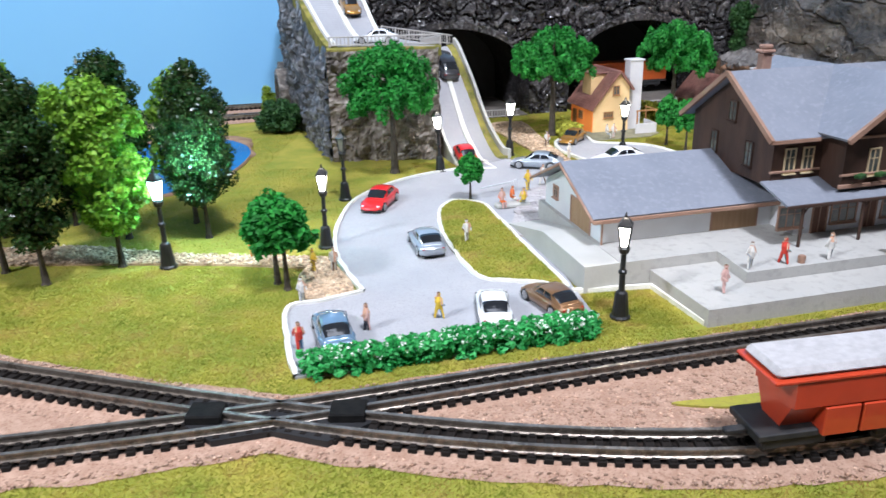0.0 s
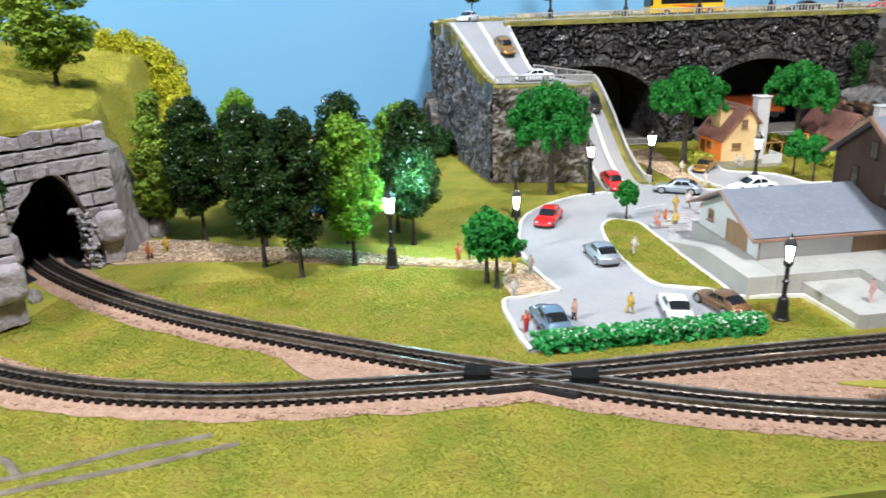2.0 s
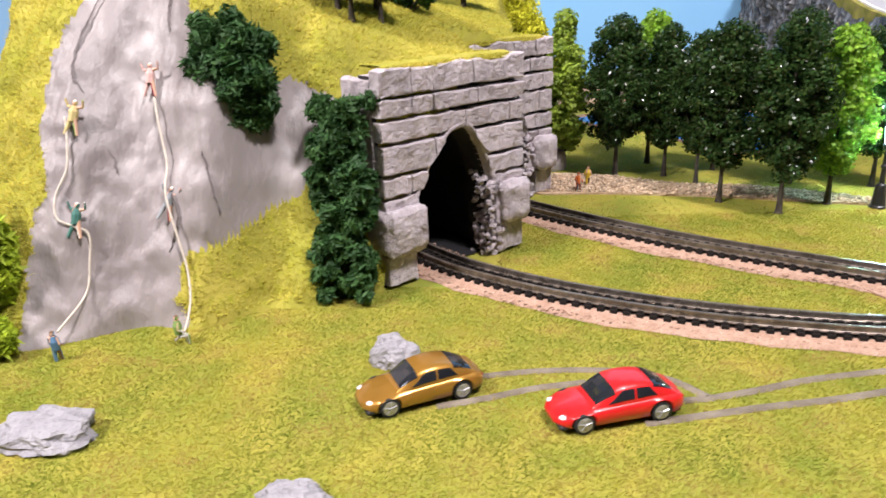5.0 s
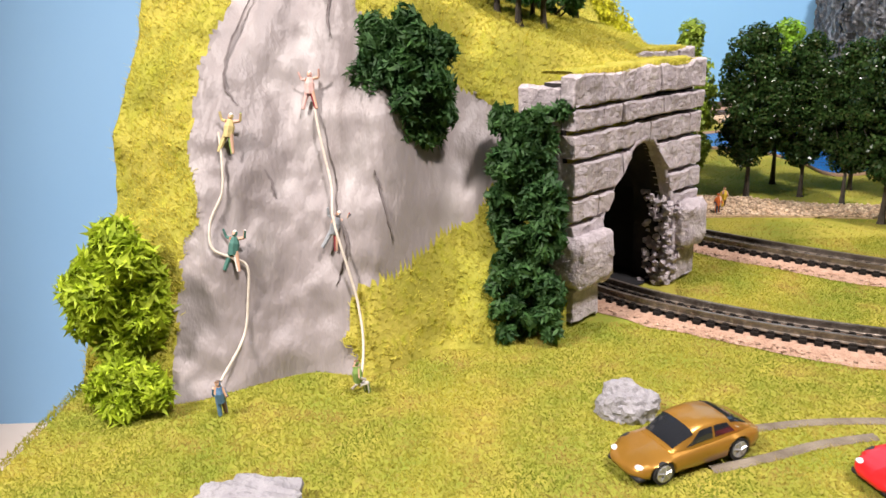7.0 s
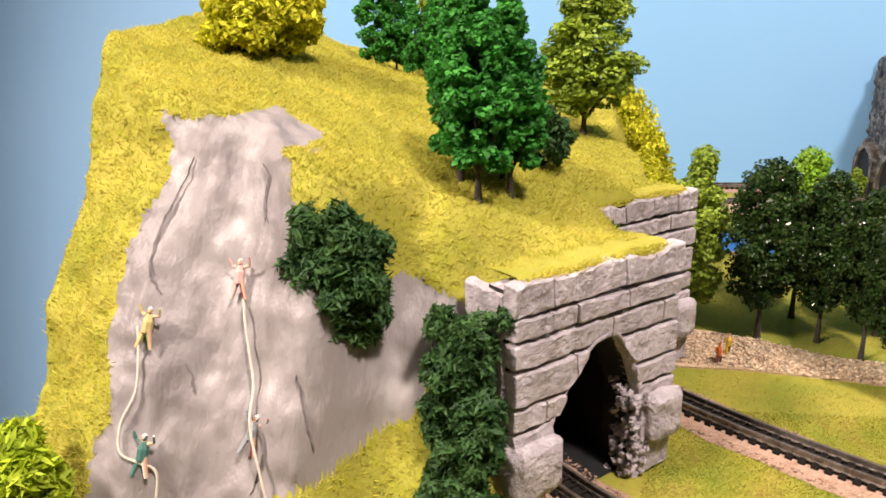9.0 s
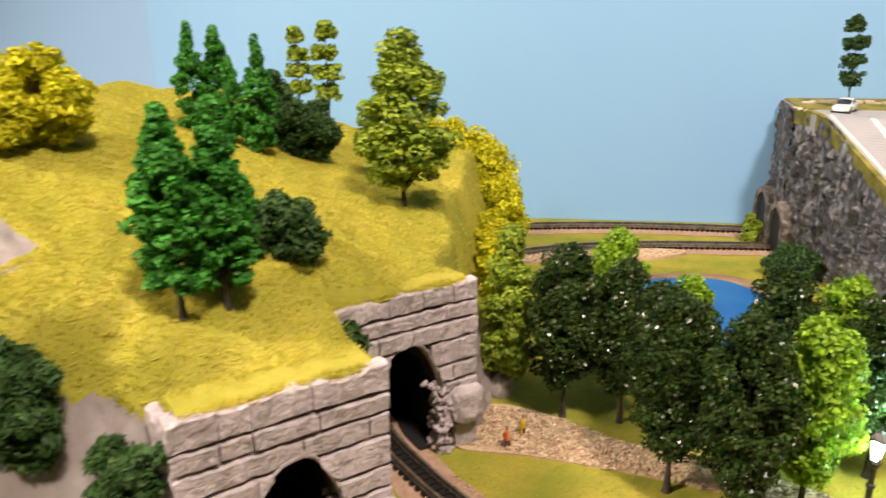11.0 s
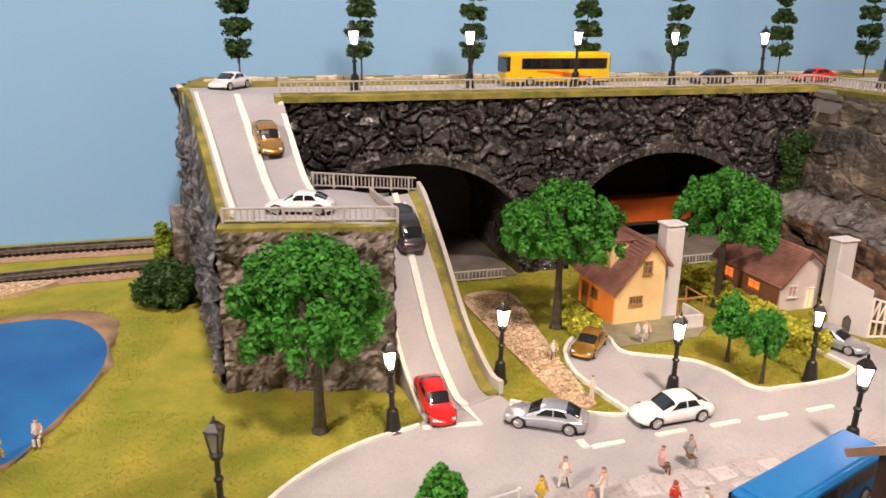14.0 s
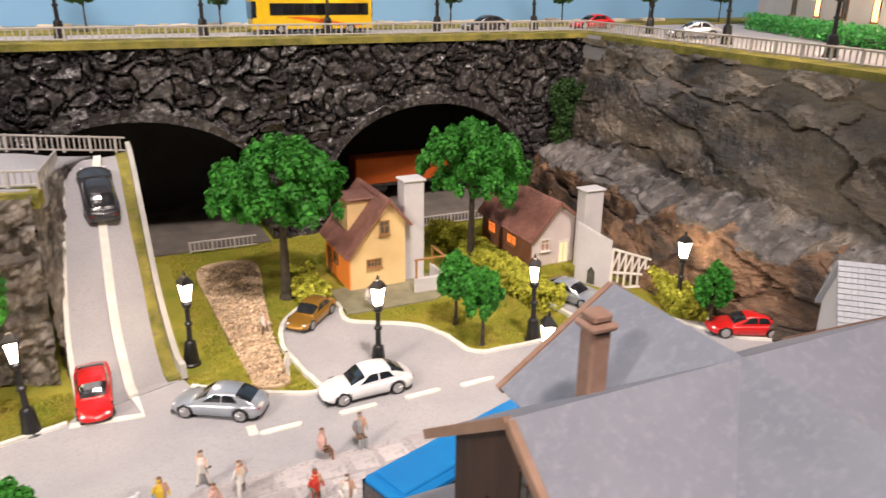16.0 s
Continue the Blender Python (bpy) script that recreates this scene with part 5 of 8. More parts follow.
shrub("dense dark green bush on the hill", L_IVY, cloud((-0.352, 0.480, hill_height(-0.352, 0.480) + 0.020), 0.010, 0.009, 0.020, 36, 0.005, 7), 7500, 0.0013, 2.2, 6, name="dark_bush")
shrub("open twiggy dark green bush on the hill", L_IVY, cloud((-0.258, 0.346, 0.114), 0.021, 0.013, 0.014, 52, 0.0048, 8), 7000, 0.0014, 2.8, 7, name="dark_bush")
shrub("spiky dark green bush clinging to the cliff", L_IVY, cloud((-0.2825, 0.237, 0.087), 0.0165, 0.008, 0.020, 120, 0.0048, 9), 26000, 0.0011, 3.6, 8, name="cliff_bush")
shrub("dense dark ivy beside the tunnel portal", L_IVY, [(-0.243 + random.uniform(-0.010, 0.010), 0.2335 + random.uniform(-0.006, 0.006) + 0.12 * z, z, 0.0036) for z in np.linspace(0.003, 0.075, 170)], 26000, 0.0011, 3.2, 9, name="ivy")
shrub("bright lime bush at the foot of the cliff", L_SPRING, cloud((-0.3535, 0.174, 0.029), 0.012, 0.008, 0.024, 46, 0.006, 10), 20000, 0.0014, 4.0, 10, name="lime_bush")
shrub("bright lime bush at the foot of the cliff", L_SPRING, cloud((-0.345, 0.162, 0.006), 0.010, 0.006, 0.006, 20, 0.004, 11), 6000, 0.0014, 4.0, 11, name="lime_bush")
shrub("dense dark green bush at the rock tower's foot", L_IVY, cloud((-0.048, 0.704, 0.0135), 0.0225, 0.014, 0.0115, 58, 0.0055, 12), 13000, 0.0013, 2.2, 12, name="dark_bush")
shrub("small yellow-green bush by the far tunnel mouth", L_MOSS, cloud((-0.080, 0.795, 0.012), 0.007, 0.007, 0.011, 20, 0.005, 13), 3600, 0.0015, 2.0, 13, name="yellow_bush")
shrub("dark green creeper in the viaduct corner", L_IVY, [(*lay(0.330 + random.uniform(-0.014, 0.010), 0.372 + random.uniform(-0.005, 0.004), z), 0.0052) for z in np.linspace(0.046, 0.088, 60)], 9000, 0.0013, 2.2, 14, name="creeper")
shrub("small dark creeper between the two portals", L_IVY, cloud((-0.221, 0.336, 0.066), 0.006, 0.006, 0.016, 24, 0.004, 15), 2000, 0.0022, 2.2, 15, name="ivy")


def hedge(a, b, w, h, count, seed, label, material, size=0.0014):
    a, b = Vector(a), Vector(b)
    rnd = random.Random(seed)
    n = int((b - a).length / 0.0004)
    spots = []
    for k in range(n):
        p = a + (b - a) * (k / n)
        for z in (0.17, 0.38, 0.60, 0.82):
            spots.append((p.x + rnd.uniform(-w, w) * 0.5, p.y + rnd.uniform(-w, w) * 0.5, p.z + h * z + rnd.uniform(-0.0003, 0.0005), h * 0.20))
    shrub(label, material, spots, count, size, 1.8, seed, name="hedge", group="hedges")


hedge((0.061, 0.3015, 0), (0.1575, 0.3305, 0), 0.0090, 0.0078, 42000, 1, "clipped green hedge with white blossom along the car park", L_HEDGE, 0.0011)
YHEDGE = leaf("yellow_hedge_leaf_mat", (0.42, 0.44, 0.05), (0.58, 0.57, 0.09), gloss=0.8)
hedge(lay(0.2185, 0.345, 0), lay(0.2225, 0.226, 0), 0.015, 0.0115, 26000, 2, "yellow-green garden hedge between the two houses", YHEDGE)
hedge(lay(0.1165, 0.270, 0), lay(0.1165, 0.305, 0), 0.012, 0.011, 7000, 3, "yellow-green garden hedge beside the yellow house", YHEDGE)
hedge(lay(0.2925, 0.222, 0), lay(0.279, 0.190, 0), 0.015, 0.0135, 10000, 4, "yellow-green hedge at the foot of the cliff", YHEDGE)
hedge(lay(0.402, 0.175, DECK), lay(0.515, 0.40, DECK), 0.010, 0.013, 5000, 5, "green hedge in front of the lit house", L_HEDGE)


def blossoms():
    rng = np.random.default_rng(4)
    k = rng.random(260)
    p = np.array([0.061, 0.3005, 0.0]) + k[:, None] * np.array([0.097, 0.0295, 0.0]) + np.stack([rng.uniform(-0.004, 0.004, 260), rng.uniform(-0.005, 0.004, 260), rng.uniform(0.005, 0.0088, 260)], 1)
    v, f = leaves(p, np.full(260, 0.0008), 900, 0.0008, 1.2, 1, 6)
    tagged(leaf_ob("blossom", v, f, mat("blossom_mat", (0.75, 0.80, 0.72), (0.6, 0.7, 0.6), 200, 0.7), None), "tiny white blossoms over the car park hedge", "blossom", kind="stuff")


blossoms()


# ---- grass fibres ----
def in_poly(x, y, poly):
    inside = np.zeros(len(x), bool)
    for (x0, y0), (x1, y1) in zip(poly, poly[1:] + poly[:1]):
        hit = ((y0 > y) != (y1 > y)) & (x < (x1 - x0) * (y - y0) / (y1 - y0 + 1e-12) + x0)
        inside ^= hit
    return inside


def near_line(x, y, pts, w):
    line = [(p.x, p.y) for p in smooth_line(pts, 4)]
    out = np.zeros(len(x), bool)
    for (a, b), (c, d) in zip(line, line[1:]):
        ux, uy = c - a, d - b
        t = np.clip(((x - a) * ux + (y - b) * uy) / (ux * ux + uy * uy), 0, 1)
        out |= (x - a - t * ux) ** 2 + (y - b - t * uy) ** 2 < w * w
    return out


def fibres(name, x, y, z, size, height, material, label, seed, lean=1.3):
    """Short flock fibres standing on the ground."""
    rng = np.random.default_rng(seed)
    n = len(x)
    a = rng.uniform(0, 2 * np.pi, n)
    s = size * (0.6 + 0.8 * rng.random(n))
    h = height * (0.5 + rng.random(n))
    dx, dy = np.cos(a) * s / 2, np.sin(a) * s / 2
    lx, ly = rng.normal(size=n) * lean * h, rng.normal(size=n) * lean * h
    v = np.stack([np.stack([x - dx, y - dy, z - 0.0003], 1), np.stack([x + dx, y + dy, z - 0.0003], 1), np.stack([x + lx, y + ly, z + h], 1)], 1).reshape(-1, 3)
    return tagged(leaf_ob(name, v, np.arange(3 * n).reshape(-1, 3), material, None), label, "grass", kind="stuff")


def meadow():
    rng = np.random.default_rng(11)
    n = 1900000
    u, v = rng.uniform(-0.563, 0.20, n), rng.uniform(-0.144, 0.40, n)
    keep = rng.random(n) < np.where(v < 0.08, 1.0, 0.20)
    u, v = u[keep], v[keep]
    c, s = math.cos(radians(16)), math.sin(radians(16))
    x, y = 0.156 + u * c - v * s, 0.365 + u * s + v * c
    bad = in_poly(x, y, road_outline) | in_poly(x, y, [tuple(p[:2]) for p in POND])
    for pts in (TRACK_A, TRACK_B):
        bad |= near_line(x, y, pts, 0.0102) | near_line(x, y, pts, 0.0132) & (rng.random(len(x)) < 0.72)
    bad |= (u > 0.03) & (v > -0.043) | (x < -0.195) & (y > 0.250 + 0.15 * (x + 0.231)) | (x < -0.232) & (y > np.interp(x, (-0.372, -0.338, -0.300, -0.287, -0.264, -0.232), (0.172, 0.166, 0.195, 0.195, 0.219, 0.241)) + 0.004)
    bad |= in_poly(x, y, [(0.075, 0.276), (0.12, 0.288), (0.20, 0.311), (0.42, 0.37), (0.42, 0.335), (0.228, 0.266), (0.12, 0.262)])
    bad |= in_poly(x, y, [(-0.02, 0.262), (0.05, 0.274), (0.02, 0.281), (-0.03, 0.290), (-0.055, 0.289)])
    bad |= in_poly(x, y, [(-0.200, 0.392), (-0.198, 0.433), (-0.125, 0.425), (0.046, 0.408), (0.048, 0.395), (-0.05, 0.402), (-0.163, 0.397)])
    for pts in RUTS:
        bad |= near_line(x, y, pts, 0.0013) & (rng.random(len(x)) < 0.93)
    bad |= (x > -0.03) & (x < 0.11) & (y > 0.58)
    x, y = x[~bad], y[~bad]
    fibres("meadow_grass", x, y, np.zeros(len(x)), 0.00050, 0.0006, TURF, "short yellow-green flock grass on the board", 3, 1.1)
    # the village lawns behind the road
    n = 800000
    x, y = rng.uniform(-0.06, 0.46, n), rng.uniform(0.30, 0.80, n)
    u, v = (x - 0.156) * c + (y - 0.365) * s, -(x - 0.156) * s + (y - 0.365) * c
    lawn = (v > 0.19) & (v < 0.381) & (u > -0.02) & (u < 0.295) & ~in_poly(x, y, road_outline) & ~in_poly(x + rng.normal(0, 0.0013, n), y + rng.normal(0, 0.0013, n), WALK)
    lawn &= ~((u > 0.128) & (u < 0.188) & (v > 0.258) & (v < 0.33)) & ~in_poly(x, y, [(0.0, 0.59), (0.09, 0.59), (0.15, 0.60), (0.11, 0.73), (-0.07, 0.80)])
    lawn |= in_poly(x, y, [(0.156, 0.366), (0.189, 0.3705), (0.2005, 0.3365), (0.161, 0.335)])
    isle = in_poly(x, y, [(p.x, p.y) for p in smooth_line(ISLAND, 6, True)])
    strip_ = in_poly(x, y, [(0.175, 0.281), (0.20, 0.286), (0.24, 0.296), (0.29, 0.313), (0.33, 0.330), (0.34, 0.322), (0.28, 0.300), (0.235, 0.286), (0.20, 0.279)])
    on = lawn | isle | strip_
    fibres("lawn_grass", x[on], y[on], np.where(isle | strip_, 0.0018, 0.0)[on], 0.0006, 0.0006, TURF, "short yellow-green flock grass on the village lawns", 9, 1.1)
    n = 230000
    yy = 0.17 + (0.62 - 0.17) * rng.random(n) ** 1.3
    f = rng.random(n)
    xs, ys, zs = [], [], []
    for y0, t in zip(yy, f):
        a, b = hill_left(y0), hill_right(y0)
        x0 = a + (b - a) * t
        z0 = hill_height(x0, y0)
        if z0 > 0.003 and not on_rock(x0, y0, z0):
            n0 = fbm(x0, y0, z0, 22) * ss(0.30, 0.26, y0) * ss(0.0, 0.006, z0) * ss(-0.25, -0.265, x0)
            xs.append(x0)
            ys.append(y0 - 0.004 * n0)
            zs.append(z0 + 0.0015 * n0)
    for (ax, ay), (bx, by), h in PORTALS:
        d = Vector((bx - ax, by - ay, 0)).normalized()
        for _ in range(5200):
            t = rng.uniform(0.06, 0.93)
            q = rng.uniform(-0.0024, 0.016) + 0.0012 * fbm(t * 8, ax, 0, 1)
            xs.append(ax + (bx - ax) * t - d.y * q)
            ys.append(ay + (by - ay) * t + d.x * q)
            zs.append(h - 0.0006 + 0.0004 * rng.random() - (0.0008 if q < -0.0018 else 0))
    fibres("hill_grass", np.array(xs), np.array(ys), np.array(zs), 0.00055, 0.0009, mat("hill_turf_mat", (0.50, 0.47, 0.075), (0.70, 0.61, 0.12), 40, 0.9, spec=0.1, island=0.14, thin=0.5), "short golden-green flock grass on the hill", 5)


meadow()


# ---- loose stones on the paths and the ballast ----
def pebbles(name, x, y, z, size, material, label, seed):
    """Small angular stones lying on the ground."""
    rng = np.random.default_rng(seed)
    n = len(x)
    base = np.array([(1, 0, 0), (0, 1, 0), (-1, 0, 0), (0, -1, 0), (0, 0, 0.75), (0, 0, -0.5)])
    tri = np.array([(0, 1, 4), (1, 2, 4), (2, 3, 4), (3, 0, 4), (1, 0, 5), (2, 1, 5), (3, 2, 5), (0, 3, 5)])
    s = size * (0.5 + rng.random(n) ** 2 * 1.2)
    v = base[None] * (0.7 + 0.6 * rng.random((n, 6, 1)))
    a = rng.uniform(0, 2 * np.pi, n)
    c, q = np.cos(a)[:, None], np.sin(a)[:, None]
    v = np.stack([v[..., 0] * c - v[..., 1] * q, v[..., 0] * q + v[..., 1] * c, v[..., 2] * 0.8], 2) * s[:, None, None]
    v += np.stack([x, y, z], 1)[:, None, :]
    f = (tri[None] + 6 * np.arange(n)[:, None, None]).reshape(-1, 3)
    return tagged(leaf_ob(name, v.reshape(-1, 3), f, material, None), label, "gravel", kind="stuff")


def strew():
    rng = np.random.default_rng(21)
    areas = (WALK,
             [(-0.200, 0.392), (-0.198, 0.433), (-0.165, 0.436), (-0.125, 0.425), (-0.08, 0.427), (-0.03, 0.415), (0.02, 0.410), (0.046, 0.408), (0.048, 0.395), (0.0, 0.400), (-0.05, 0.402), (-0.11, 0.402), (-0.163, 0.397)],
             [(0.043, 0.402), (0.051, 0.399), (0.065, 0.369), (0.054, 0.361), (0.044, 0.362), (0.038, 0.385)],
             [(-0.27, 0.668), (-0.22, 0.703), (-0.165, 0.732), (-0.13, 0.738), (-0.15, 0.712), (-0.20, 0.690), (-0.245, 0.662)])
    px, py, pz = [], [], []
    for k, poly in enumerate(areas):
        xs, ys = [p[0] for p in poly], [p[1] for p in poly]
        n = int((max(xs) - min(xs)) * (max(ys) - min(ys)) * 700000)
        x, y = rng.uniform(min(xs), max(xs), n), rng.uniform(min(ys), max(ys), n)
        ok = in_poly(x, y, poly)
        px.append(x[ok])
        py.append(y[ok])
        pz.append(np.full(ok.sum(), 0.003 if k == 3 else 0.0013))
    pebbles("path_gravel", np.concatenate(px), np.concatenate(py), np.concatenate(pz), 0.0010,
            mat("pebble_mat", (0.42, 0.29, 0.18), (0.66, 0.52, 0.37), 300, 0.9, 0.2, 900, c3=(0.26, 0.17, 0.10), fine=2, island=0.4), "loose light brown gravel stones on the footpaths", 7)
    n = 90000
    x, y = rng.uniform(-0.24, 0.42, n), rng.uniform(0.235, 0.40, n)
    near = near_line(x, y, TRACK_A, 0.0142) | near_line(x, y, TRACK_B, 0.0142) | in_poly(x, y, [(0.075, 0.276), (0.12, 0.288), (0.20, 0.311), (0.42, 0.37), (0.42, 0.335), (0.228, 0.266), (0.12, 0.262)])
    core = near_line(x, y, TRACK_A, 0.0082) | near_line(x, y, TRACK_B, 0.0082) | (x < -0.19) & (y > 0.30)
    ok = near & ~core & (rng.random(n) < 0.6)
    pebbles("ballast_grains", x[ok], y[ok], np.full(ok.sum(), 0.0009), 0.00055, mat("ballast_grain_mat", (0.30, 0.18, 0.12), (0.50, 0.34, 0.25), 300, 0.95, 0.2, 900, island=0.4), "fine reddish ballast grains beside the tracks", 8)


strew()

# ---- street lamps ----
def street_lamp(glow, label):
    t = thing("street_lamp", label, "street lamp", "street lamps")
    bm = bmesh.new()
    turned(bm, ((0.0036, 0), (0.0036, 0.0008), (0.0030, 0.0014), (0.0026, 0.0050), (0.0022, 0.0090), (0.0020, 0.0098), (0.0013, 0.0104)), 12)
    part("base", bm, IRON, t)
    bm = bmesh.new()
    turned(bm, ((0.0011, 0.0100), (0.0010, 0.0165), (0.0015, 0.0170), (0.0015, 0.0178), (0.0009, 0.0184), (0.0009, 0.0240), (0.0016, 0.0245), (0.0021, 0.0262), (0.0012, 0.0272)), 10)
    part("post", bm, IRON, t)
    bm = bmesh.new()
    turned(bm, ((0.0016, 0.0270), (0.0028, 0.0342)), 4)
    part("lantern_glass", bm, glow, t, "four-sided lantern glass")
    bm = bmesh.new()
    turned(bm, ((0.0034, 0.0340), (0.0033, 0.0346), (0.0014, 0.0368), (0.0006, 0.0372), (0.0006, 0.0380), (0.0002, 0.0390)), 4)
    part("cap", bm, IRON, t)
    for k in range(4):
        bm = bmesh.new()
        a = math.pi / 2 * k
        cyl(bm, (0.00165 * math.cos(a), 0.00165 * math.sin(a), 0.0268), (0.0029 * math.cos(a), 0.0029 * math.sin(a), 0.0343), 0.00036, seg=5)
        part("lantern_bar", bm, IRON, t)
    return t


def lamps():
    lit = street_lamp(LITE, "black iron street lamp with a glowing warm lantern")
    spots = [(0.171, 0.343, 0), (0.043, 0.4235, 0), (0.0935, 0.5635, 0), (0.141, 0.609, 0), (0.2185, 0.5945, 0), (0.290, 0.611, 0), (0.2755, 0.549, 0.001), (0.369, 0.631, 0)]
    spots += [tuple(lay(0.0185 + 0.0762 * k, 0.4165, DECK)) for k in range(5)] + [tuple(lay(0.393, 0.375, DECK)), tuple(lay(0.376, 0.285, DECK)), tuple(lay(0.365, 0.205, DECK))]
    for k, p in enumerate(spots):
        copy_thing(lit, Matrix.Translation(p) @ Matrix.Rotation(0.5 + 0.3 * k, 4, "Z") @ Matrix.Rotation(radians(2.5 * math.sin(2.3 * k)), 4, "X") @ Matrix.Diagonal((1.1, 1.1, 1.085, 1)))
    drop(lit)
    for p, power in (((0.171, 0.343), 0.012), ((0.043, 0.4235), 0.010), ((0.0935, 0.5635), 0.010), ((0.141, 0.609), 0.022), ((0.2185, 0.5945), 0.022), ((0.290, 0.611), 0.022), ((0.369, 0.631), 0.0025)):
        data = bpy.data.lights.new("lantern_light", "POINT")
        data.energy, data.color, data.shadow_soft_size = power, (1.0, 0.80, 0.52), 0.003
        new("lantern_light", data).location = (p[0], p[1], 0.0450)
    for u, v, power in ((0.365, 0.205, 0.20), (0.376, 0.285, 0.09)):
        data = bpy.data.lights.new("lantern_light", "POINT")
        data.energy, data.color, data.shadow_soft_size = power, (1.0, 0.74, 0.46), 0.003
        new("lantern_light", data).location = lay(u, v, DECK + 0.0450)
    cool = street_lamp(LITEG, "black iron street lamp with a glaring cool green-white lantern")
    cool.matrix_world = pose(-0.0262, 0.3990, 0, 0, 0, 20) @ Matrix.Diagonal((1.15, 1.15, 1.22, 1))
    data = bpy.data.lights.new("lantern_light", "POINT")
    data.energy, data.color, data.shadow_soft_size = 0.15, (0.52, 1.0, 0.98), 0.003
    new("lantern_light", data).location = (-0.0125, 0.4165, 0.048)
    dark = street_lamp(OFFG, "black iron street lamp with an unlit lantern")
    dark.matrix_world = pose(0.0395, 0.5035, 0, 0, 0, 35) @ Matrix.Diagonal((1.1, 1.1, 1.085, 1))


lamps()


# ---- vehicles ----
GLASS = mat("car_glass_mat", (0.012, 0.014, 0.018), (0.02, 0.022, 0.026), 100, 0.08, spec=0.6, coat=0.5)
TYRE = mat("tyre_mat", (0.015, 0.015, 0.016), (0.025, 0.025, 0.025), 300, 0.7)
RIM = mat("rim_mat", (0.50, 0.50, 0.51), (0.34, 0.34, 0.35), 600, 0.3, metal=0.6)
HEADL = mat("headlight_mat", (0.75, 0.76, 0.78), (0.6, 0.6, 0.62), 500, 0.15)
TAILL = mat("taillight_mat", (0.45, 0.015, 0.015), (0.3, 0.01, 0.01), 500, 0.2)


def loft(bm, sections):
    rings = [[bm.verts.new(p) for p in s] for s in sections]
    k = len(rings[0])
    for a, b in zip(rings, rings[1:]):
        for j in range(k - 1):
            bm.faces.new((a[j], a[j + 1], b[j + 1], b[j]))
    bm.faces.new(rings[0])
    bm.faces.new(rings[-1][::-1])
    bmesh.ops.recalc_face_normals(bm, faces=bm.faces)


def mirrored(half):
    return [(x, y, z) for x, y, z in half] + [(x, -y, z) for x, y, z in half[::-1]]


def along(x, pts):
    """A value between (x, value) pairs."""
    for (a, p), (b, q) in zip(pts, pts[1:]):
        if x <= b:
            return p + (q - p) * max(0.0, (x - a) / (b - a))
    return pts[-1][1]


BELT = ((-0.0200, 0.0060), (-0.0190, 0.0070), (-0.0170, 0.0076), (-0.0120, 0.0079), (0.0, 0.0075), (0.0070, 0.0071), (0.0110, 0.0067), (0.0150, 0.0060), (0.0180, 0.0052), (0.0195, 0.0043), (0.0200, 0.0036))
WAIST = ((-0.0200, 0.66), (-0.0192, 0.85), (-0.0170, 0.95), (-0.0120, 0.99), (0.0, 0.98), (0.0110, 0.985), (0.0150, 0.94), (0.0180, 0.82), (0.0195, 0.64), (0.0200, 0.48))
CABIN_H = ((-0.0178, 0.0), (-0.0150, 0.0016), (-0.0115, 0.0034), (-0.0080, 0.0045), (-0.0045, 0.0050), (-0.0005, 0.0050), (0.0020, 0.0045), (0.0045, 0.0033), (0.0070, 0.0016), (0.0092, 0.0))
CABIN_W = ((-0.0178, 0.0056), (-0.0120, 0.0065), (-0.0040, 0.0068), (0.0030, 0.0067), (0.0092, 0.0058))
CABIN_Q = ((0.0, 1.05, -0.12), (0.18, 1.02, 0.16), (0.42, 0.95, 0.52), (0.62, 0.86, 0.83), (0.80, 0.62, 0.975), (1.0, 0.0, 1.02))   # round the cabin: share, width, height


def cabin_at(x, q):
    """A place on the cabin's shell: x along the car, q from the belt line (0) to the middle of the roof (1)."""
    hw, h, zb = along(x, CABIN_W), along(x, CABIN_H), along(x, BELT)
    w = along(q, [(a, b) for a, b, c in CABIN_Q])
    z = along(q, [(a, c) for a, b, c in CABIN_Q])
    return Vector((x, hw * w, zb - 0.0001 + max(h, 0.0006) * z))


def glass_patch(parent, name, place, nu=5, nv=6, lift=0.00016):
    """A curved pane that follows the cabin's shell; place(a, b) for a, b from 0 to 1."""
    bm = bmesh.new()
    top, low = {}, {}
    for i in range(nu + 1):
        for k in range(nv + 1):
            a, b = i / nu, k / nv
            p = place(a, b)
            n = (place(min(1, a + 0.05), b) - place(max(0, a - 0.05), b)).cross(place(a, min(1, b + 0.05)) - place(a, max(0, b - 0.05))).normalized()
            if n.dot(p - Vector((p.x * 0.8 - 0.001, 0, 0.006))) < 0:
                n = -n
            top[i, k], low[i, k] = bm.verts.new(p + n * lift), p - n * 0.0003
    for i in range(nu):
        for k in range(nv):
            bm.faces.new((top[i, k], top[i + 1, k], top[i + 1, k + 1], top[i, k + 1]))
    rim = [(i, 0) for i in range(nu)] + [(nu, k) for k in range(nv)] + [(i, nv) for i in range(nu, 0, -1)] + [(0, k) for k in range(nv, 0, -1)]
    lv = [bm.verts.new(low[r]) for r in rim]
    for n in range(len(rim)):
        m = (n + 1) % len(rim)
        bm.faces.new((top[rim[n]], top[rim[m]], lv[m], lv[n]))
    bmesh.ops.recalc_face_normals(bm, faces=bm.faces)
    return part(name, bm, GLASS, parent, smooth=False)


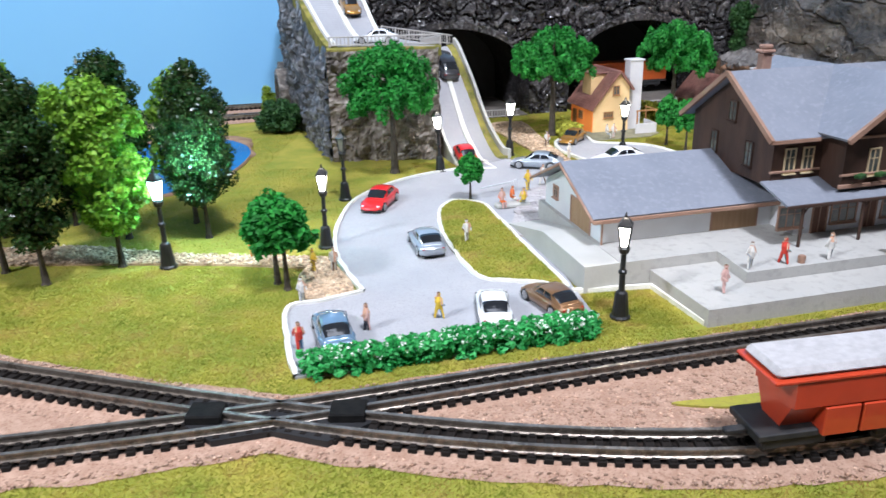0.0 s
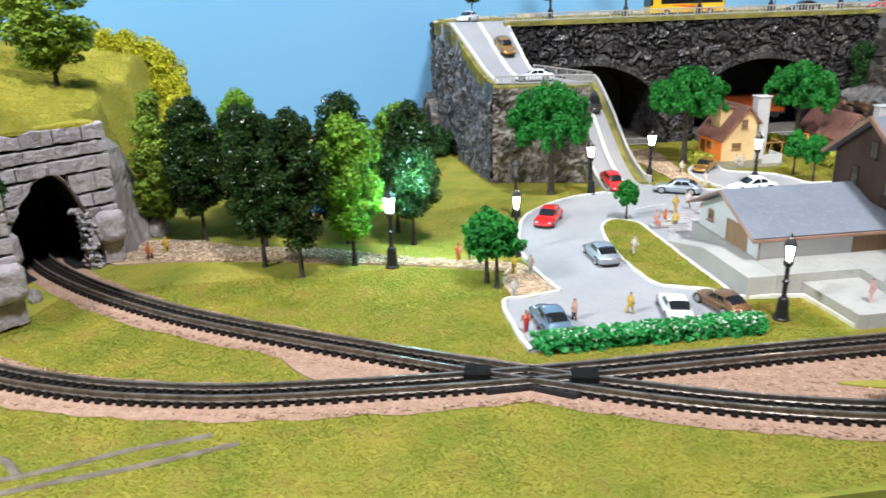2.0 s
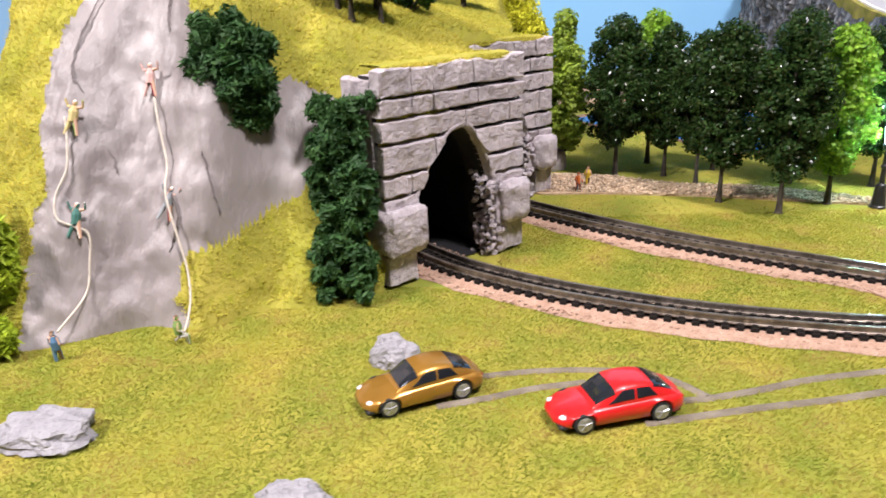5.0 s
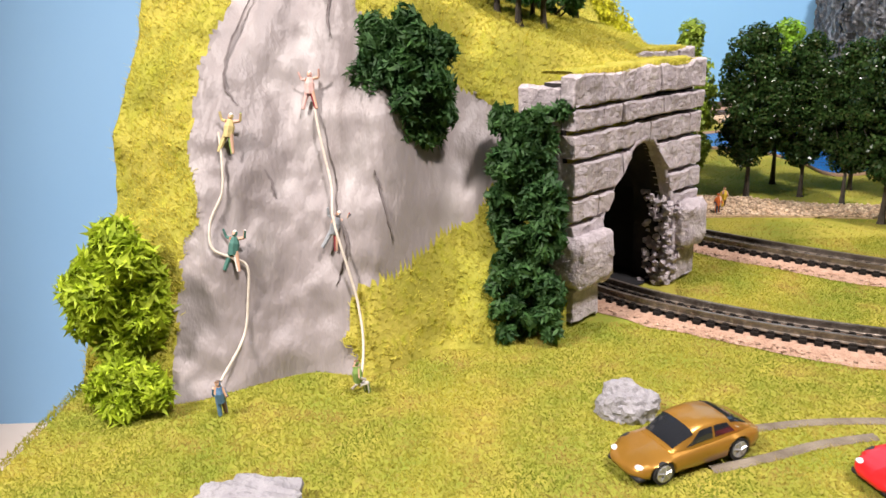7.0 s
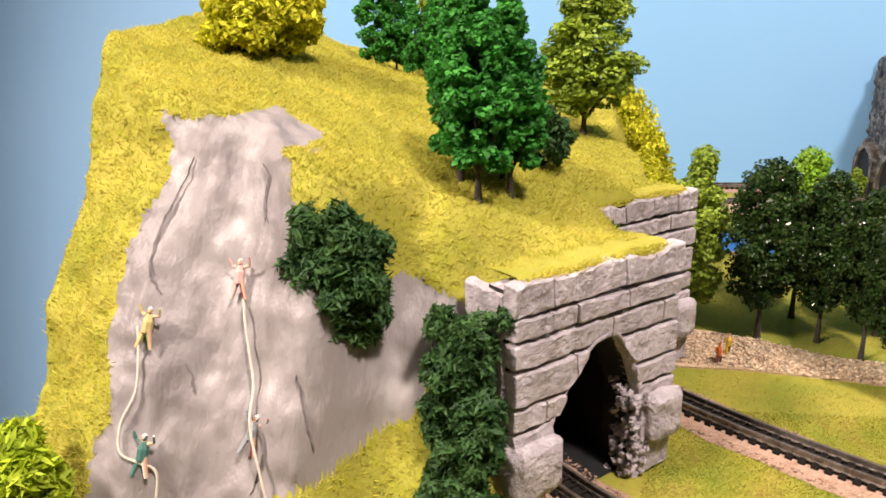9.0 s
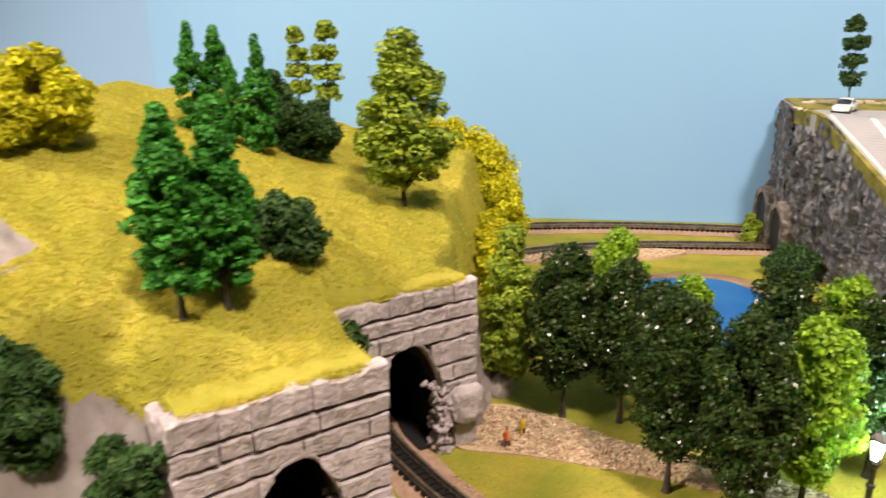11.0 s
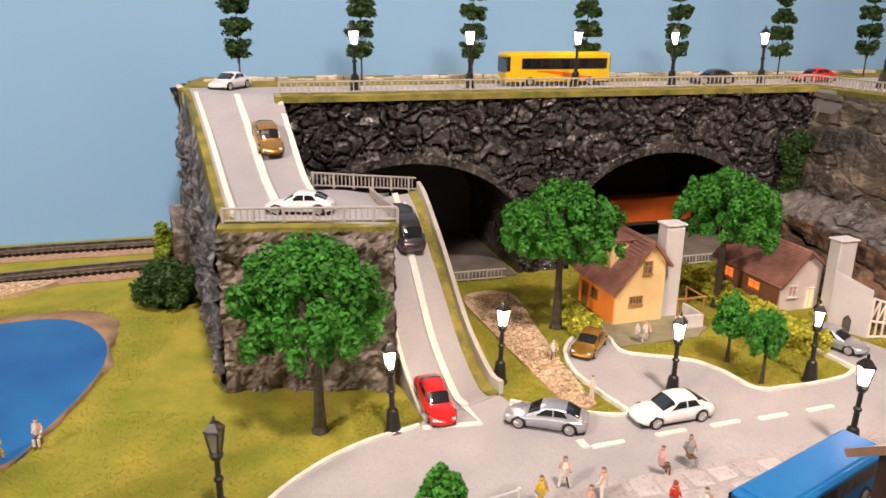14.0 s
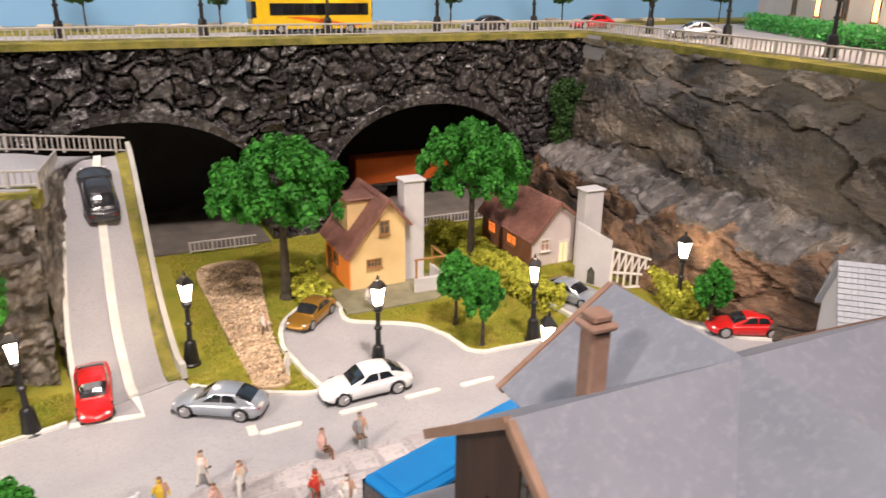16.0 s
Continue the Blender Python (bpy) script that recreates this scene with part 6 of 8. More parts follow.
def car(colour, label, m, size=1.0):
    """A model car, nose towards +x."""
    t = thing("car", label, "car", "model cars", m @ Matrix.Diagonal((size, size, size, 1)))
    W, axles, arch = 0.0080, (-0.0118, 0.0122), 0.0037
    xs = sorted({round(-0.0200 + 0.0400 * k / 40, 5) for k in range(41)} | {round(a + arch * f, 5) for a in axles for f in (-1.0, -0.97, -0.85, -0.5, 0.5, 0.85, 0.97, 1.0)})
    bm = bmesh.new()
    rings = []
    for x in xs:
        w, zs = along(x, WAIST), along(x, BELT)
        zb = 0.0016 + 0.0010 * ss(0.016, 0.020, abs(x))
        cut = max([0.0] + [0.0031 + math.sqrt(max(0.0, arch * arch - (x - a) ** 2)) for a in axles if abs(x - a) < arch])
        sill = max(zb + 0.0006, min(cut, zs * 0.86))
        mid_z = max(zs * 0.60, sill + 0.0002)
        rings.append(mirrored([(x, 0.0, zb), (x, W * w * 0.78, zb), (x, W * w * 0.975, sill), (x, W * w * 1.01, mid_z), (x, W * w * 0.995, max(zs * 0.80, mid_z + 0.0001)), (x, W * w * 0.93, zs * 0.945), (x, W * w * 0.70, zs), (x, 0, zs + 0.0004)]))
    loft(bm, rings)
    part("body", bm, colour, t, smooth=True)
    bm = bmesh.new()
    loft(bm, [mirrored([tuple(cabin_at(x, q)) for q in (0, 0.1, 0.18, 0.3, 0.42, 0.52, 0.62, 0.72, 0.80, 0.9, 1.0)]) for x in [-0.0178 + 0.0270 * k / 30 for k in range(31)]])
    part("roof", bm, colour, t, smooth=True)
    for sd in (-1, 1):
        def side(x, q):
            p = cabin_at(x, q)
            return Vector((p.x, p.y * sd, p.z))
        glass_patch(t, "side_window", lambda a, b: side((-0.0034 + (0.0080 - 0.0042 * b) * a), 0.20 + 0.37 * b))
        glass_patch(t, "side_window", lambda a, b: side((-0.0106 + 0.0022 * b) + (0.0065 - 0.0022 * b) * a, 0.20 + 0.37 * b))

    def across(x, v):
        p = cabin_at(x, 1.0 - 0.47 * abs(v))
        return Vector((p.x, p.y if v > 0 else -p.y, p.z))
    glass_patch(t, "windscreen", lambda a, b: across(0.0024 + 0.0056 * a, 1.9 * b - 0.95), 4, 10)
    glass_patch(t, "rear_window", lambda a, b: across(-0.0158 + 0.0062 * a, 1.8 * b - 0.90), 4, 10)
    bm = bmesh.new()
    box(bm, -0.0190, 0.0192, -0.0066, 0.0066, 0.0012, 0.0030, 0.0006)
    box(bm, -0.0160, 0.0150, -0.0060, 0.0060, 0.0028, 0.0046)
    part("underbody", bm, TYRE, t, "black underbody")
    for x in axles:
        for sd in (-1, 1):
            bm = bmesh.new()
            cyl(bm, (x, sd * 0.0058, 0.0031), (x, sd * 0.0079, 0.0031), 0.0031, seg=18)
            w = part("wheel", bm, TYRE, t, "black tyre")
            bm = bmesh.new()
            cyl(bm, (x, sd * 0.0074, 0.0031), (x, sd * 0.00805, 0.0031), 0.0024, 0.0023, seg=14)
            for k in range(5):
                a = 2 * math.pi * k / 5 + 0.3
                cyl(bm, (x, sd * 0.00815, 0.0031), (x + 0.0020 * math.cos(a), sd * 0.00815, 0.0031 + 0.0020 * math.sin(a)), 0.00032, 0.00024, 5)
            part("rim", bm, RIM, w, "silver spoked rim")
    for sd in (-1, 1):
        bm = bmesh.new()
        ball(bm, (0.0176, sd * 0.0050, 0.0049), 0.0013, 0.0013, 0.0005, 2)
        part("headlight", bm, HEADL, t)
        bm = bmesh.new()
        ball(bm, (-0.0193, sd * 0.0050, 0.0060), 0.0005, 0.0014, 0.0006, 1)
        part("taillight", bm, TAILL, t)
    return t


RED = paint("red_paint", (0.62, 0.015, 0.015))
GOLD = paint("gold_paint", (0.42, 0.21, 0.035), 0.28, 0.7, 0.5)
SILVER = paint("silver_paint", (0.42, 0.46, 0.52), 0.28, 0.6, 0.5)
WHITEP = paint("white_paint", (0.78, 0.79, 0.80))
BLUEG = paint("blue_grey_paint", (0.20, 0.30, 0.42), 0.25, 0.7, 0.4)
BROWN = paint("brown_paint", (0.24, 0.13, 0.06), 0.3, 0.6, 0.4)
DARKP = paint("dark_grey_paint", (0.035, 0.035, 0.04))
CARS = (  # paint, label, place, heading, pitch, size
    (RED, "shiny red model car parked on the meadow", -0.1370, 0.1785, 0.0004, 211, 0, 0.94),
    (GOLD, "golden brown model car parked on the meadow", -0.1925, 0.1740, 0.0004, 220, 0, 0.93),
    (RED, "shiny red model car at the kerb of the bend", 0.0620, 0.4880, 0.001, 257, 0, 0.86),
    (SILVER, "silver model car driving on the village road", 0.0925, 0.4190, 0.001, 106, 0, 0.84),
    (BLUEG, "blue-grey model car parked beside the hedge", 0.0640, 0.3260, 0.001, 108, 0, 0.82),
    (WHITEP, "white model car parked beside the hedge", 0.1228, 0.3445, 0.001, 93, 0, 0.80),
    (BROWN, "brown model car parked beside the hedge", 0.1455, 0.3520, 0.001, 118, 0, 0.78),
    (RED, "red model car at the foot of the ramp", 0.1105, 0.5800, 0.0035, 286, 10, 0.80),
    (SILVER, "silver-blue model saloon on the upper village road", 0.1575, 0.5690, 0.001, 164, 0, 0.88),
    (WHITEP, "white model saloon on the upper village road", 0.2120, 0.5750, 0.001, 197, 0, 0.92),
    (GOLD, "golden model car in the yellow house's drive", 0.1905, 0.6440, 0.001, 242, 0, 0.80),
    (SILVER, "silver model car in the grey house's drive", 0.3210, 0.6500, 0.001, 308, 0, 0.85),
    (RED, "bright red model car parked below the cliff", 0.3890, 0.6030, 0.001, 168, 0, 0.88),
    (GOLD, "golden model car driving down the upper ramp", 0.0190, 0.6935, 0.0990, 292, 19, 0.82),
    (WHITEP, "white model car on the ramp landing", 0.0480, 0.6240, 0.0786, 178, 0, 0.80),
    (DARKP, "dark grey model car on the lower ramp", 0.0930, 0.6800, 0.0540, 110, -27, 0.95),
    (WHITEP, "white model car at the corner of the upper street", -0.0235, 0.7830, DECK, 254, 0, 0.88))
for colour, label, x, y, z, yaw, pitch, size in CARS:
    car(colour, label, pose(x, y, z, 0, 0, yaw) @ Matrix.Rotation(radians(pitch), 4, "Y"), size)
for colour, label, u, v, yaw in ((DARKP, "dark grey model car on the upper street", 0.292, 0.432, 180), (RED, "red model car on the upper street", 0.385, 0.432, 178),
                                 (SILVER, "silver model car on the upper street", 0.392, 0.330, 150)):
    car(colour, label, LAYOUT @ pose(u, v, DECK, 0, 0, yaw), 0.88)


def bus(colour, label, m, L=0.080, H=0.0225, W=0.0175, stripe=None):
    t = thing("bus", label, "bus", "model buses", m)
    bm = bmesh.new()
    box(bm, -L / 2, L / 2, -W / 2, W / 2, 0.0022, H, 0.0012)
    part("body", bm, colour, t)
    bm = bmesh.new()
    box(bm, -L / 2 + 0.003, L / 2 - 0.003, -W / 2 + 0.002, W / 2 - 0.002, H - 0.0002, H + 0.0008, 0.0004)
    part("roof", bm, colour, t)
    n = 9
    x0, x1 = -L / 2 + 0.0115, L / 2 - 0.0035
    for s in (-1, 1):
        bm = bmesh.new()
        box(bm, x0 - 0.0004, x1 + 0.0004, s * W / 2 - 0.0002, s * W / 2 + 0.00012, H * 0.52, H * 0.85)
        part("window_band", bm, IRON, t, "black window surround")
        for k in range(n):
            x, w = x0 + (x1 - x0) * k / n, (x1 - x0) / n
            bm = bmesh.new()
            box(bm, x + 0.0003, x + w - 0.0003, s * W / 2 - 0.0002, s * W / 2 + 0.0003, H * 0.545, H * 0.83, 0.0001)
            part("window", bm, GLASS, t)
            bm = bmesh.new()
            box(bm, x + 0.0009, x + w - 0.0009, s * W / 2, s * W / 2 + 0.0004, H * 0.735, H * 0.755)
            part("vent_bar", bm, RIM, t, "pale window vent bar")
        # the folding door behind the front axle's corner
        for x in (-L / 2 + 0.0045, -L / 2 + 0.0078):
            bm = bmesh.new()
            box(bm, x - 0.0013, x + 0.0013, s * W / 2 - 0.0002, s * W / 2 + 0.00025, H * 0.22, H * 0.84, 0.0001)
            part("door_leaf", bm, GLASS if stripe is None else colour, t)
            bm = bmesh.new()
            box(bm, x - 0.0009, x + 0.0009, s * W / 2, s * W / 2 + 0.0004, H * 0.40, H * 0.80, 0.0001)
            part("door_pane", bm, GLASS, t)
        # wrap of the windscreen round the front corner
        bm = bmesh.new()
        box(bm, -L / 2 - 0.0001, -L / 2 + 0.0026, s * W / 2 - 0.0002, s * W / 2 + 0.00022, H * 0.46, H * 0.90, 0.0001)
        part("quarter_light", bm, GLASS, t)
        if stripe:
            bm = bmesh.new()
            xs = [-L * 0.22 + L * 0.62 * k / 14 for k in range(15)]
            mid = [H * (0.46 - 0.24 * ss(0, 1, k / 14)) for k in range(15)]
            wide = [0.0002 + 0.0011 * math.sin(math.pi * k / 14) for k in range(15)]
            y = s * (W / 2 + 0.0002)
            for k in range(14):
                face(bm, ((xs[k], y, mid[k] - wide[k]), (xs[k + 1], y, mid[k + 1] - wide[k + 1]), (xs[k + 1], y, mid[k + 1] + wide[k + 1]), (xs[k], y, mid[k] + wide[k])))
            part("stripe", bm, stripe, t, "orange sweeping side stripe")
        bm = bmesh.new()
        box(bm, -L / 2 + 0.001, L / 2 - 0.001, s * W / 2 - 0.0003, s * W / 2 + 0.0002, 0.0020, 0.0030, 0.0001)
        part("sill", bm, IRON, t, "dark lower sill")
    for x in (-L / 2, L / 2):
        bm = bmesh.new()
        box(bm, x - 0.0003, x + 0.0003, -W * 0.44, W * 0.44, H * 0.42, H * 0.88, 0.0001)
        part("windscreen", bm, GLASS, t)
    for x in (-L * 0.28, L * 0.30):
        for s in (-1, 1):
            bm = bmesh.new()
            cyl(bm, (x, s * (W / 2 - 0.002), 0.0032), (x, s * (W / 2 + 0.0004), 0.0032), 0.0033, seg=14)
            w = part("wheel", bm, TYRE, t, "black tyre")
            bm = bmesh.new()
            cyl(bm, (x, s * (W / 2), 0.0032), (x, s * (W / 2 + 0.0007), 0.0032), 0.0019, seg=10)
            part("rim", bm, RIM, w)
    for s in (-1, 1):
        bm = bmesh.new()
        ball(bm, (-L / 2, s * W * 0.36, 0.0055), 0.0005, 0.0013, 0.0009, 1)
        part("headlight", bm, HEADL, t)
    return t


bus(paint("yellow_paint", (0.78, 0.50, 0.02)), "bright yellow model coach on the upper street", LAYOUT @ pose(0.168, 0.444, DECK), stripe=paint("orange_paint", (0.75, 0.14, 0.02)))
bus(mat("blue_roof_mat", (0.0, 0.17, 0.46), (0.0, 0.20, 0.50), 40, 0.45, spec=0.12), "blue-roofed model bus beside the paved square", LAYOUT @ pose(0.1215, 0.1175, 0.0018, 0, 0, 18), L=0.069, H=0.0170)


# ---- figures ----
SKIN = mat("figure_skin_mat", (0.62, 0.38, 0.27), (0.5, 0.3, 0.2), 400, 0.6)
CLOTH = {k: mat(k + "_cloth_mat", c, tuple(0.8 * q for q in c), 600, 0.7, 0.3, 1500) for k, c in (
    ("white", (0.72, 0.70, 0.66)), ("red", (0.60, 0.05, 0.03)), ("yellow", (0.70, 0.48, 0.04)), ("orange", (0.70, 0.16, 0.03)), ("green", (0.20, 0.32, 0.08)), ("blue", (0.10, 0.22, 0.38)),
    ("grey", (0.30, 0.32, 0.34)), ("brown", (0.16, 0.09, 0.05)), ("dark", (0.04, 0.045, 0.06)), ("teal", (0.05, 0.16, 0.13)), ("pink", (0.62, 0.40, 0.36)), ("sand", (0.58, 0.47, 0.20)), ("maroon", (0.25, 0.03, 0.04)))}


def figurine(top, legs, m, label, pose_kind="stand", h=0.0112, hair="brown"):
    """A painted plastic figurine: one plain mesh."""
    bm = bmesh.new()
    k = h / 0.0112

    def limb(p, q, r1, r2, mi):
        n = len(bm.faces)
        cyl(bm, [c * k for c in p], [c * k for c in q], r1 * k, r2 * k, 7)
        bm.faces.ensure_lookup_table()
        for f in bm.faces[n:]:
            f.material_index = mi
    spread = {"stand": 0.0007, "walk": 0.0016, "climb": 0.0018, "sit": 0.0008}[pose_kind]
    for s in (-1, 1):
        if pose_kind == "sit":
            limb((s * 0.0007, 0, 0.0036), (s * 0.0009, -0.0026, 0.0034), 0.0007, 0.0006, 1)
            limb((s * 0.0009, -0.0026, 0.0034), (s * 0.0009, -0.0028, 0.0002), 0.0006, 0.0005, 1)
        else:
            limb((s * 0.0006, 0, 0.0054), (s * spread, s * 0.0006, 0.0002), 0.0008, 0.0005, 1)
        if pose_kind == "climb":
            limb((s * 0.0012, 0, 0.0088), (s * 0.0028, -0.0004, 0.0092), 0.0005, 0.0004, 2)
            limb((s * 0.0028, -0.0004, 0.0092), (s * 0.0033, 0.0006, 0.0112), 0.0004, 0.0003, 2)
        else:
            limb((s * 0.0012, 0, 0.0088), (s * 0.0019, -0.0006 * s, 0.0064), 0.0005, 0.0004, 0)
            limb((s * 0.0019, -0.0006 * s, 0.0064), (s * 0.0017, -0.0014, 0.0052), 0.0004, 0.0003, 2)
    limb((0, 0, 0.0044), (0, 0, 0.0074), 0.0013, 0.0015, 0)
    limb((0, 0, 0.0074), (0, 0, 0.0093), 0.0015, 0.0008, 0)
    n = len(bm.faces)
    ball(bm, (0, 0, 0.0102 * k), 0.00085 * k, 0.00095 * k, 0.0011 * k, 1)
    bm.faces.ensure_lookup_table()
    for f in bm.faces[n:]:
        f.material_index = 2 if f.calc_center_median().z < 0.0104 * k else 3
    ob = mesh_ob("figurine", bm, [CLOTH[top], CLOTH[legs], SKIN, CLOTH[hair]])
    ob.matrix_world = m
    return tagged(ob, label, "figurine", "painted figurines")


FIGS = [  # top, legs, x, y, z, turn, kind
    ("orange", "dark", -0.1755, 0.399, 0.001, 40, "walk"), ("yellow", "brown", -0.172, 0.412, 0.001, 200, "stand"), ("orange", "green", 0.011, 0.4085, 0.001, 20, "stand"), ("grey", "dark", 0.018, 0.413, 0.001, 120, "walk"),
    ("yellow", "brown", 0.044, 0.389, 0.0015, 90, "stand"), ("white", "brown", 0.053, 0.390, 0.0015, 10, "stand"), ("white", "grey", 0.0455, 0.3575, 0.001, 60, "walk"), ("red", "blue", 0.0535, 0.317, 0.001, 200, "stand"),
    ("pink", "dark", 0.0755, 0.332, 0.001, 300, "stand"), ("yellow", "blue", 0.1020, 0.3415, 0.001, 150, "walk"), ("white", "brown", 0.112, 0.4255, 0.002, 30, "stand"),
    ("white", "brown", 0.170, 0.6315, 0.0012, 10, "walk"), ("white", "white", 0.1815, 0.592, 0.0012, 80, "stand"), ("white", "brown", -0.046, 0.551, 0.0022, 10, "sit"), ("yellow", "brown", -0.0575, 0.5415, 0.002, 60, "sit"),
    ("white", "pink", 0.2235, 0.656, 0.0012, 0, "stand"), ("white", "grey", 0.218, 0.654, 0.0012, 80, "sit")]
for k, (top, legs, x, y, z, turn, kind) in enumerate(FIGS):
    figurine(top, legs, pose(x, y, z, 0, 0, turn), f"small painted figurine in {top} top and {legs} trousers", kind, 0.0112)
for k, (top, legs, u, v, turn, kind) in enumerate((("yellow", "blue", 0.0325, 0.1440, 20, "stand"), ("white", "brown", 0.0455, 0.1525, 140, "walk"), ("white", "grey", 0.0555, 0.1425, 220, "walk"), ("pink", "maroon", 0.0465, 0.1345, 60, "sit"),
                                                ("pink", "brown", 0.0835, 0.1490, 100, "sit"), ("red", "teal", 0.0755, 0.1290, 30, "walk"), ("white", "white", 0.0835, 0.1225, 0, "stand"), ("grey", "brown", 0.098, 0.153, 0, "sit"))):
    figurine(top, legs, LAYOUT @ pose(u, v, 0.0018, 0, 0, turn), f"small painted figurine in {top} top and {legs} trousers", kind, 0.0130)


# ---- train ----
STEELD = mat("wagon_frame_mat", (0.02, 0.02, 0.022), (0.035, 0.033, 0.032), 300, 0.6)


def wagon(name, label, m, L, build, bogie=0.34):
    t = thing(name, label, "wagon", "goods train", m @ Matrix.Translation((0, 0, 0.0056)))
    bm = bmesh.new()
    box(bm, -L / 2, L / 2, -0.0075, 0.0075, 0.0052, 0.0072, 0.0003)
    part("chassis", bm, STEELD, t)
    for x in (-L * bogie, L * bogie):
        bm = bmesh.new()
        box(bm, x - 0.009, x + 0.009, -0.0068, 0.0068, 0.0022, 0.0052, 0.0004)
        b = part("bogie", bm, STEELD, t)
        for dx in (-0.0062, 0.0062):
            bm = bmesh.new()
            for s in (-1, 1):
                cyl(bm, (x + dx, s * 0.0038, 0.0030), (x + dx, s * 0.0052, 0.0030), 0.0030, seg=14)
            cyl(bm, (x + dx, -0.0052, 0.0030), (x + dx, 0.0052, 0.0030), 0.0006, seg=6)
            part("wheelset", bm, STEELD, b)
    for s in (-1, 1):
        bm = bmesh.new()
        box(bm, s * (L / 2 + 0.002) - 0.0035, s * (L / 2 + 0.002) + 0.0035, -0.0012, 0.0012, 0.0040, 0.0056, 0.0003)
        part("coupling", bm, STEELD, t)
    build(t, L)
    return t


def hopper(t, L):
    bm = bmesh.new()
    prof = ((0.0040, 0.0072), (0.0078, 0.0150), (0.0088, 0.0150), (0.0088, 0.0225))
    loft(bm, [mirrored([(x, y * w, z) for y, z in prof]) for x, w in ((-L * 0.36, 1), (L * 0.36, 1))])
    part("hopper_body", bm, paint("wagon_red", (0.55, 0.06, 0.02)), t, "orange-red hopper body")
    bm = bmesh.new()
    box(bm, -L * 0.48, L * 0.48, -0.0092, 0.0092, 0.0225, 0.0236, 0.0003)
    part("rim", bm, MATS["wagon_red"], t)
    bm = bmesh.new()
    box(bm, -L * 0.46, L * 0.46, -0.0082, 0.0082, 0.0232, 0.0262, 0.0014)
    part("load", bm, mat("load_mat", (0.42, 0.40, 0.40), (0.52, 0.50, 0.50), 300, 0.9, 0.8, 900), t, "grey mineral load")
    for s in (-1, 1):
        bm = bmesh.new()
        box(bm, s * L * 0.10 - 0.005, s * L * 0.10 + 0.005, -0.0091, 0.0091, 0.0060, 0.0145, 0.0003)
        part("discharge_chute", bm, MATS["wagon_red"], t)


def containers(t, L):
    bm = bmesh.new()
    box(bm, -L / 2, L / 2, -0.0080, 0.0080, 0.0072, 0.0084)
    part("deck", bm, paint("wagon_rust", (0.45, 0.07, 0.03)), t)
    grey = mat("tarp_mat", (0.52, 0.56, 0.60), (0.60, 0.63, 0.66), 60, 0.7, 0.2, 500)
    for s in (-1, 1):
        bm = bmesh.new()
        box(bm, s * L * 0.25 - L * 0.24, s * L * 0.25 + L * 0.24, -0.0084, 0.0084, 0.0085, 0.0262, 0.0009)
        c = part("container", bm, grey, t, "pale grey container")
        bm = bmesh.new()
        box(bm, s * L * 0.25 - L * 0.238, s * L * 0.25 + L * 0.238, -0.0082, 0.0082, 0.0258, 0.0268, 0.0005)
        part("roof", bm, paint("container_blue", (0.22, 0.40, 0.58), 0.5, 0.2), c, "dull blue roof")
        for z in (0.0115, 0.0165):
            for q in (-1, 1):
                bm = bmesh.new()
                box(bm, s * L * 0.25 - L * 0.20, s * L * 0.25 + L * 0.17, q * 0.0085 - 0.0002, q * 0.0085 + 0.0002, z, z + 0.0032)
                part("stripe", bm, paint("stripe_blue", (0.06, 0.16, 0.42), 0.5, 0.2), c)


def covered(t, L):
    bm = bmesh.new()
    prof = ((0.0086, 0.0072), (0.0088, 0.0200), (0.0078, 0.0245), (0.0045, 0.0272), (0.0, 0.0278))
    loft(bm, [mirrored([(x, y, z) for y, z in prof]) for x in (-L / 2, -L / 4, 0, L / 4, L / 2)])
    part("cover", bm, mat("wagon_white_mat", (0.62, 0.63, 0.60), (0.52, 0.53, 0.50), 70, 0.6, 0.1, 400), t, "off-white sliding cover", smooth=False)
    for s in (-1, 1):
        bm = bmesh.new()
        box(bm, s * L / 2 - 0.0006, s * L / 2 + 0.0006, -0.005, 0.005, 0.009, 0.022, 0.0002)
        part("end_door", bm, STEELD, t)


def locomotive(t, L):
    loco = mat("loco_grey_mat", (0.42, 0.42, 0.40), (0.55, 0.55, 0.52), 50, 0.45, 0.1, 400)
    bm = bmesh.new()
    rows = ((-L / 2, 0.80, 0.019), (-L / 2 + 0.008, 1, 0.0255), (0, 1, 0.0258), (L / 2 - 0.008, 1, 0.0255), (L / 2, 0.80, 0.019))
    loft(bm, [mirrored([(x, 0.0085 * w, 0.0066), (x, 0.0088 * w, zt * 0.75), (x, 0.0074 * w, zt * 0.95), (x, 0, zt)]) for x, w, zt in rows])
    part("body", bm, loco, t, "light grey painted body")
    bm = bmesh.new()
    box(bm, -L / 2 + 0.012, L / 2 - 0.012, -0.006, 0.006, 0.0250, 0.0272, 0.0005)
    part("roof", bm, STEELD, t, "dark grey roof")
    for s in (-1, 1):
        bm = bmesh.new()
        box(bm, s * (L / 2 - 0.016) - 0.008, s * (L / 2 - 0.016) + 0.008, -0.0055, 0.0055, 0.0266, 0.0280, 0.0005)
        part("pantograph", bm, MATS["red_paint"], t, "red folded pantograph")
        bm = bmesh.new()
        box(bm, s * (L / 2 - 0.0028) - 0.002, s * (L / 2 - 0.0028) + 0.002, -0.0066, 0.0066, 0.0165, 0.0215, 0.0003)
        part("windscreen", bm, GLASS, t)
        bm = bmesh.new()
        box(bm, -L / 2 + 0.006, L / 2 - 0.006, s * 0.0088 - 0.0003, s * 0.0088 + 0.0003, 0.0105, 0.0130)
        part("side_stripe", bm, CLOTH["brown"], t)


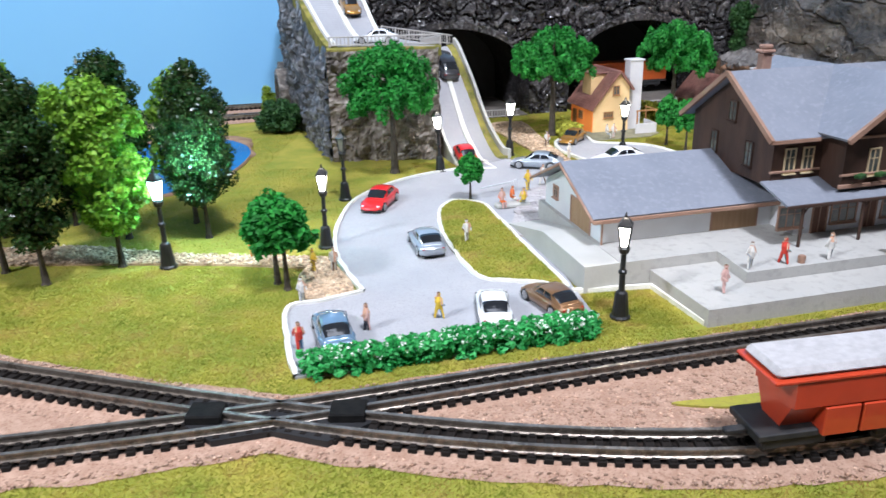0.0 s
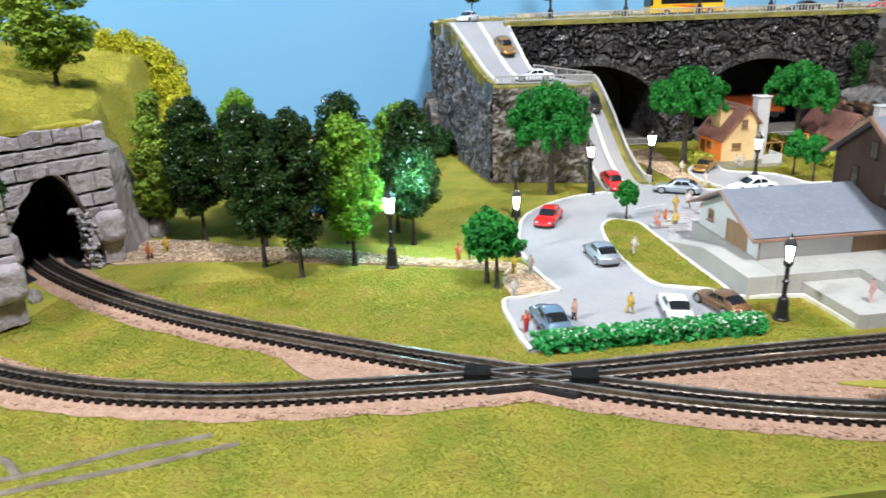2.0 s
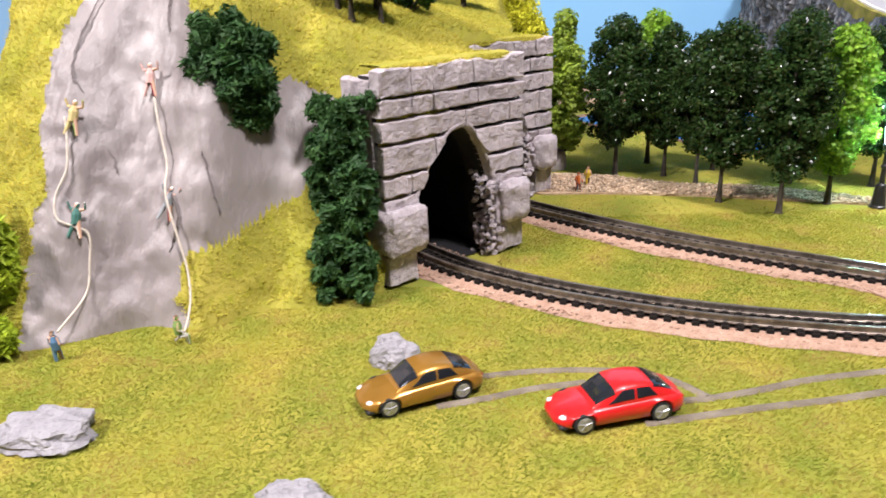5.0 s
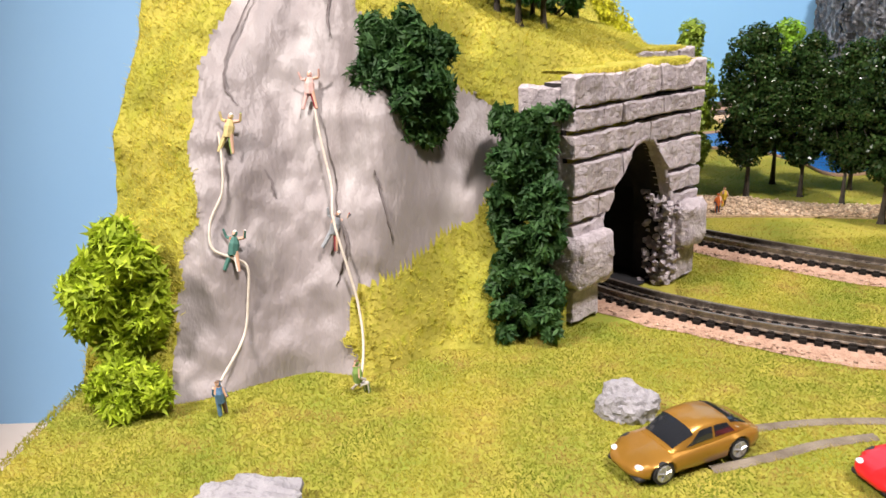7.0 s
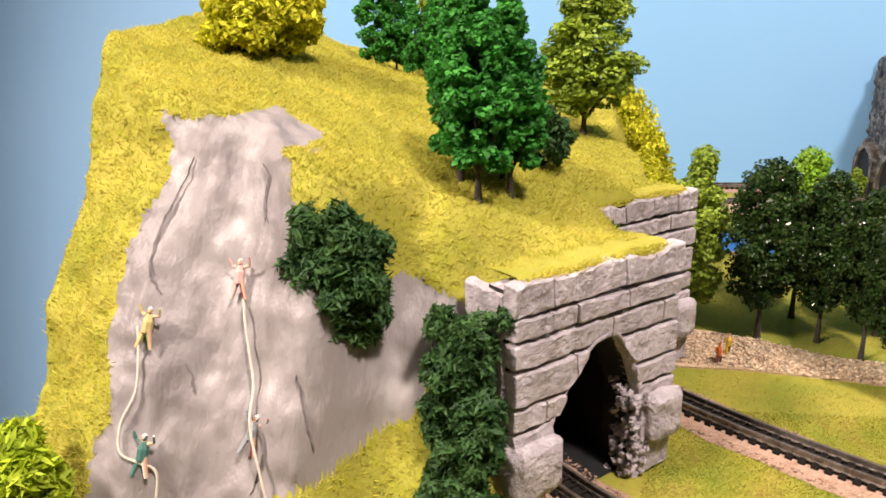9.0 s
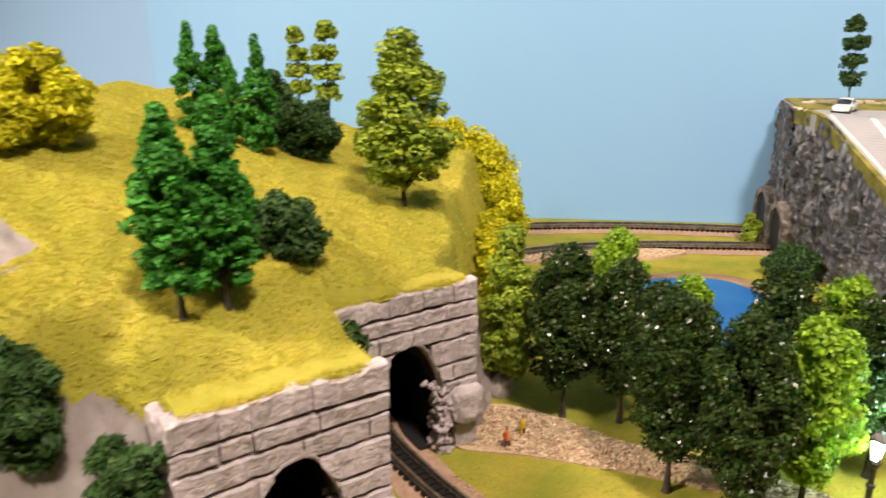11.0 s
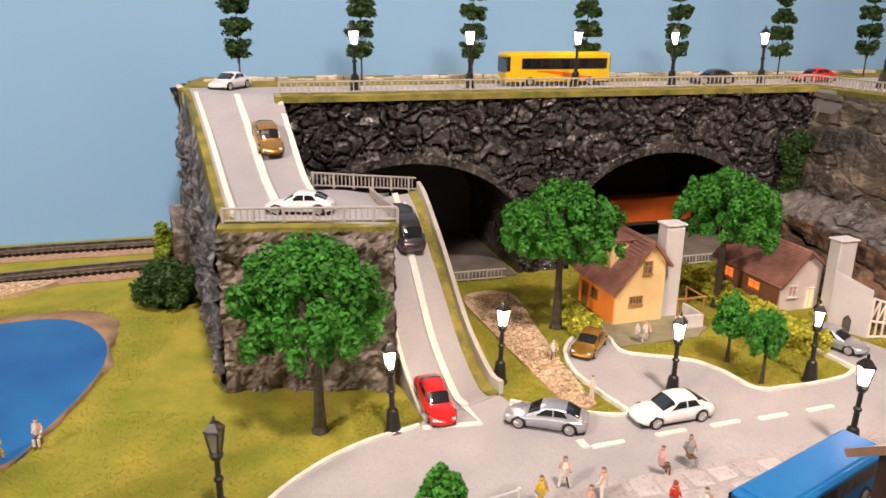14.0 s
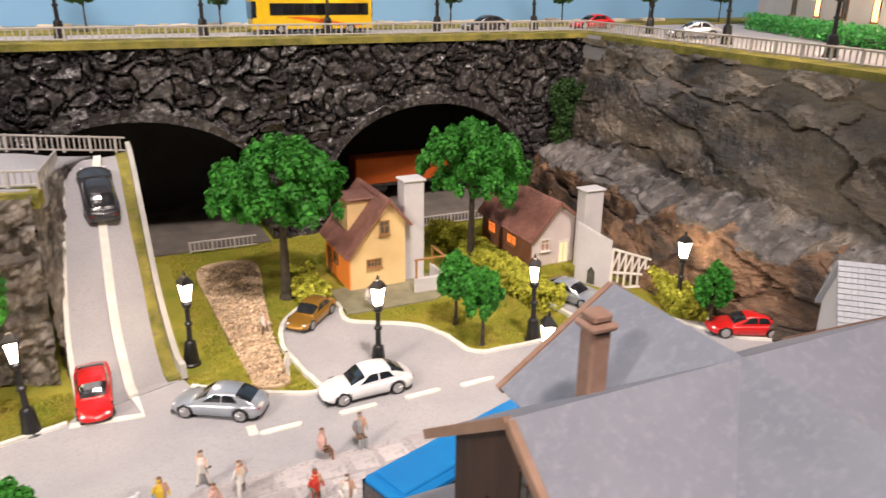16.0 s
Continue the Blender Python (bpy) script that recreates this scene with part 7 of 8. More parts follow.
def on_track(x):
    line = smooth_line(TRACK_B, 10)
    i = min(range(len(line) - 1), key=lambda k: abs(line[k].x - x))
    d = line[min(i + 1, len(line) - 1)] - line[i - 1]
    return pose(line[i].x, line[i].y, -0.0006, 0, 0, math.degrees(math.atan2(d.y, d.x)))


wagon("hopper_wagon", "orange-red hopper wagon with grey load on the track", on_track(0.214), 0.054, hopper, 0.30)
wagon("container_wagon", "flat wagon with pale blue-roofed containers on the track", on_track(0.296), 0.092, containers)
wagon("covered_wagon", "off-white covered wagon on the curved track", on_track(0.395), 0.100, covered)
wagon("locomotive", "light grey electric locomotive with red pantographs on the track", on_track(0.497), 0.100, locomotive, 0.28)


def box_wagon(t, L):
    bm = bmesh.new()
    box(bm, -L / 2, L / 2, -0.008, 0.008, 0.0072, 0.026, 0.0008)
    part("body", bm, paint("wagon_orange", (0.50, 0.10, 0.02)), t, "orange body")


wagon("box_wagon", "orange box wagon standing behind the viaduct arch", LAYOUT @ pose(0.232, 0.425, 0.006), 0.09, box_wagon)

# ---- buildings ----
GREYROOF = mat("grey_roof_mat", (0.19, 0.205, 0.245), (0.225, 0.24, 0.285), 45, 0.55, 0.25, 600, c3=(0.245, 0.26, 0.305), fine=9)
WHITEWALL = mat("white_wall_mat", (0.66, 0.67, 0.69), (0.58, 0.59, 0.61), 50, 0.7, 0.1, 500)
BROWNWOOD = mat("brown_wood_mat", (0.030, 0.015, 0.010), (0.062, 0.031, 0.020), 120, 0.65, 0.3, 900, stretch=(1, 1, 0.25))
TRIMWOOD = mat("trim_wood_mat", (0.26, 0.15, 0.10), (0.34, 0.21, 0.15), 120, 0.6, 0.2, 900)
DOORWOOD = mat("tan_door_mat", (0.27, 0.17, 0.09), (0.33, 0.21, 0.12), 150, 0.7, 0.3, 900, stretch=(4, 4, 0.4))
CONCRETE = mat("platform_mat", (0.375, 0.365, 0.345), (0.43, 0.42, 0.395), 30, 0.85, 0.35, 700, c3=(0.34, 0.33, 0.31), fine=8)
DOCKWALL = mat("dock_wall_mat", (0.40, 0.395, 0.37), (0.46, 0.455, 0.43), 40, 0.85, 0.2, 700)
PANE = mat("pane_mat", (0.05, 0.06, 0.06), (0.12, 0.12, 0.10), 300, 0.1, spec=0.6)
CREAM = mat("cream_frame_mat", (0.62, 0.50, 0.30), (0.55, 0.44, 0.26), 200, 0.6)


def walls(bm, x0, x1, y0, y1, z0, eave, ridge=None, along="x"):
    """Four walls, with gables up to the ridge."""
    box(bm, x0, x1, y0, y1, z0, eave)
    if ridge:
        if along == "x":
            ym = (y0 + y1) / 2
            for x in (x0, x1):
                face(bm, ((x, y0, eave), (x, y1, eave), (x, ym, ridge)))
        else:
            xm = (x0 + x1) / 2
            for y in (y0, y1):
                face(bm, ((x0, y, eave), (x1, y, eave), (xm, y, ridge)))


def roof_slab(a, b, c, d, thick, material, parent, label=""):
    """A pitched roof plane: eave a to b, ridge c to d above b and a."""
    bm = bmesh.new()
    top = [Vector(p) for p in (a, b, c, d)]
    n = (top[1] - top[0]).cross(top[3] - top[0]).normalized()
    if n.z < 0:
        n = -n
    low = [p - n * thick for p in top]
    tv, lv = [bm.verts.new(p) for p in top], [bm.verts.new(p) for p in low]
    bm.faces.new(tv)
    bm.faces.new(lv[::-1])
    for k in range(4):
        bm.faces.new((lv[k], lv[(k + 1) % 4], tv[(k + 1) % 4], tv[k]))
    bmesh.ops.recalc_face_normals(bm, faces=bm.faces)
    return part("roof", bm, material, parent, label)


def opening(name, parent, c, w, h, face_dir, frame, pane, bars=1, sill=True, depth=0.0006, label=""):
    """A window or door: frame, pane and bars on a wall that faces -y, -x or +x."""
    rot = {"-y": 0, "-x": -90, "+x": 90, "+y": 180}[face_dir]
    M = Matrix.Translation(c) @ Matrix.Rotation(radians(rot), 4, "Z")
    bm = bmesh.new()
    f = 0.0007
    rings = []
    for e, y in ((0, 0.0004), (0, -depth), (f, -depth), (f, 0.0004)):
        rings.append([bm.verts.new(q) for q in ((-w / 2 - e, y, -e), (w / 2 + e, y, -e), (w / 2 + e, y, h + e), (-w / 2 - e, y, h + e))])
    for p, q in zip(rings, rings[1:]):
        for k in range(4):
            bm.faces.new((p[k], q[k], q[(k + 1) % 4], p[(k + 1) % 4]))
    bmesh.ops.recalc_face_normals(bm, faces=bm.faces)
    bm.transform(M)
    o = part(name, bm, frame, parent, label)
    spans = [(-w / 2 + w * (k + 1) / (bars + 1) - 0.00025, -w / 2 + w * (k + 1) / (bars + 1) + 0.00025, 0, h) for k in range(bars)]
    if sill and bars:
        spans.append((-w / 2, w / 2, h * 0.62, h * 0.62 + 0.0004))
    for k, (x0, x1, z0, z1) in enumerate(spans):
        bm = bmesh.new()
        box(bm, x0, x1, -depth * (0.7 if x1 - x0 < w / 2 else 0.62), 0.0004, z0, z1)
        bm.transform(M)
        part("glazing_bar", bm, frame, o)
    bm = bmesh.new()
    box(bm, -w / 2, w / 2, -depth * 0.35, 0.0004, 0, h)
    bm.transform(M)
    part("pane" if name == "window" else "leaf", bm, pane, o)
    if sill:
        bm = bmesh.new()
        box(bm, -w / 2 - 0.001, w / 2 + 0.001, -depth - 0.0008, 0.0, -0.0012, -f)
        bm.transform(M)
        part("sill", bm, frame, o)
    return o


# platform and dock
PZ = 0.0118
dock = thing("station_platform", "pale grey concrete station platform with loading dock", "platform", m=LAYOUT, kind="structure")
bm = bmesh.new()
slab(bm, [(0.020, -0.001), (0.0645, -0.001), (0.0622, -0.0250), (0.60, -0.027), (0.60, 0.10), (0.020, 0.093)], -0.002, PZ)
part("upper_platform", bm, CONCRETE, dock)
bm = bmesh.new()
slab(bm, [(0.0348, -0.0425), (0.60, -0.0425), (0.60, -0.0272), (0.0624, -0.0252), (0.0647, -0.0012), (0.0335, -0.0012)], -0.002, 0.0072)
part("lower_platform", bm, CONCRETE, dock)
bm = bmesh.new()
pts = [((0.0042, -0.001), PZ), ((0.0198, -0.001), PZ), ((0.0198, 0.093), 0.0012), ((0.0020, 0.093), 0.0008)]
mid = [((0.0038, 0.045), PZ), ((0.0198, 0.045), PZ)]
v = {}


def pv(p, z):
    return bm.verts.new((*p, z))


ring = [pv(*pts[0]), pv(*pts[1]), pv(*mid[1]), pv(*pts[2]), pv(*pts[3]), pv(*mid[0])]
low = [bm.verts.new((q.co.x, q.co.y, -0.002)) for q in ring]
bm.faces.new((ring[0], ring[1], ring[2], ring[5]))
bm.faces.new((ring[5], ring[2], ring[3], ring[4]))
for k in range(6):
    bm.faces.new((low[k], low[(k + 1) % 6], ring[(k + 1) % 6], ring[k]))
bmesh.ops.recalc_face_normals(bm, faces=bm.faces)
part("dock_ramp", bm, DOCKWALL, dock, "grey concrete ramp")

# goods shed
shed = thing("goods_shed", "white goods shed with grey slate roof and tan sliding doors", "shed", m=LAYOUT)
bm = bmesh.new()
walls(bm, 0.0222, 0.1065, 0.0225, 0.0885, 0.001, 0.0245, 0.0395, "x")
part("wall", bm, WHITEWALL, shed, "white plastered wall")
E0, RZ, RV = 0.0250, 0.0415, 0.0555
roof_slab((0.0158, 0.0175, E0), (0.1085, 0.0175, E0), (0.1085, RV, RZ), (0.0158, RV, RZ), 0.0012, GREYROOF, shed, "weathered grey slate roof")
roof_slab((0.0158, 0.0935, E0), (0.1085, 0.0935, E0), (0.1085, RV, RZ), (0.0158, RV, RZ), 0.0012, GREYROOF, shed, "weathered grey slate roof")
bm = bmesh.new()
box(bm, 0.0155, 0.1088, 0.0168, 0.0178, 0.0226, 0.0243, 0.0002)
part("eaves_gutter", bm, TRIMWOOD, shed, "brown eaves board")
for y0, y1 in ((0.0172, RV), (0.0938, RV)):
    bm = bmesh.new()
    a, b = Vector((0.0156, y0, E0 - 0.0012)), Vector((0.0156, y1, RZ - 0.0012))
    cyl(bm, a, b, 0.0007, seg=6)
    part("barge_board", bm, TRIMWOOD, shed)
opening("door", shed, (0.0875, 0.0225, PZ - 0.0025), 0.0225, 0.0138, "-y", TRIMWOOD, DOORWOOD, 0, False, label="wide tan sliding door")
opening("door", shed, (0.0222, 0.0445, PZ - 0.002), 0.021, 0.0145, "-x", TRIMWOOD, DOORWOOD, 0, False, label="wide tan sliding door")
opening("window", shed, (0.0222, 0.0745, 0.0185), 0.005, 0.0052, "-x", TRIMWOOD, PANE, 1, True)
bm = bmesh.new()
cyl(bm, (0.0215, 0.0205, 0.0015), (0.0215, 0.0205, 0.0225), 0.0005, seg=6)
part("downpipe", bm, TRIMWOOD, shed)

# station
st = thing("station_building", "station building with white ground floor and brown timber upper floor", "station", m=LAYOUT)
bm = bmesh.new()
box(bm, 0.1068, 0.1995, 0.0065, 0.071, 0.001, 0.0345)
part("ground_floor", bm, WHITEWALL, st, "white plastered ground floor")
bm = bmesh.new()
walls(bm, 0.0945, 0.1995, 0.0105, 0.0725, 0.034, 0.0575, 0.0775, "x")
part("upper_floor", bm, BROWNWOOD, st, "dark brown timber boarding")
bm = bmesh.new()
walls(bm, 0.119, 0.172, -0.003, 0.0785, 0.034, 0.0600, 0.0775, "y")
part("cross_wing", bm, BROWNWOOD, st, "dark brown timber boarding")
for u0, u1, v0 in ((0.1175, 0.1735, -0.003), (0.0935, 0.1185, 0.0105), (0.1725, 0.2005, 0.0105)):
    for z0, z1 in ((0.0345, 0.0362), (0.0398, 0.0408), (0.0556, 0.0568)):
        bm = bmesh.new()
        box(bm, u0, u1, v0 - 0.0010, v0 + 0.0002, z0, z1, 0.0002)
        part("beam", bm, TRIMWOOD, st, "tan timber beam")
EV0, EV1, EZ, RVm, RZm = 0.0055, 0.0775, 0.0555, 0.0415, 0.0800
U0, U1, UM = 0.0895, 0.2045, 0.1455
for ev in (EV0, EV1):
    roof_slab((U0, ev, EZ), (U1, ev, EZ), (U1, RVm, RZm), (U0, RVm, RZm), 0.0013, GREYROOF, st, "blue-grey slate roof")
for eu in (UM - 0.0325, UM + 0.0325):
    roof_slab((eu, -0.0105, 0.0572), (eu, 0.0855, 0.0572), (UM, 0.0855, 0.0803), (UM, -0.0105, 0.0803), 0.0013, GREYROOF, st, "blue-grey slate roof")
for ev in (EV0, EV1):
    for uu in (U0, U1):
        bm = bmesh.new()
        a, b = Vector((uu, ev, EZ - 0.0008)), Vector((uu, RVm, RZm - 0.0008))
        d = (b - a).normalized()
        box(bm, -0.0008, 0.0008, 0, (b - a).length, -0.0010, 0.0012, 0, Matrix.Translation(a) @ d.to_track_quat("Y", "Z").to_matrix().to_4x4())
        part("barge_board", bm, TRIMWOOD, st, "tan barge board")
for eu in (UM - 0.0325, UM + 0.0325):
    for vv in (-0.0105, 0.0855):
        bm = bmesh.new()
        a, b = Vector((eu, vv, 0.0564)), Vector((UM, vv, 0.0795))
        d = (b - a).normalized()
        box(bm, -0.0008, 0.0008, 0, (b - a).length, -0.0010, 0.0012, 0, Matrix.Translation(a) @ d.to_track_quat("Y", "Z").to_matrix().to_4x4())
        part("barge_board", bm, TRIMWOOD, st, "tan barge board")
bm = bmesh.new()
box(bm, U0, UM - 0.0325, EV0 - 0.0006, EV0 + 0.0004, EZ - 0.0016, EZ - 0.0002)
part("eaves_gutter", bm, TRIMWOOD, st)
bm = bmesh.new()
box(bm, 0.1170, 0.1220, 0.0550, 0.0600, 0.060, 0.0850, 0.0006)
part("chimney", bm, mat("chimney_brick_mat", (0.26, 0.15, 0.11), (0.34, 0.21, 0.16), 180, 0.85, 0.6, 700), st, "brown brick chimney stack")
bm = bmesh.new()
box(bm, 0.1160, 0.1230, 0.0540, 0.0610, 0.0850, 0.0868, 0.0006)
box(bm, 0.1170, 0.1220, 0.0550, 0.0600, 0.0868, 0.0890, 0.0006)
part("chimney_cap", bm, MATS["chimney_brick_mat"], st)
# veranda roof and posts
roof_slab((0.0900, -0.0085, 0.0312), (0.2600, -0.0085, 0.0312), (0.2600, 0.0108, 0.0368), (0.0900, 0.0108, 0.0368), 0.0010, GREYROOF, st, "grey veranda roof")
bm = bmesh.new()
box(bm, 0.0900, 0.2600, -0.0090, -0.0080, 0.0296, 0.0310, 0.0002)
part("veranda_beam", bm, BROWNWOOD, st)
for u in (0.0990, 0.1290, 0.1590, 0.1890, 0.2190, 0.2490):
    bm = bmesh.new()
    cyl(bm, (u, -0.0070, PZ - 0.0005), (u, -0.0070, 0.0300), 0.0007, seg=8)
    cyl(bm, (u, -0.0070, 0.0262), (u + 0.003, -0.0070, 0.0300), 0.0004, seg=6)
    part("post", bm, BROWNWOOD, st)
for u, w in ((0.1042, 0.0115), (0.1315, 0.0125), (0.158, 0.012)):
    opening("window", st, (u, 0.0065, 0.0160), w, 0.0092, "-y", TRIMWOOD, PANE, 2, True)
for u in (0.1192, 0.1450, 0.172):
    opening("door", st, (u, 0.0065, PZ), 0.0068, 0.0150, "-y", TRIMWOOD, mat("dark_door_mat", (0.10, 0.045, 0.03), (0.14, 0.07, 0.045), 200, 0.6), 1, False, label="dark brown panelled door")
for u in (0.1030, 0.1120):
    opening("window", st, (u, 0.0105, 0.0400), 0.0042, 0.0098, "-y", CREAM, PANE, 1, True)
for u in (0.1335, 0.1455, 0.1575):
    opening("window", st, (u, -0.0030, 0.0400), 0.0045, 0.0105, "-y", CREAM, PANE, 1, True)
for v in (0.0270, 0.0540):
    opening("window", st, (0.0945, v, 0.0400), 0.0045, 0.0100, "-x", BROWNWOOD, PANE, 1, True)
opening("window", st, (0.0945, 0.0415, 0.0580), 0.0050, 0.0080, "-x", BROWNWOOD, PANE, 1, True)
bm = bmesh.new()
box(bm, 0.0938, 0.1190, 0.0094, 0.0110, 0.0345, 0.0362, 0.0002)
part("timber_band", bm, TRIMWOOD, st, "lighter brown timber band")
bm = bmesh.new()
for u in (0.1260, 0.1360, 0.1460, 0.1560):
    ball(bm, (u, -0.0055, 0.0400), 0.0035, 0.0016, 0.0015, 1)
part("flower_boxes", bm, L_OLIVE, st)
bm = bmesh.new()
box(bm, 0.1395, 0.158, -0.0098, -0.0092, 0.0312, 0.0355, 0.0001)
sign = part("name_board", bm, CLOTH["white"], st, "white station name board")
for k in range(5):
    bm = bmesh.new()
    box(bm, 0.1412 + k * 0.0032, 0.1412 + k * 0.0032 + 0.0024, -0.0100, -0.0097, 0.0326, 0.0342)
    part("lettering", bm, BLACK, sign)
# people and luggage on the platform
for top, legs, u, v, z, turn in (("white", "grey", 0.0655, -0.0215, PZ, 20), ("red", "teal", 0.0812, -0.0210, PZ, 100), ("white", "grey", 0.1020, -0.0220, PZ, 200), ("yellow", "dark", 0.1290, -0.0240, PZ, 10), ("pink", "pink", 0.0492, -0.0295, 0.0072, 40)):
    figurine(top, legs, LAYOUT @ pose(u, v, z, 0, 0, turn), f"painted figurine in {top} and {legs} waiting on the platform", "walk", 0.0115)
bm = bmesh.new()
turned(bm, ((0.0013, 0), (0.0015, 0.0012), (0.0015, 0.0024), (0.0013, 0.0032)), 10)
ob = mesh_ob("barrel", bm, TRIMWOOD)
ob.matrix_world = LAYOUT @ pose(0.0885, -0.0225, PZ)
tagged(ob, "small brown wooden barrel on the platform", "barrel")

# barrier pole on the square
bm = bmesh.new()
cyl(bm, (0, 0, 0.0030), (0.0216, 0.0009, 0.0052), 0.0005, seg=8)
cyl(bm, (0.0216, 0.0009, 0), (0.0216, 0.0009, 0.0062), 0.0007, seg=8)
ob = mesh_ob("barrier_pole", bm, WHITEWALL)
ob.matrix_world = LAYOUT @ pose(0.0046, 0.1476, 0.0016)
tagged(ob, "thin white barrier pole on the paved square", "barrier")

# stone bench beside the dock
bm = bmesh.new()
box(bm, -0.010, 0.010, -0.0030, 0.0030, 0.0, 0.0028, 0.0008)
ob = mesh_ob("stone_bench", bm, DOCKWALL)
ob.matrix_world = pose(0.137, 0.482, 0.001, 0, 0, 12)
tagged(ob, "low grey stone bench beside the dock", "bench")
for k, (top, legs) in enumerate((("pink", "orange"), ("orange", "white"), ("yellow", "grey"))):
    figurine(top, legs, pose(0.131 + 0.006 * k, 0.4795 + 0.004 * (k % 2), 0.0018, 0, 0, 30 + 80 * k), f"painted figurine in {top} resting on the stone bench", "sit")

# yellow house
HA = thing("yellow_house", "ochre yellow house with brown tiled roof and tall grey chimney", "house", m=LAYOUT)
OCHRE = mat("ochre_wall_mat", (0.82, 0.60, 0.31), (0.76, 0.54, 0.26), 70, 0.75, 0.2, 600)
TILE = mat("brown_tile_mat", (0.21, 0.092, 0.070), (0.30, 0.145, 0.112), 90, 0.55, 0.3, 700, island=0.12)
GREYWALL = mat("grey_wall_mat", (0.53, 0.52, 0.54), (0.61, 0.60, 0.61), 60, 0.8, 0.2, 600)


def tiled(parent, eave0, eave1, ridge1, ridge0, rows, cols, thick=0.0007):
    """A roof plane of overlapping tiles, joined into one part."""
    a, b, c, d = (Vector(p) for p in (eave0, eave1, ridge1, ridge0))
    n = (b - a).cross(d - a).normalized()
    if n.z < 0:
        n = -n
    bm = bmesh.new()
    for i in range(rows):
        f0, f1 = i / rows, min(1.0, (i + 1.25) / rows)
        for k in range(cols):
            g0, g1 = k / cols, (k + 0.96) / cols
            q = [a.lerp(b, g).lerp(d.lerp(c, g), f) for f, g in ((f0, g0), (f0, g1), (f1, g1), (f1, g0))]
            lift = (n * thick * 1.6, n * thick * 1.6, n * 0.0002, n * 0.0002)
            top = [bm.verts.new(p + o) for p, o in zip(q, lift)]
            low = [bm.verts.new(p - n * 0.0001) for p in q]
            bm.faces.new(top)
            for e in range(4):
                bm.faces.new((low[e], low[(e + 1) % 4], top[(e + 1) % 4], top[e]))
    bmesh.ops.recalc_face_normals(bm, faces=bm.faces)
    o = part("roof_tiles", bm, TILE, parent, "brown tiled roof")
    return tagged(o, kind="stuff")


def pitched(t, x0, x1, y0, y1, eave_l, eave_r, ridge, xr, wall_mat, over=0.003):
    """A house body whose ridge runs along y at xr, with eaves at two heights."""
    bm = bmesh.new()
    sec = [(x0, 0.0), (x1, 0.0), (x1, eave_r), (xr, ridge - 0.0012), (x0, eave_l)]
    r0, r1 = [bm.verts.new((x, y0, z)) for x, z in sec], [bm.verts.new((x, y1, z)) for x, z in sec]
    bm.faces.new(r0)
    bm.faces.new(r1[::-1])
    for k in range(5):
        bm.faces.new((r0[k], r1[k], r1[(k + 1) % 5], r0[(k + 1) % 5]))
    bmesh.ops.recalc_face_normals(bm, faces=bm.faces)
    part("wall", bm, wall_mat, t)
    for xe, e in ((x0, eave_l), (x1, eave_r)):
        k = (ridge - e) / (xr - xe)
        xo = xe + math.copysign(over, xe - xr)
        zo = ridge - k * (xr - xo)
        roof_slab((xo, y0 - over, zo), (xo, y1 + over, zo), (xr, y1 + over, ridge), (xr, y0 - over, ridge), 0.001, TILE, t, "brown roof")
        tiled(t, (xo, y0 - over, zo), (xo, y1 + over, zo), (xr, y1 + over, ridge), (xr, y0 - over, ridge), 17, 30, 0.00042)


pitched(HA, 0.1386, 0.1690, 0.2850, 0.3280, 0.0225, 0.0370, 0.0485, 0.1595, OCHRE)
bm = bmesh.new()
box(bm, 0.1380, 0.1390, 0.2856, 0.3274, 0.0, 0.0215)
part("side_wall", bm, mat("lit_orange_wall_mat", (0.80, 0.26, 0.05), (0.72, 0.21, 0.04), 80, 0.6, emit=(1.0, 0.25, 0.03), strength=0.22), HA, "orange translucent side wall lit from within")
bm = bmesh.new()
box(bm, 0.1700, 0.1815, 0.2880, 0.2975, 0.0, 0.0545, 0.0005)
ch = part("chimney", bm, GREYWALL, HA, "tall grey chimney stack")
bm = bmesh.new()
box(bm, 0.1692, 0.1823, 0.2872, 0.2983, 0.0545, 0.0560, 0.0004)
part("chimney_cap", bm, GREYWALL, ch)
SHUT = mat("shutter_mat", (0.30, 0.14, 0.05), (0.38, 0.19, 0.07), 300, 0.7)
opening("window", HA, (0.1575, 0.2850, 0.0300), 0.0042, 0.0062, "-y", SHUT, PANE, 1, True)
opening("window", HA, (0.1515, 0.2850, 0.0125), 0.0070, 0.0035, "-y", SHUT, PANE, 3, True)
opening("window", HA, (0.1380, 0.3070, 0.0100), 0.0060, 0.0045, "-x", SHUT, PANE, 2, True)
opening("door", HA, (0.1380, 0.3190, 0.0010), 0.0060, 0.0130, "-x", SHUT, SHUT, 0, False)
bm = bmesh.new()
walls(bm, 0.1425, 0.1580, 0.3000, 0.3160, 0.026, 0.0445)
dm = part("dormer", bm, OCHRE, HA, "small ochre dormer")
bm = bmesh.new()
box(bm, 0.1410, 0.1600, 0.2985, 0.3175, 0.0445, 0.0458, 0.0004)
part("dormer_roof", bm, TILE, dm)
bm = bmesh.new()
box(bm, 0.1680, 0.1860, 0.2690, 0.2705, 0.0, 0.0085, 0.0003)
box(bm, 0.1845, 0.1860, 0.2705, 0.2880, 0.0, 0.0085, 0.0003)
part("terrace_wall", bm, GREYWALL, HA, "low grey terrace wall")
for u, v in ((0.1690, 0.2697), (0.1852, 0.2697), (0.1852, 0.2860)):
    bm = bmesh.new()
    cyl(bm, (u, v, 0.008), (u, v, 0.0185), 0.0006, seg=6)
    part("pergola_post", bm, SHUT, HA)
bm = bmesh.new()
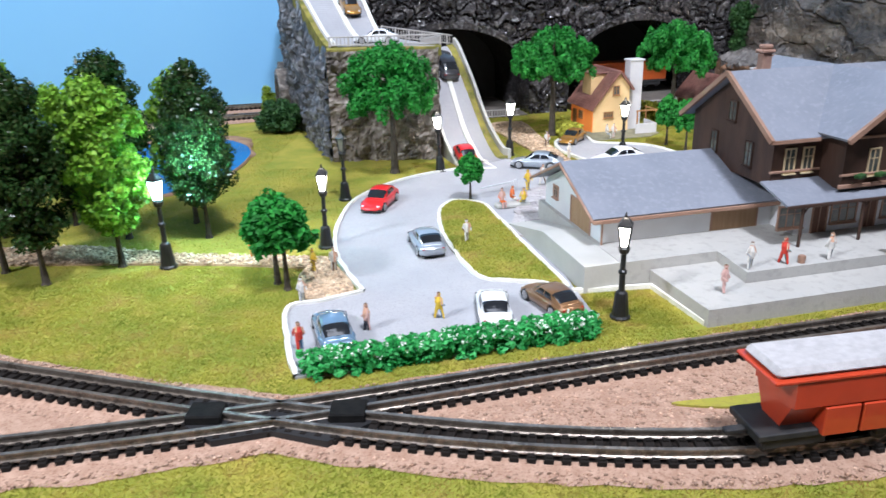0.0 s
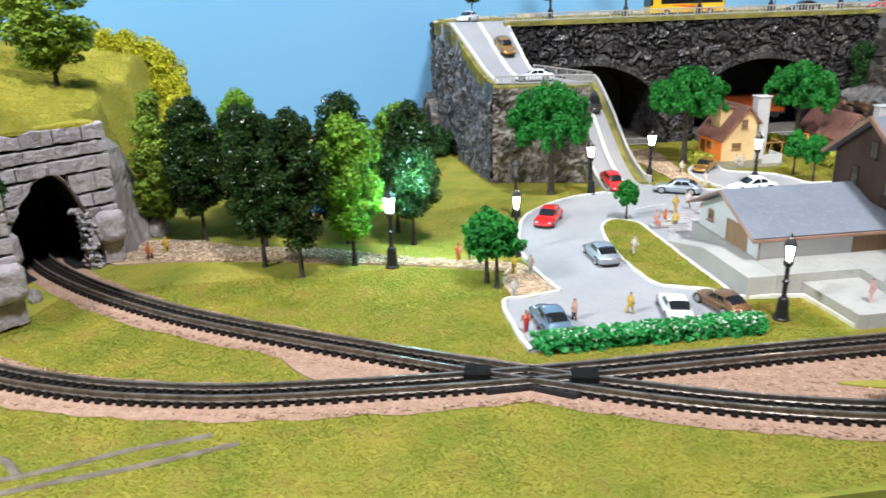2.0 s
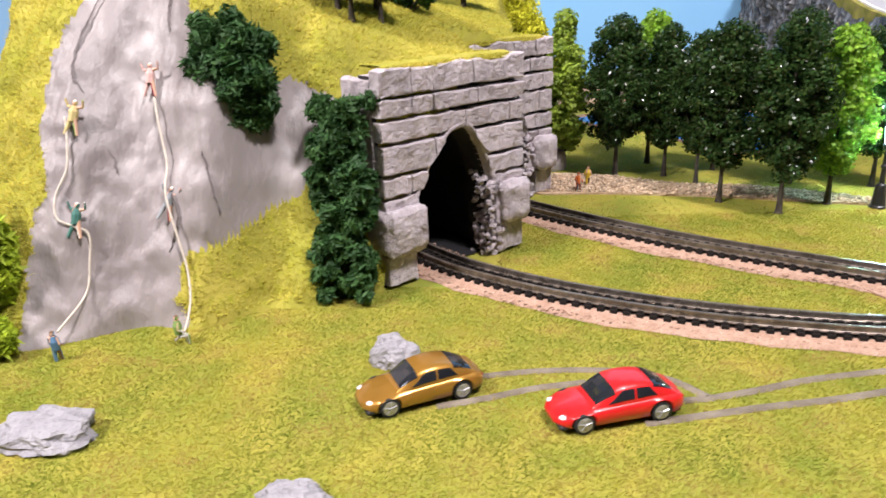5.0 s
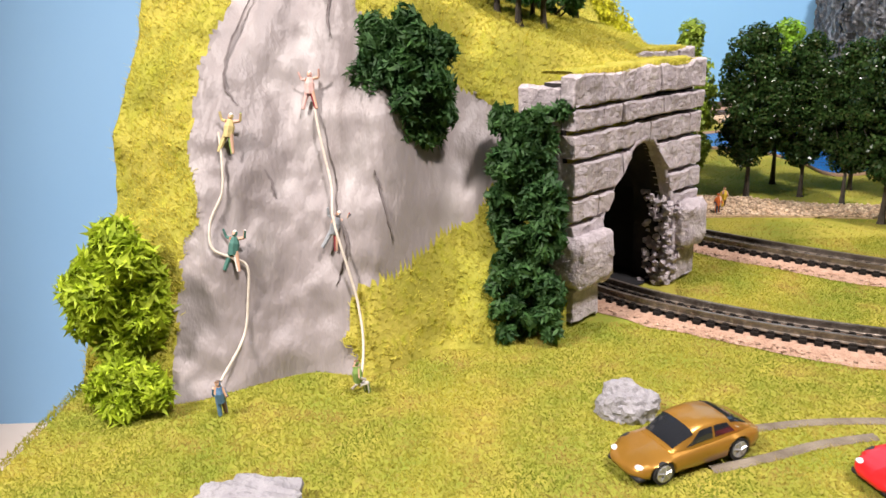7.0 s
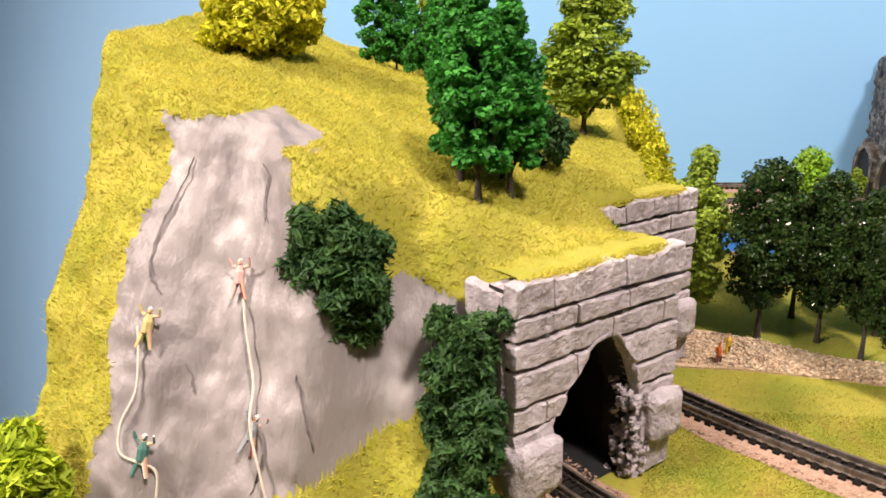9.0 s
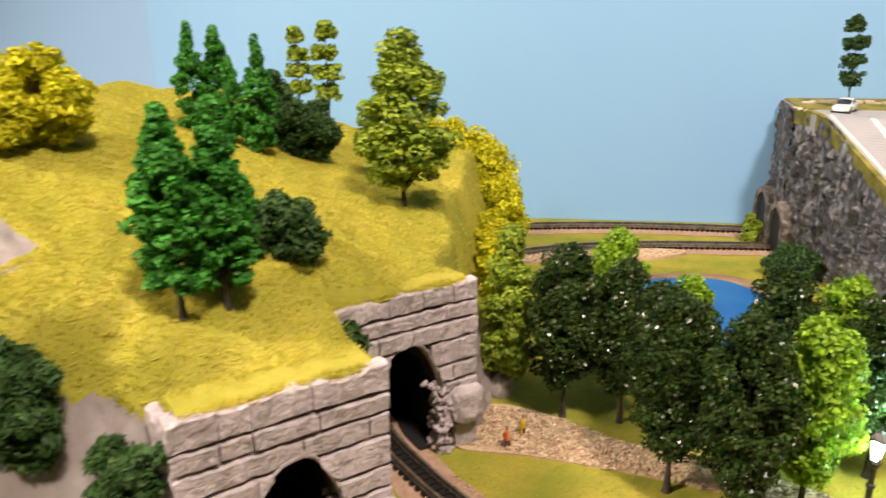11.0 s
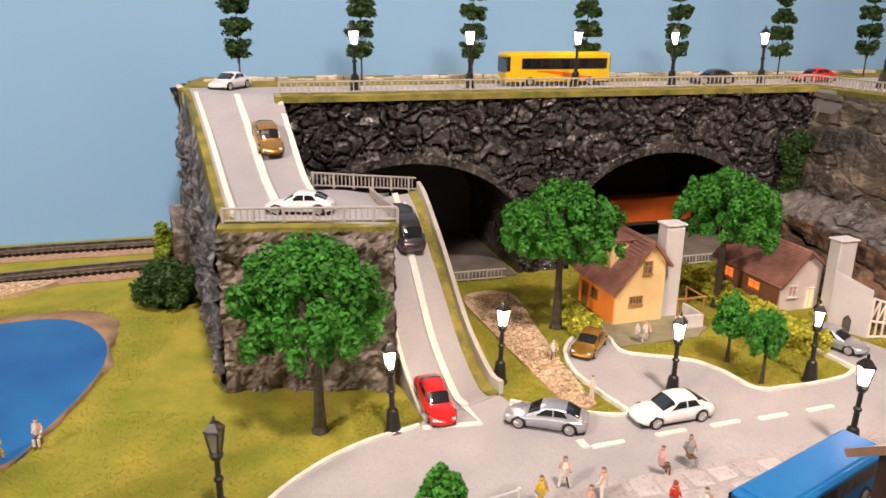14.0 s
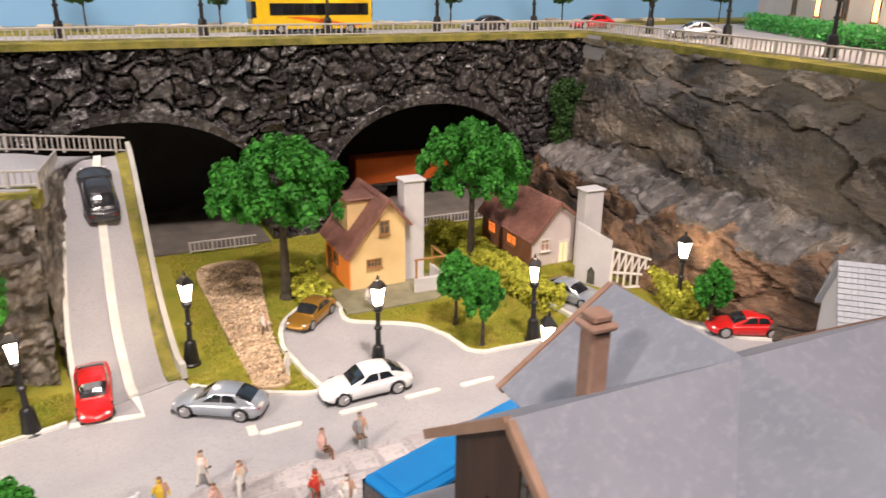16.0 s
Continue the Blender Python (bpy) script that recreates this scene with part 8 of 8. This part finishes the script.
cyl(bm, (0.1680, 0.2697, 0.0185), (0.1865, 0.2697, 0.0185), 0.0006, seg=6)
cyl(bm, (0.1852, 0.2697, 0.0185), (0.1852, 0.2870, 0.0185), 0.0006, seg=6)
part("pergola_beam", bm, SHUT, HA)
flat("garden_patio", [(0.128, 0.258), (0.175, 0.258), (0.188, 0.268), (0.188, 0.292), (0.128, 0.290)], 0.0008, mat("patio_mat", (0.20, 0.19, 0.12), (0.28, 0.26, 0.17), 120, 0.9, 0.5, 600), "mossy grey-green patio in front of the yellow house", "patio", m=LAYOUT, rounded=False)

# grey house
HB = thing("grey_house", "pale grey house with brown tiled roof and grey chimney", "house", m=LAYOUT)
PALE = mat("pale_wall_mat", (0.60, 0.52, 0.51), (0.68, 0.60, 0.58), 70, 0.8, 0.2, 600)
pitched(HB, 0.2440, 0.2715, 0.2780, 0.3380, 0.0190, 0.0285, 0.0372, 0.2600, PALE)
bm = bmesh.new()
box(bm, 0.2433, 0.2443, 0.2790, 0.3370, 0.0, 0.0170)
part("side_wall", bm, mat("brick_side_mat", (0.22, 0.09, 0.05), (0.30, 0.13, 0.07), 120, 0.8, 0.3, 700), HB, "dark red brick side wall")
GLOWO = mat("orange_pane_mat", (0.7, 0.2, 0.05), emit=(1.0, 0.22, 0.04), strength=1.2)
bm = bmesh.new()
box(bm, 0.2680, 0.2800, 0.2640, 0.2725, 0.0, 0.0450, 0.0005)
ch = part("chimney", bm, GREYWALL, HB, "tall grey chimney stack")
bm = bmesh.new()
box(bm, 0.2672, 0.2808, 0.2632, 0.2733, 0.0450, 0.0462, 0.0004)
part("chimney_cap", bm, GREYWALL, ch)
bm = bmesh.new()
vs = [bm.verts.new(p) for p in ((0.2550, 0.2520, 0), (0.2636, 0.2330, 0), (0.2636, 0.2330, 0.0272), (0.2550, 0.2520, 0.0335))]
vb = [bm.verts.new(q.co + Vector((0.0012, 0.0012, 0))) for q in vs]
bm.faces.new(vs)
bm.faces.new(vb[::-1])
for k in range(4):
    bm.faces.new((vs[k], vs[(k + 1) % 4], vb[(k + 1) % 4], vb[k]))
bmesh.ops.recalc_face_normals(bm, faces=bm.faces)
part("buttress_wall", bm, GREYWALL, HB, "sloping grey wing wall")
# the niche is not cut in; a flat dark face gives its shade
bm = bmesh.new()
prof = [(-0.0022, 0.001), (-0.0022, 0.008), (0, 0.0108), (0.0022, 0.008), (0.0022, 0.001)]
dirv = Vector((0.0086, -0.0190, 0)).normalized()
c0 = Vector((0.2588, 0.2425, 0))
face(bm, [c0 + dirv * p + Vector((0, 0, z)) for p, z in prof])
part("arch_niche", bm, PANE, HB, "flat dark sheet for the shaded pointed arch opening")
opening("window", HB, (0.2520, 0.2780, 0.0095), 0.0050, 0.0058, "-y", CLOTH["white"], mat("lit_pane_mat", (0.55, 0.30, 0.22), (0.4, 0.2, 0.15), 300, 0.3), 1, True)
opening("door", HB, (0.2645, 0.2780, 0.0008), 0.0058, 0.0120, "-y", CLOTH["white"], mat("glow_door_mat", (0.80, 0.62, 0.40), emit=(1.0, 0.75, 0.42), strength=0.5), 1, False)
opening("window", HB, (0.2433, 0.3000, 0.0075), 0.0100, 0.0050, "-x", SHUT, GLOWO, 1, True)
opening("window", HB, (0.2433, 0.3240, 0.0075), 0.0080, 0.0060, "-x", SHUT, GLOWO, 1, True)
lat = thing("lattice_fence", "white wooden lattice garden fence", "fence", m=LAYOUT @ Matrix.Translation((0.2645, 0.2330, 0)) @ Matrix.Rotation(radians(-12), 4, "Z"))
WOODW = mat("white_wood_mat", (0.72, 0.68, 0.64), (0.64, 0.60, 0.56), 200, 0.7)


def lath(name, x0, z0, x1, z1, w=0.0006):
    bm = bmesh.new()
    d = Vector((x1 - x0, 0, z1 - z0))
    box(bm, -w, w, -0.0005, 0.0005, 0, d.length, 0.0001, Matrix.Translation((x0, 0, z0)) @ d.to_track_quat("Z", "Y").to_matrix().to_4x4())
    part(name, bm, WOODW, lat)


def lattice_top(x):
    return 0.0232 - 0.34 * x


for k in range(7):
    x = 0.0039 * k
    lath("upright", x, 0, x, lattice_top(x), 0.0008 if k in (0, 6) else 0.0005)
    if k < 6:
        lath("slanting_lath", x, lattice_top(x) * 0.46, x + 0.0039, lattice_top(x + 0.0039), 0.0003)
for k in (0.04, 0.44, 1.0):
    lath("rail", 0, lattice_top(0) * k, 0.0236, lattice_top(0.0236) * k, 0.0008)

# tiled hut beside the cliff
hut = thing("tiled_hut", "small hut with a pale grey tiled roof beside the station", "hut", m=LAYOUT @ pose(0.260, 0.105, 0, 0, 0, -42))
bm = bmesh.new()
walls(bm, 0.002, 0.060, -0.020, 0.020, 0.001, 0.040, 0.060, "x")
part("wall", bm, WHITEWALL, hut)
PALETILE = mat("pale_tile_mat", (0.36, 0.38, 0.42), (0.44, 0.46, 0.50), 60, 0.6, 0.2, 600)
for s in (-1, 1):
    roof_slab((0, s * 0.0225, 0.0375), (0.064, s * 0.0225, 0.0375), (0.064, 0, 0.0622), (0, 0, 0.0622), 0.001, PALETILE, hut, "pale grey roof")
    keep = TILE
    TILE = PALETILE
    tiled(hut, (0, s * 0.0225, 0.0375), (0.064, s * 0.0225, 0.0375), (0.064, 0, 0.0622), (0, 0, 0.0622), 16, 30, 0.0005)["label"] = "pale grey roof tiles"
    TILE = keep

# lit house on the upper street
lit = thing("lit_house", "pinkish white house with glowing arched windows on the street", "house", m=LAYOUT @ pose(0.420, 0.165, DECK, 0, 0, 63))
PINKW = mat("pink_wall_mat", (0.78, 0.68, 0.64), (0.82, 0.74, 0.70), 60, 0.8, 0.15, 500)
bm = bmesh.new()
box(bm, -0.02, 0.30, -0.10, -0.0, 0.0, 0.060)
part("wall", bm, PINKW, lit)
bm = bmesh.new()
box(bm, -0.03, 0.31, -0.11, 0.008, 0.060, 0.064)
part("roof", bm, TILE, lit)
GLOWW = mat("lit_window_mat", (0.6, 0.25, 0.10), emit=(1.0, 0.42, 0.16), strength=7.0)
for k, x in enumerate((0.005, 0.035, 0.075, 0.105, 0.145, 0.185, 0.225)):
    opening("window", lit, (x, 0.0, 0.013 if k != 1 else 0.001), 0.007, 0.020 if k != 1 else 0.026, "+y", SHUT, GLOWW if k % 2 else PANE, 1, k != 1)
bm = bmesh.new()
box(bm, -0.024, 0.03, 0.0, 0.03, 0.030, 0.034, 0.0005)
part("porch_roof", bm, paint("porch_red", (0.45, 0.10, 0.06), 0.6, 0.1), lit, "red porch roof")

# ---- climbers, ropes, rocks and small fences ----
def cliff_point(x, z, off=0.0015):
    """The place on the cliff at x and the height z."""
    y = foot(x)
    while hill_height(x, y) < z and y < 0.30:
        y += 0.0003
    n = fbm(x, y, z, 22) * ss(0.0, 0.006, z)
    return Vector((x, y - 0.004 * n - off, z))


CLIMB = (("pink", "maroon", -0.3115, 0.0785, -6), ("sand", "green", -0.3310, 0.0680, 4), ("teal", "white", -0.3250, 0.0345, 0), ("grey", "maroon", -0.3005, 0.0370, 12))
for top, legs, x, z, roll in CLIMB:
    p = cliff_point(x, z, 0.002)
    figurine(top, legs, Matrix.Translation(p) @ Matrix.Rotation(radians(roll), 4, "Y") @ Matrix.Rotation(radians(-22), 4, "X") @ Matrix.Rotation(radians(180), 4, "Z"), f"painted climber figurine in {top} and {legs} on the cliff", "climb", 0.0128, "white")
figurine("blue", "brown", pose(-0.3175, 0.1660, 0, -6, 0, 200), "painted figurine in blue securing the climbing rope", "stand", 0.0118)
figurine("green", "white", pose(-0.2835, 0.1850, 0, 0, 0, 150), "painted figurine in green sitting at the rope's end", "sit", 0.0118)
ROPE = mat("rope_mat", (0.62, 0.56, 0.48), (0.50, 0.44, 0.37), 500, 0.9, 0.5, 1500)


def rope(pts, label):
    cu = bpy.data.curves.new("climbing_rope", "CURVE")
    cu.dimensions, cu.bevel_depth, cu.bevel_resolution = "3D", 0.00042, 2
    line = smooth_line(pts, 8)
    sp = cu.splines.new("POLY")
    sp.points.add(len(line) - 1)
    for q, p in zip(sp.points, line):
        q.co = (*p, 1)
    cu.materials.append(ROPE)
    tagged(new("climbing_rope", cu), label, "rope", "climbing ropes")


def cp(x, z):
    return tuple(cliff_point(x, z, 0.0022))


rope([cp(-0.3123, 0.0855), cp(-0.3087, 0.075), cp(-0.3051, 0.0641), cp(-0.3018, 0.0555), cp(-0.2985, 0.0468), cp(-0.2932, 0.0328), cp(-0.2900, 0.0225), cp(-0.2870, 0.0116), (-0.2850, 0.1905, 0.0035), (-0.2862, 0.1860, 0.0012)],
     "thin pale rope running down the climbing cliff")
rope([cp(-0.3338, 0.0743), cp(-0.3315, 0.0655), cp(-0.3302, 0.0569), cp(-0.3323, 0.0488), cp(-0.3305, 0.0418), cp(-0.3253, 0.0384), cp(-0.3215, 0.0352), cp(-0.3210, 0.0257), cp(-0.3208, 0.0152), (-0.3190, 0.1690, 0.009)],
     "thin pale rope running down the climbing cliff")


CRACKS = (((-0.3354, 0.1188), (-0.3367, 0.1088), (-0.3379, 0.0990), (-0.3357, 0.0876), (-0.3316, 0.0814)), ((-0.3136, 0.1169), (-0.3105, 0.1132), (-0.3102, 0.1069), (-0.3082, 0.1005)),
          ((-0.2874, 0.0607), (-0.2843, 0.0509), (-0.2811, 0.0383)), ((-0.3249, 0.0662), (-0.3201, 0.0571), (-0.3181, 0.0527)), ((-0.2971, 0.0467), (-0.2947, 0.0386), (-0.2964, 0.0305), (-0.2973, 0.0265)))
hill_base = bpy.data.objects["hill"]
for pts in CRACKS:
    line = smooth_line([tuple(cliff_point(x, z, 0.0002)) for x, z in pts], 6)
    bm = bmesh.new()
    rings = []
    for k, p in enumerate(line):
        p = cliff_point(p.x + 0.0006 * fbm(p.x, p.z, 0, 300), p.z, 0.0003)
        w = 0.00036 * math.sin(math.pi * (k + 0.3) / len(line)) + 0.0001
        rings.append([bm.verts.new(p + Vector(q)) for q in ((-w, 0.0004, 0), (0, -0.0001, 0), (w, 0.0004, 0))])
    for r, q in zip(rings, rings[1:]):
        for j in range(2):
            bm.faces.new((r[j], r[j + 1], q[j + 1], q[j]))
    bmesh.ops.recalc_face_normals(bm, faces=bm.faces)
    part("crack", bm, mat("crack_mat", (0.12, 0.10, 0.10), (0.19, 0.165, 0.16), 200, 0.9), hill_base, "dark crack in the climbing rock")


def boulder(x, y, r, seed, sx=1.0, sy=1.0, sz=0.7):
    bm = bmesh.new()
    ball(bm, (0, 0, 0), r, r, r, 4)
    for v in bm.verts:
        d, _ = noise.voronoi(v.co * (2.2 / r * 0.5) + Vector((seed, 0, 0)))
        k = 0.84 + 0.16 * min(0.8, d[0]) + 0.20 * fbm(v.co.x, v.co.y, v.co.z + seed, 1.4 / r) + 0.07 * fbm(v.co.y, v.co.x, v.co.z + seed, 5.0 / r)
        v.co = Vector((v.co.x * k * sx, v.co.y * k * sy, v.co.z * k * sz))
    ob = mesh_ob("boulder", bm, mat("boulder_mat", (0.27, 0.262, 0.28), (0.37, 0.36, 0.375), 160, 0.95, 1.0, 420, c3=(0.24, 0.23, 0.25), fine=4, spec=0.2), smooth=False)
    ob.matrix_world = pose(x, y, r * sz * 0.25)
    tagged(ob, "rough pale grey plaster boulder on the meadow", "boulder", "boulders")


boulder(-0.2075, 0.1920, 0.0085, 1, 1.05, 0.8, 0.9)
boulder(-0.286, 0.1290, 0.0115, 5, 1.35, 0.9, 0.55)
boulder(-0.2060, 0.1215, 0.0075, 9, 1.3, 0.8, 0.6)
for k, (x, y, r) in enumerate(((-0.206, 0.335, 0.004), (-0.197, 0.449, 0.008), (-0.203, 0.463, 0.007))):
    bm = bmesh.new()
    ball(bm, (0, 0, 0), r, r, r, 3)
    for v in bm.verts:
        v.co *= 0.85 + 0.3 * fbm(v.co.x, v.co.y, v.co.z + k, 0.8 / r)
        v.co.z *= 1.5
    ob = mesh_ob("rock", bm, CLIFFROCK)
    ob.matrix_world = pose(x, y, r * 0.6)
    tagged(ob, "grey rock beside the tunnel portal", "rock", "rocks")
for k, (x, y, r) in enumerate(((-0.0560, 0.7830, 0.0030), (-0.0515, 0.7740, 0.0022), (-0.0590, 0.7920, 0.0026))):
    bm = bmesh.new()
    ball(bm, (0, 0, 0), r, r * 0.8, r * 0.7, 2)
    for v in bm.verts:
        v.co *= 0.85 + 0.35 * fbm(v.co.x + k, v.co.y, v.co.z, 0.8 / r)
    ob = mesh_ob("corner_stone", bm, MATS["pale_stone_mat"])
    ob.matrix_world = pose(x, y, DECK + r * 0.3)
    tagged(ob, "small pale stone at the corner of the upper street", "stone", "corner stones")
flank_grid = []
for y in np.linspace(0.404, 0.470, 34):
    top = 0.074 - 0.053 * ss(0.436, 0.470, y)
    flank_grid.append([Vector((-0.1955 - 0.12 * max(0.0, y - 0.415) - 0.013 * k / 26 - 0.010 * ss(22, 26, k), y, top * k / 26)) for k in range(27)])
rock_sheet("rock_flank", flank_grid, CLIFFROCK, hill_base, 0.0042, 24, "smooth grey rock slab beside the tunnel portal", (1, 0.25, 0.1))
railing("low_fence", [lay(0.070, 0.376, 0.0006), lay(0.1085, 0.375, 0.0006)], 0.0065, "low pale grey fence in front of the arch", "low fences", 0.0026)
railing("low_fence", [lay(0.172, 0.368, 0.0006), lay(0.262, 0.368, 0.0006)], 0.0065, "low pale grey fence in front of the arch", "low fences", 0.0026)
# ground under the arches: their shade is put into the dark brown
flat("arch_road", [(-0.02, 0.379), (0.118, 0.379), (0.118, 0.49), (-0.02, 0.49)], 0.0012, mat("arch_shade_ground_mat", (0.10, 0.09, 0.08), (0.16, 0.14, 0.12), 60, 0.9, 0.4, 600), "ground under the viaduct arch, painted dark brown for its shade", "ground", m=LAYOUT, rounded=False)
flat("arch_road", [(0.163, 0.372), (0.300, 0.372), (0.300, 0.49), (0.163, 0.49)], 0.0060, MATS["arch_shade_ground_mat"], "ground under the viaduct arch, painted dark brown for its shade", "ground", m=LAYOUT, rounded=False)


# flagstones of the paved square
def flagstones():
    rnd = random.Random(17)
    plaza = bpy.data.objects["pavement"]
    inv = plaza.matrix_world.inverted()
    shapes = []
    for k in range(6):
        bm = bmesh.new()
        w, d = rnd.uniform(0.0042, 0.0056), rnd.uniform(0.0036, 0.0046)
        pts = [(-w + rnd.uniform(-0.0008, 0.0008), -d), (w, -d + rnd.uniform(-0.0006, 0.0008)), (w + rnd.uniform(-0.0010, 0.0004), d), (-w, d + rnd.uniform(-0.0010, 0.0004))]
        slab(bm, pts, -0.0004, 0.0003)
        bm.normal_update()
        me = bpy.data.meshes.new("paving_stone")
        bm.to_mesh(me)
        bm.free()
        me.materials.append(mat("flagstone_mat", (0.40, 0.37, 0.375), (0.50, 0.47, 0.47), 60, 0.85, 0.4, 700, c3=(0.31, 0.29, 0.29), fine=8, island=0.22))
        shapes.append(me)
    for j in range(10):
        for i in range(20):
            u, v = 0.006 + 0.0112 * i + 0.004 * (j % 2), 0.086 + 0.0096 * j
            p = lay(u + rnd.uniform(-0.0006, 0.0006), v + rnd.uniform(-0.0005, 0.0005), 0.0018)
            if in_poly(np.array([p.x]), np.array([p.y]), PLAZA)[0]:
                o = new("paving_stone", rnd.choice(shapes))
                o.parent = plaza
                o.matrix_local = inv @ Matrix.Translation(p) @ Matrix.Rotation(radians(16 + rnd.uniform(-5, 5)), 4, "Z")


flagstones()
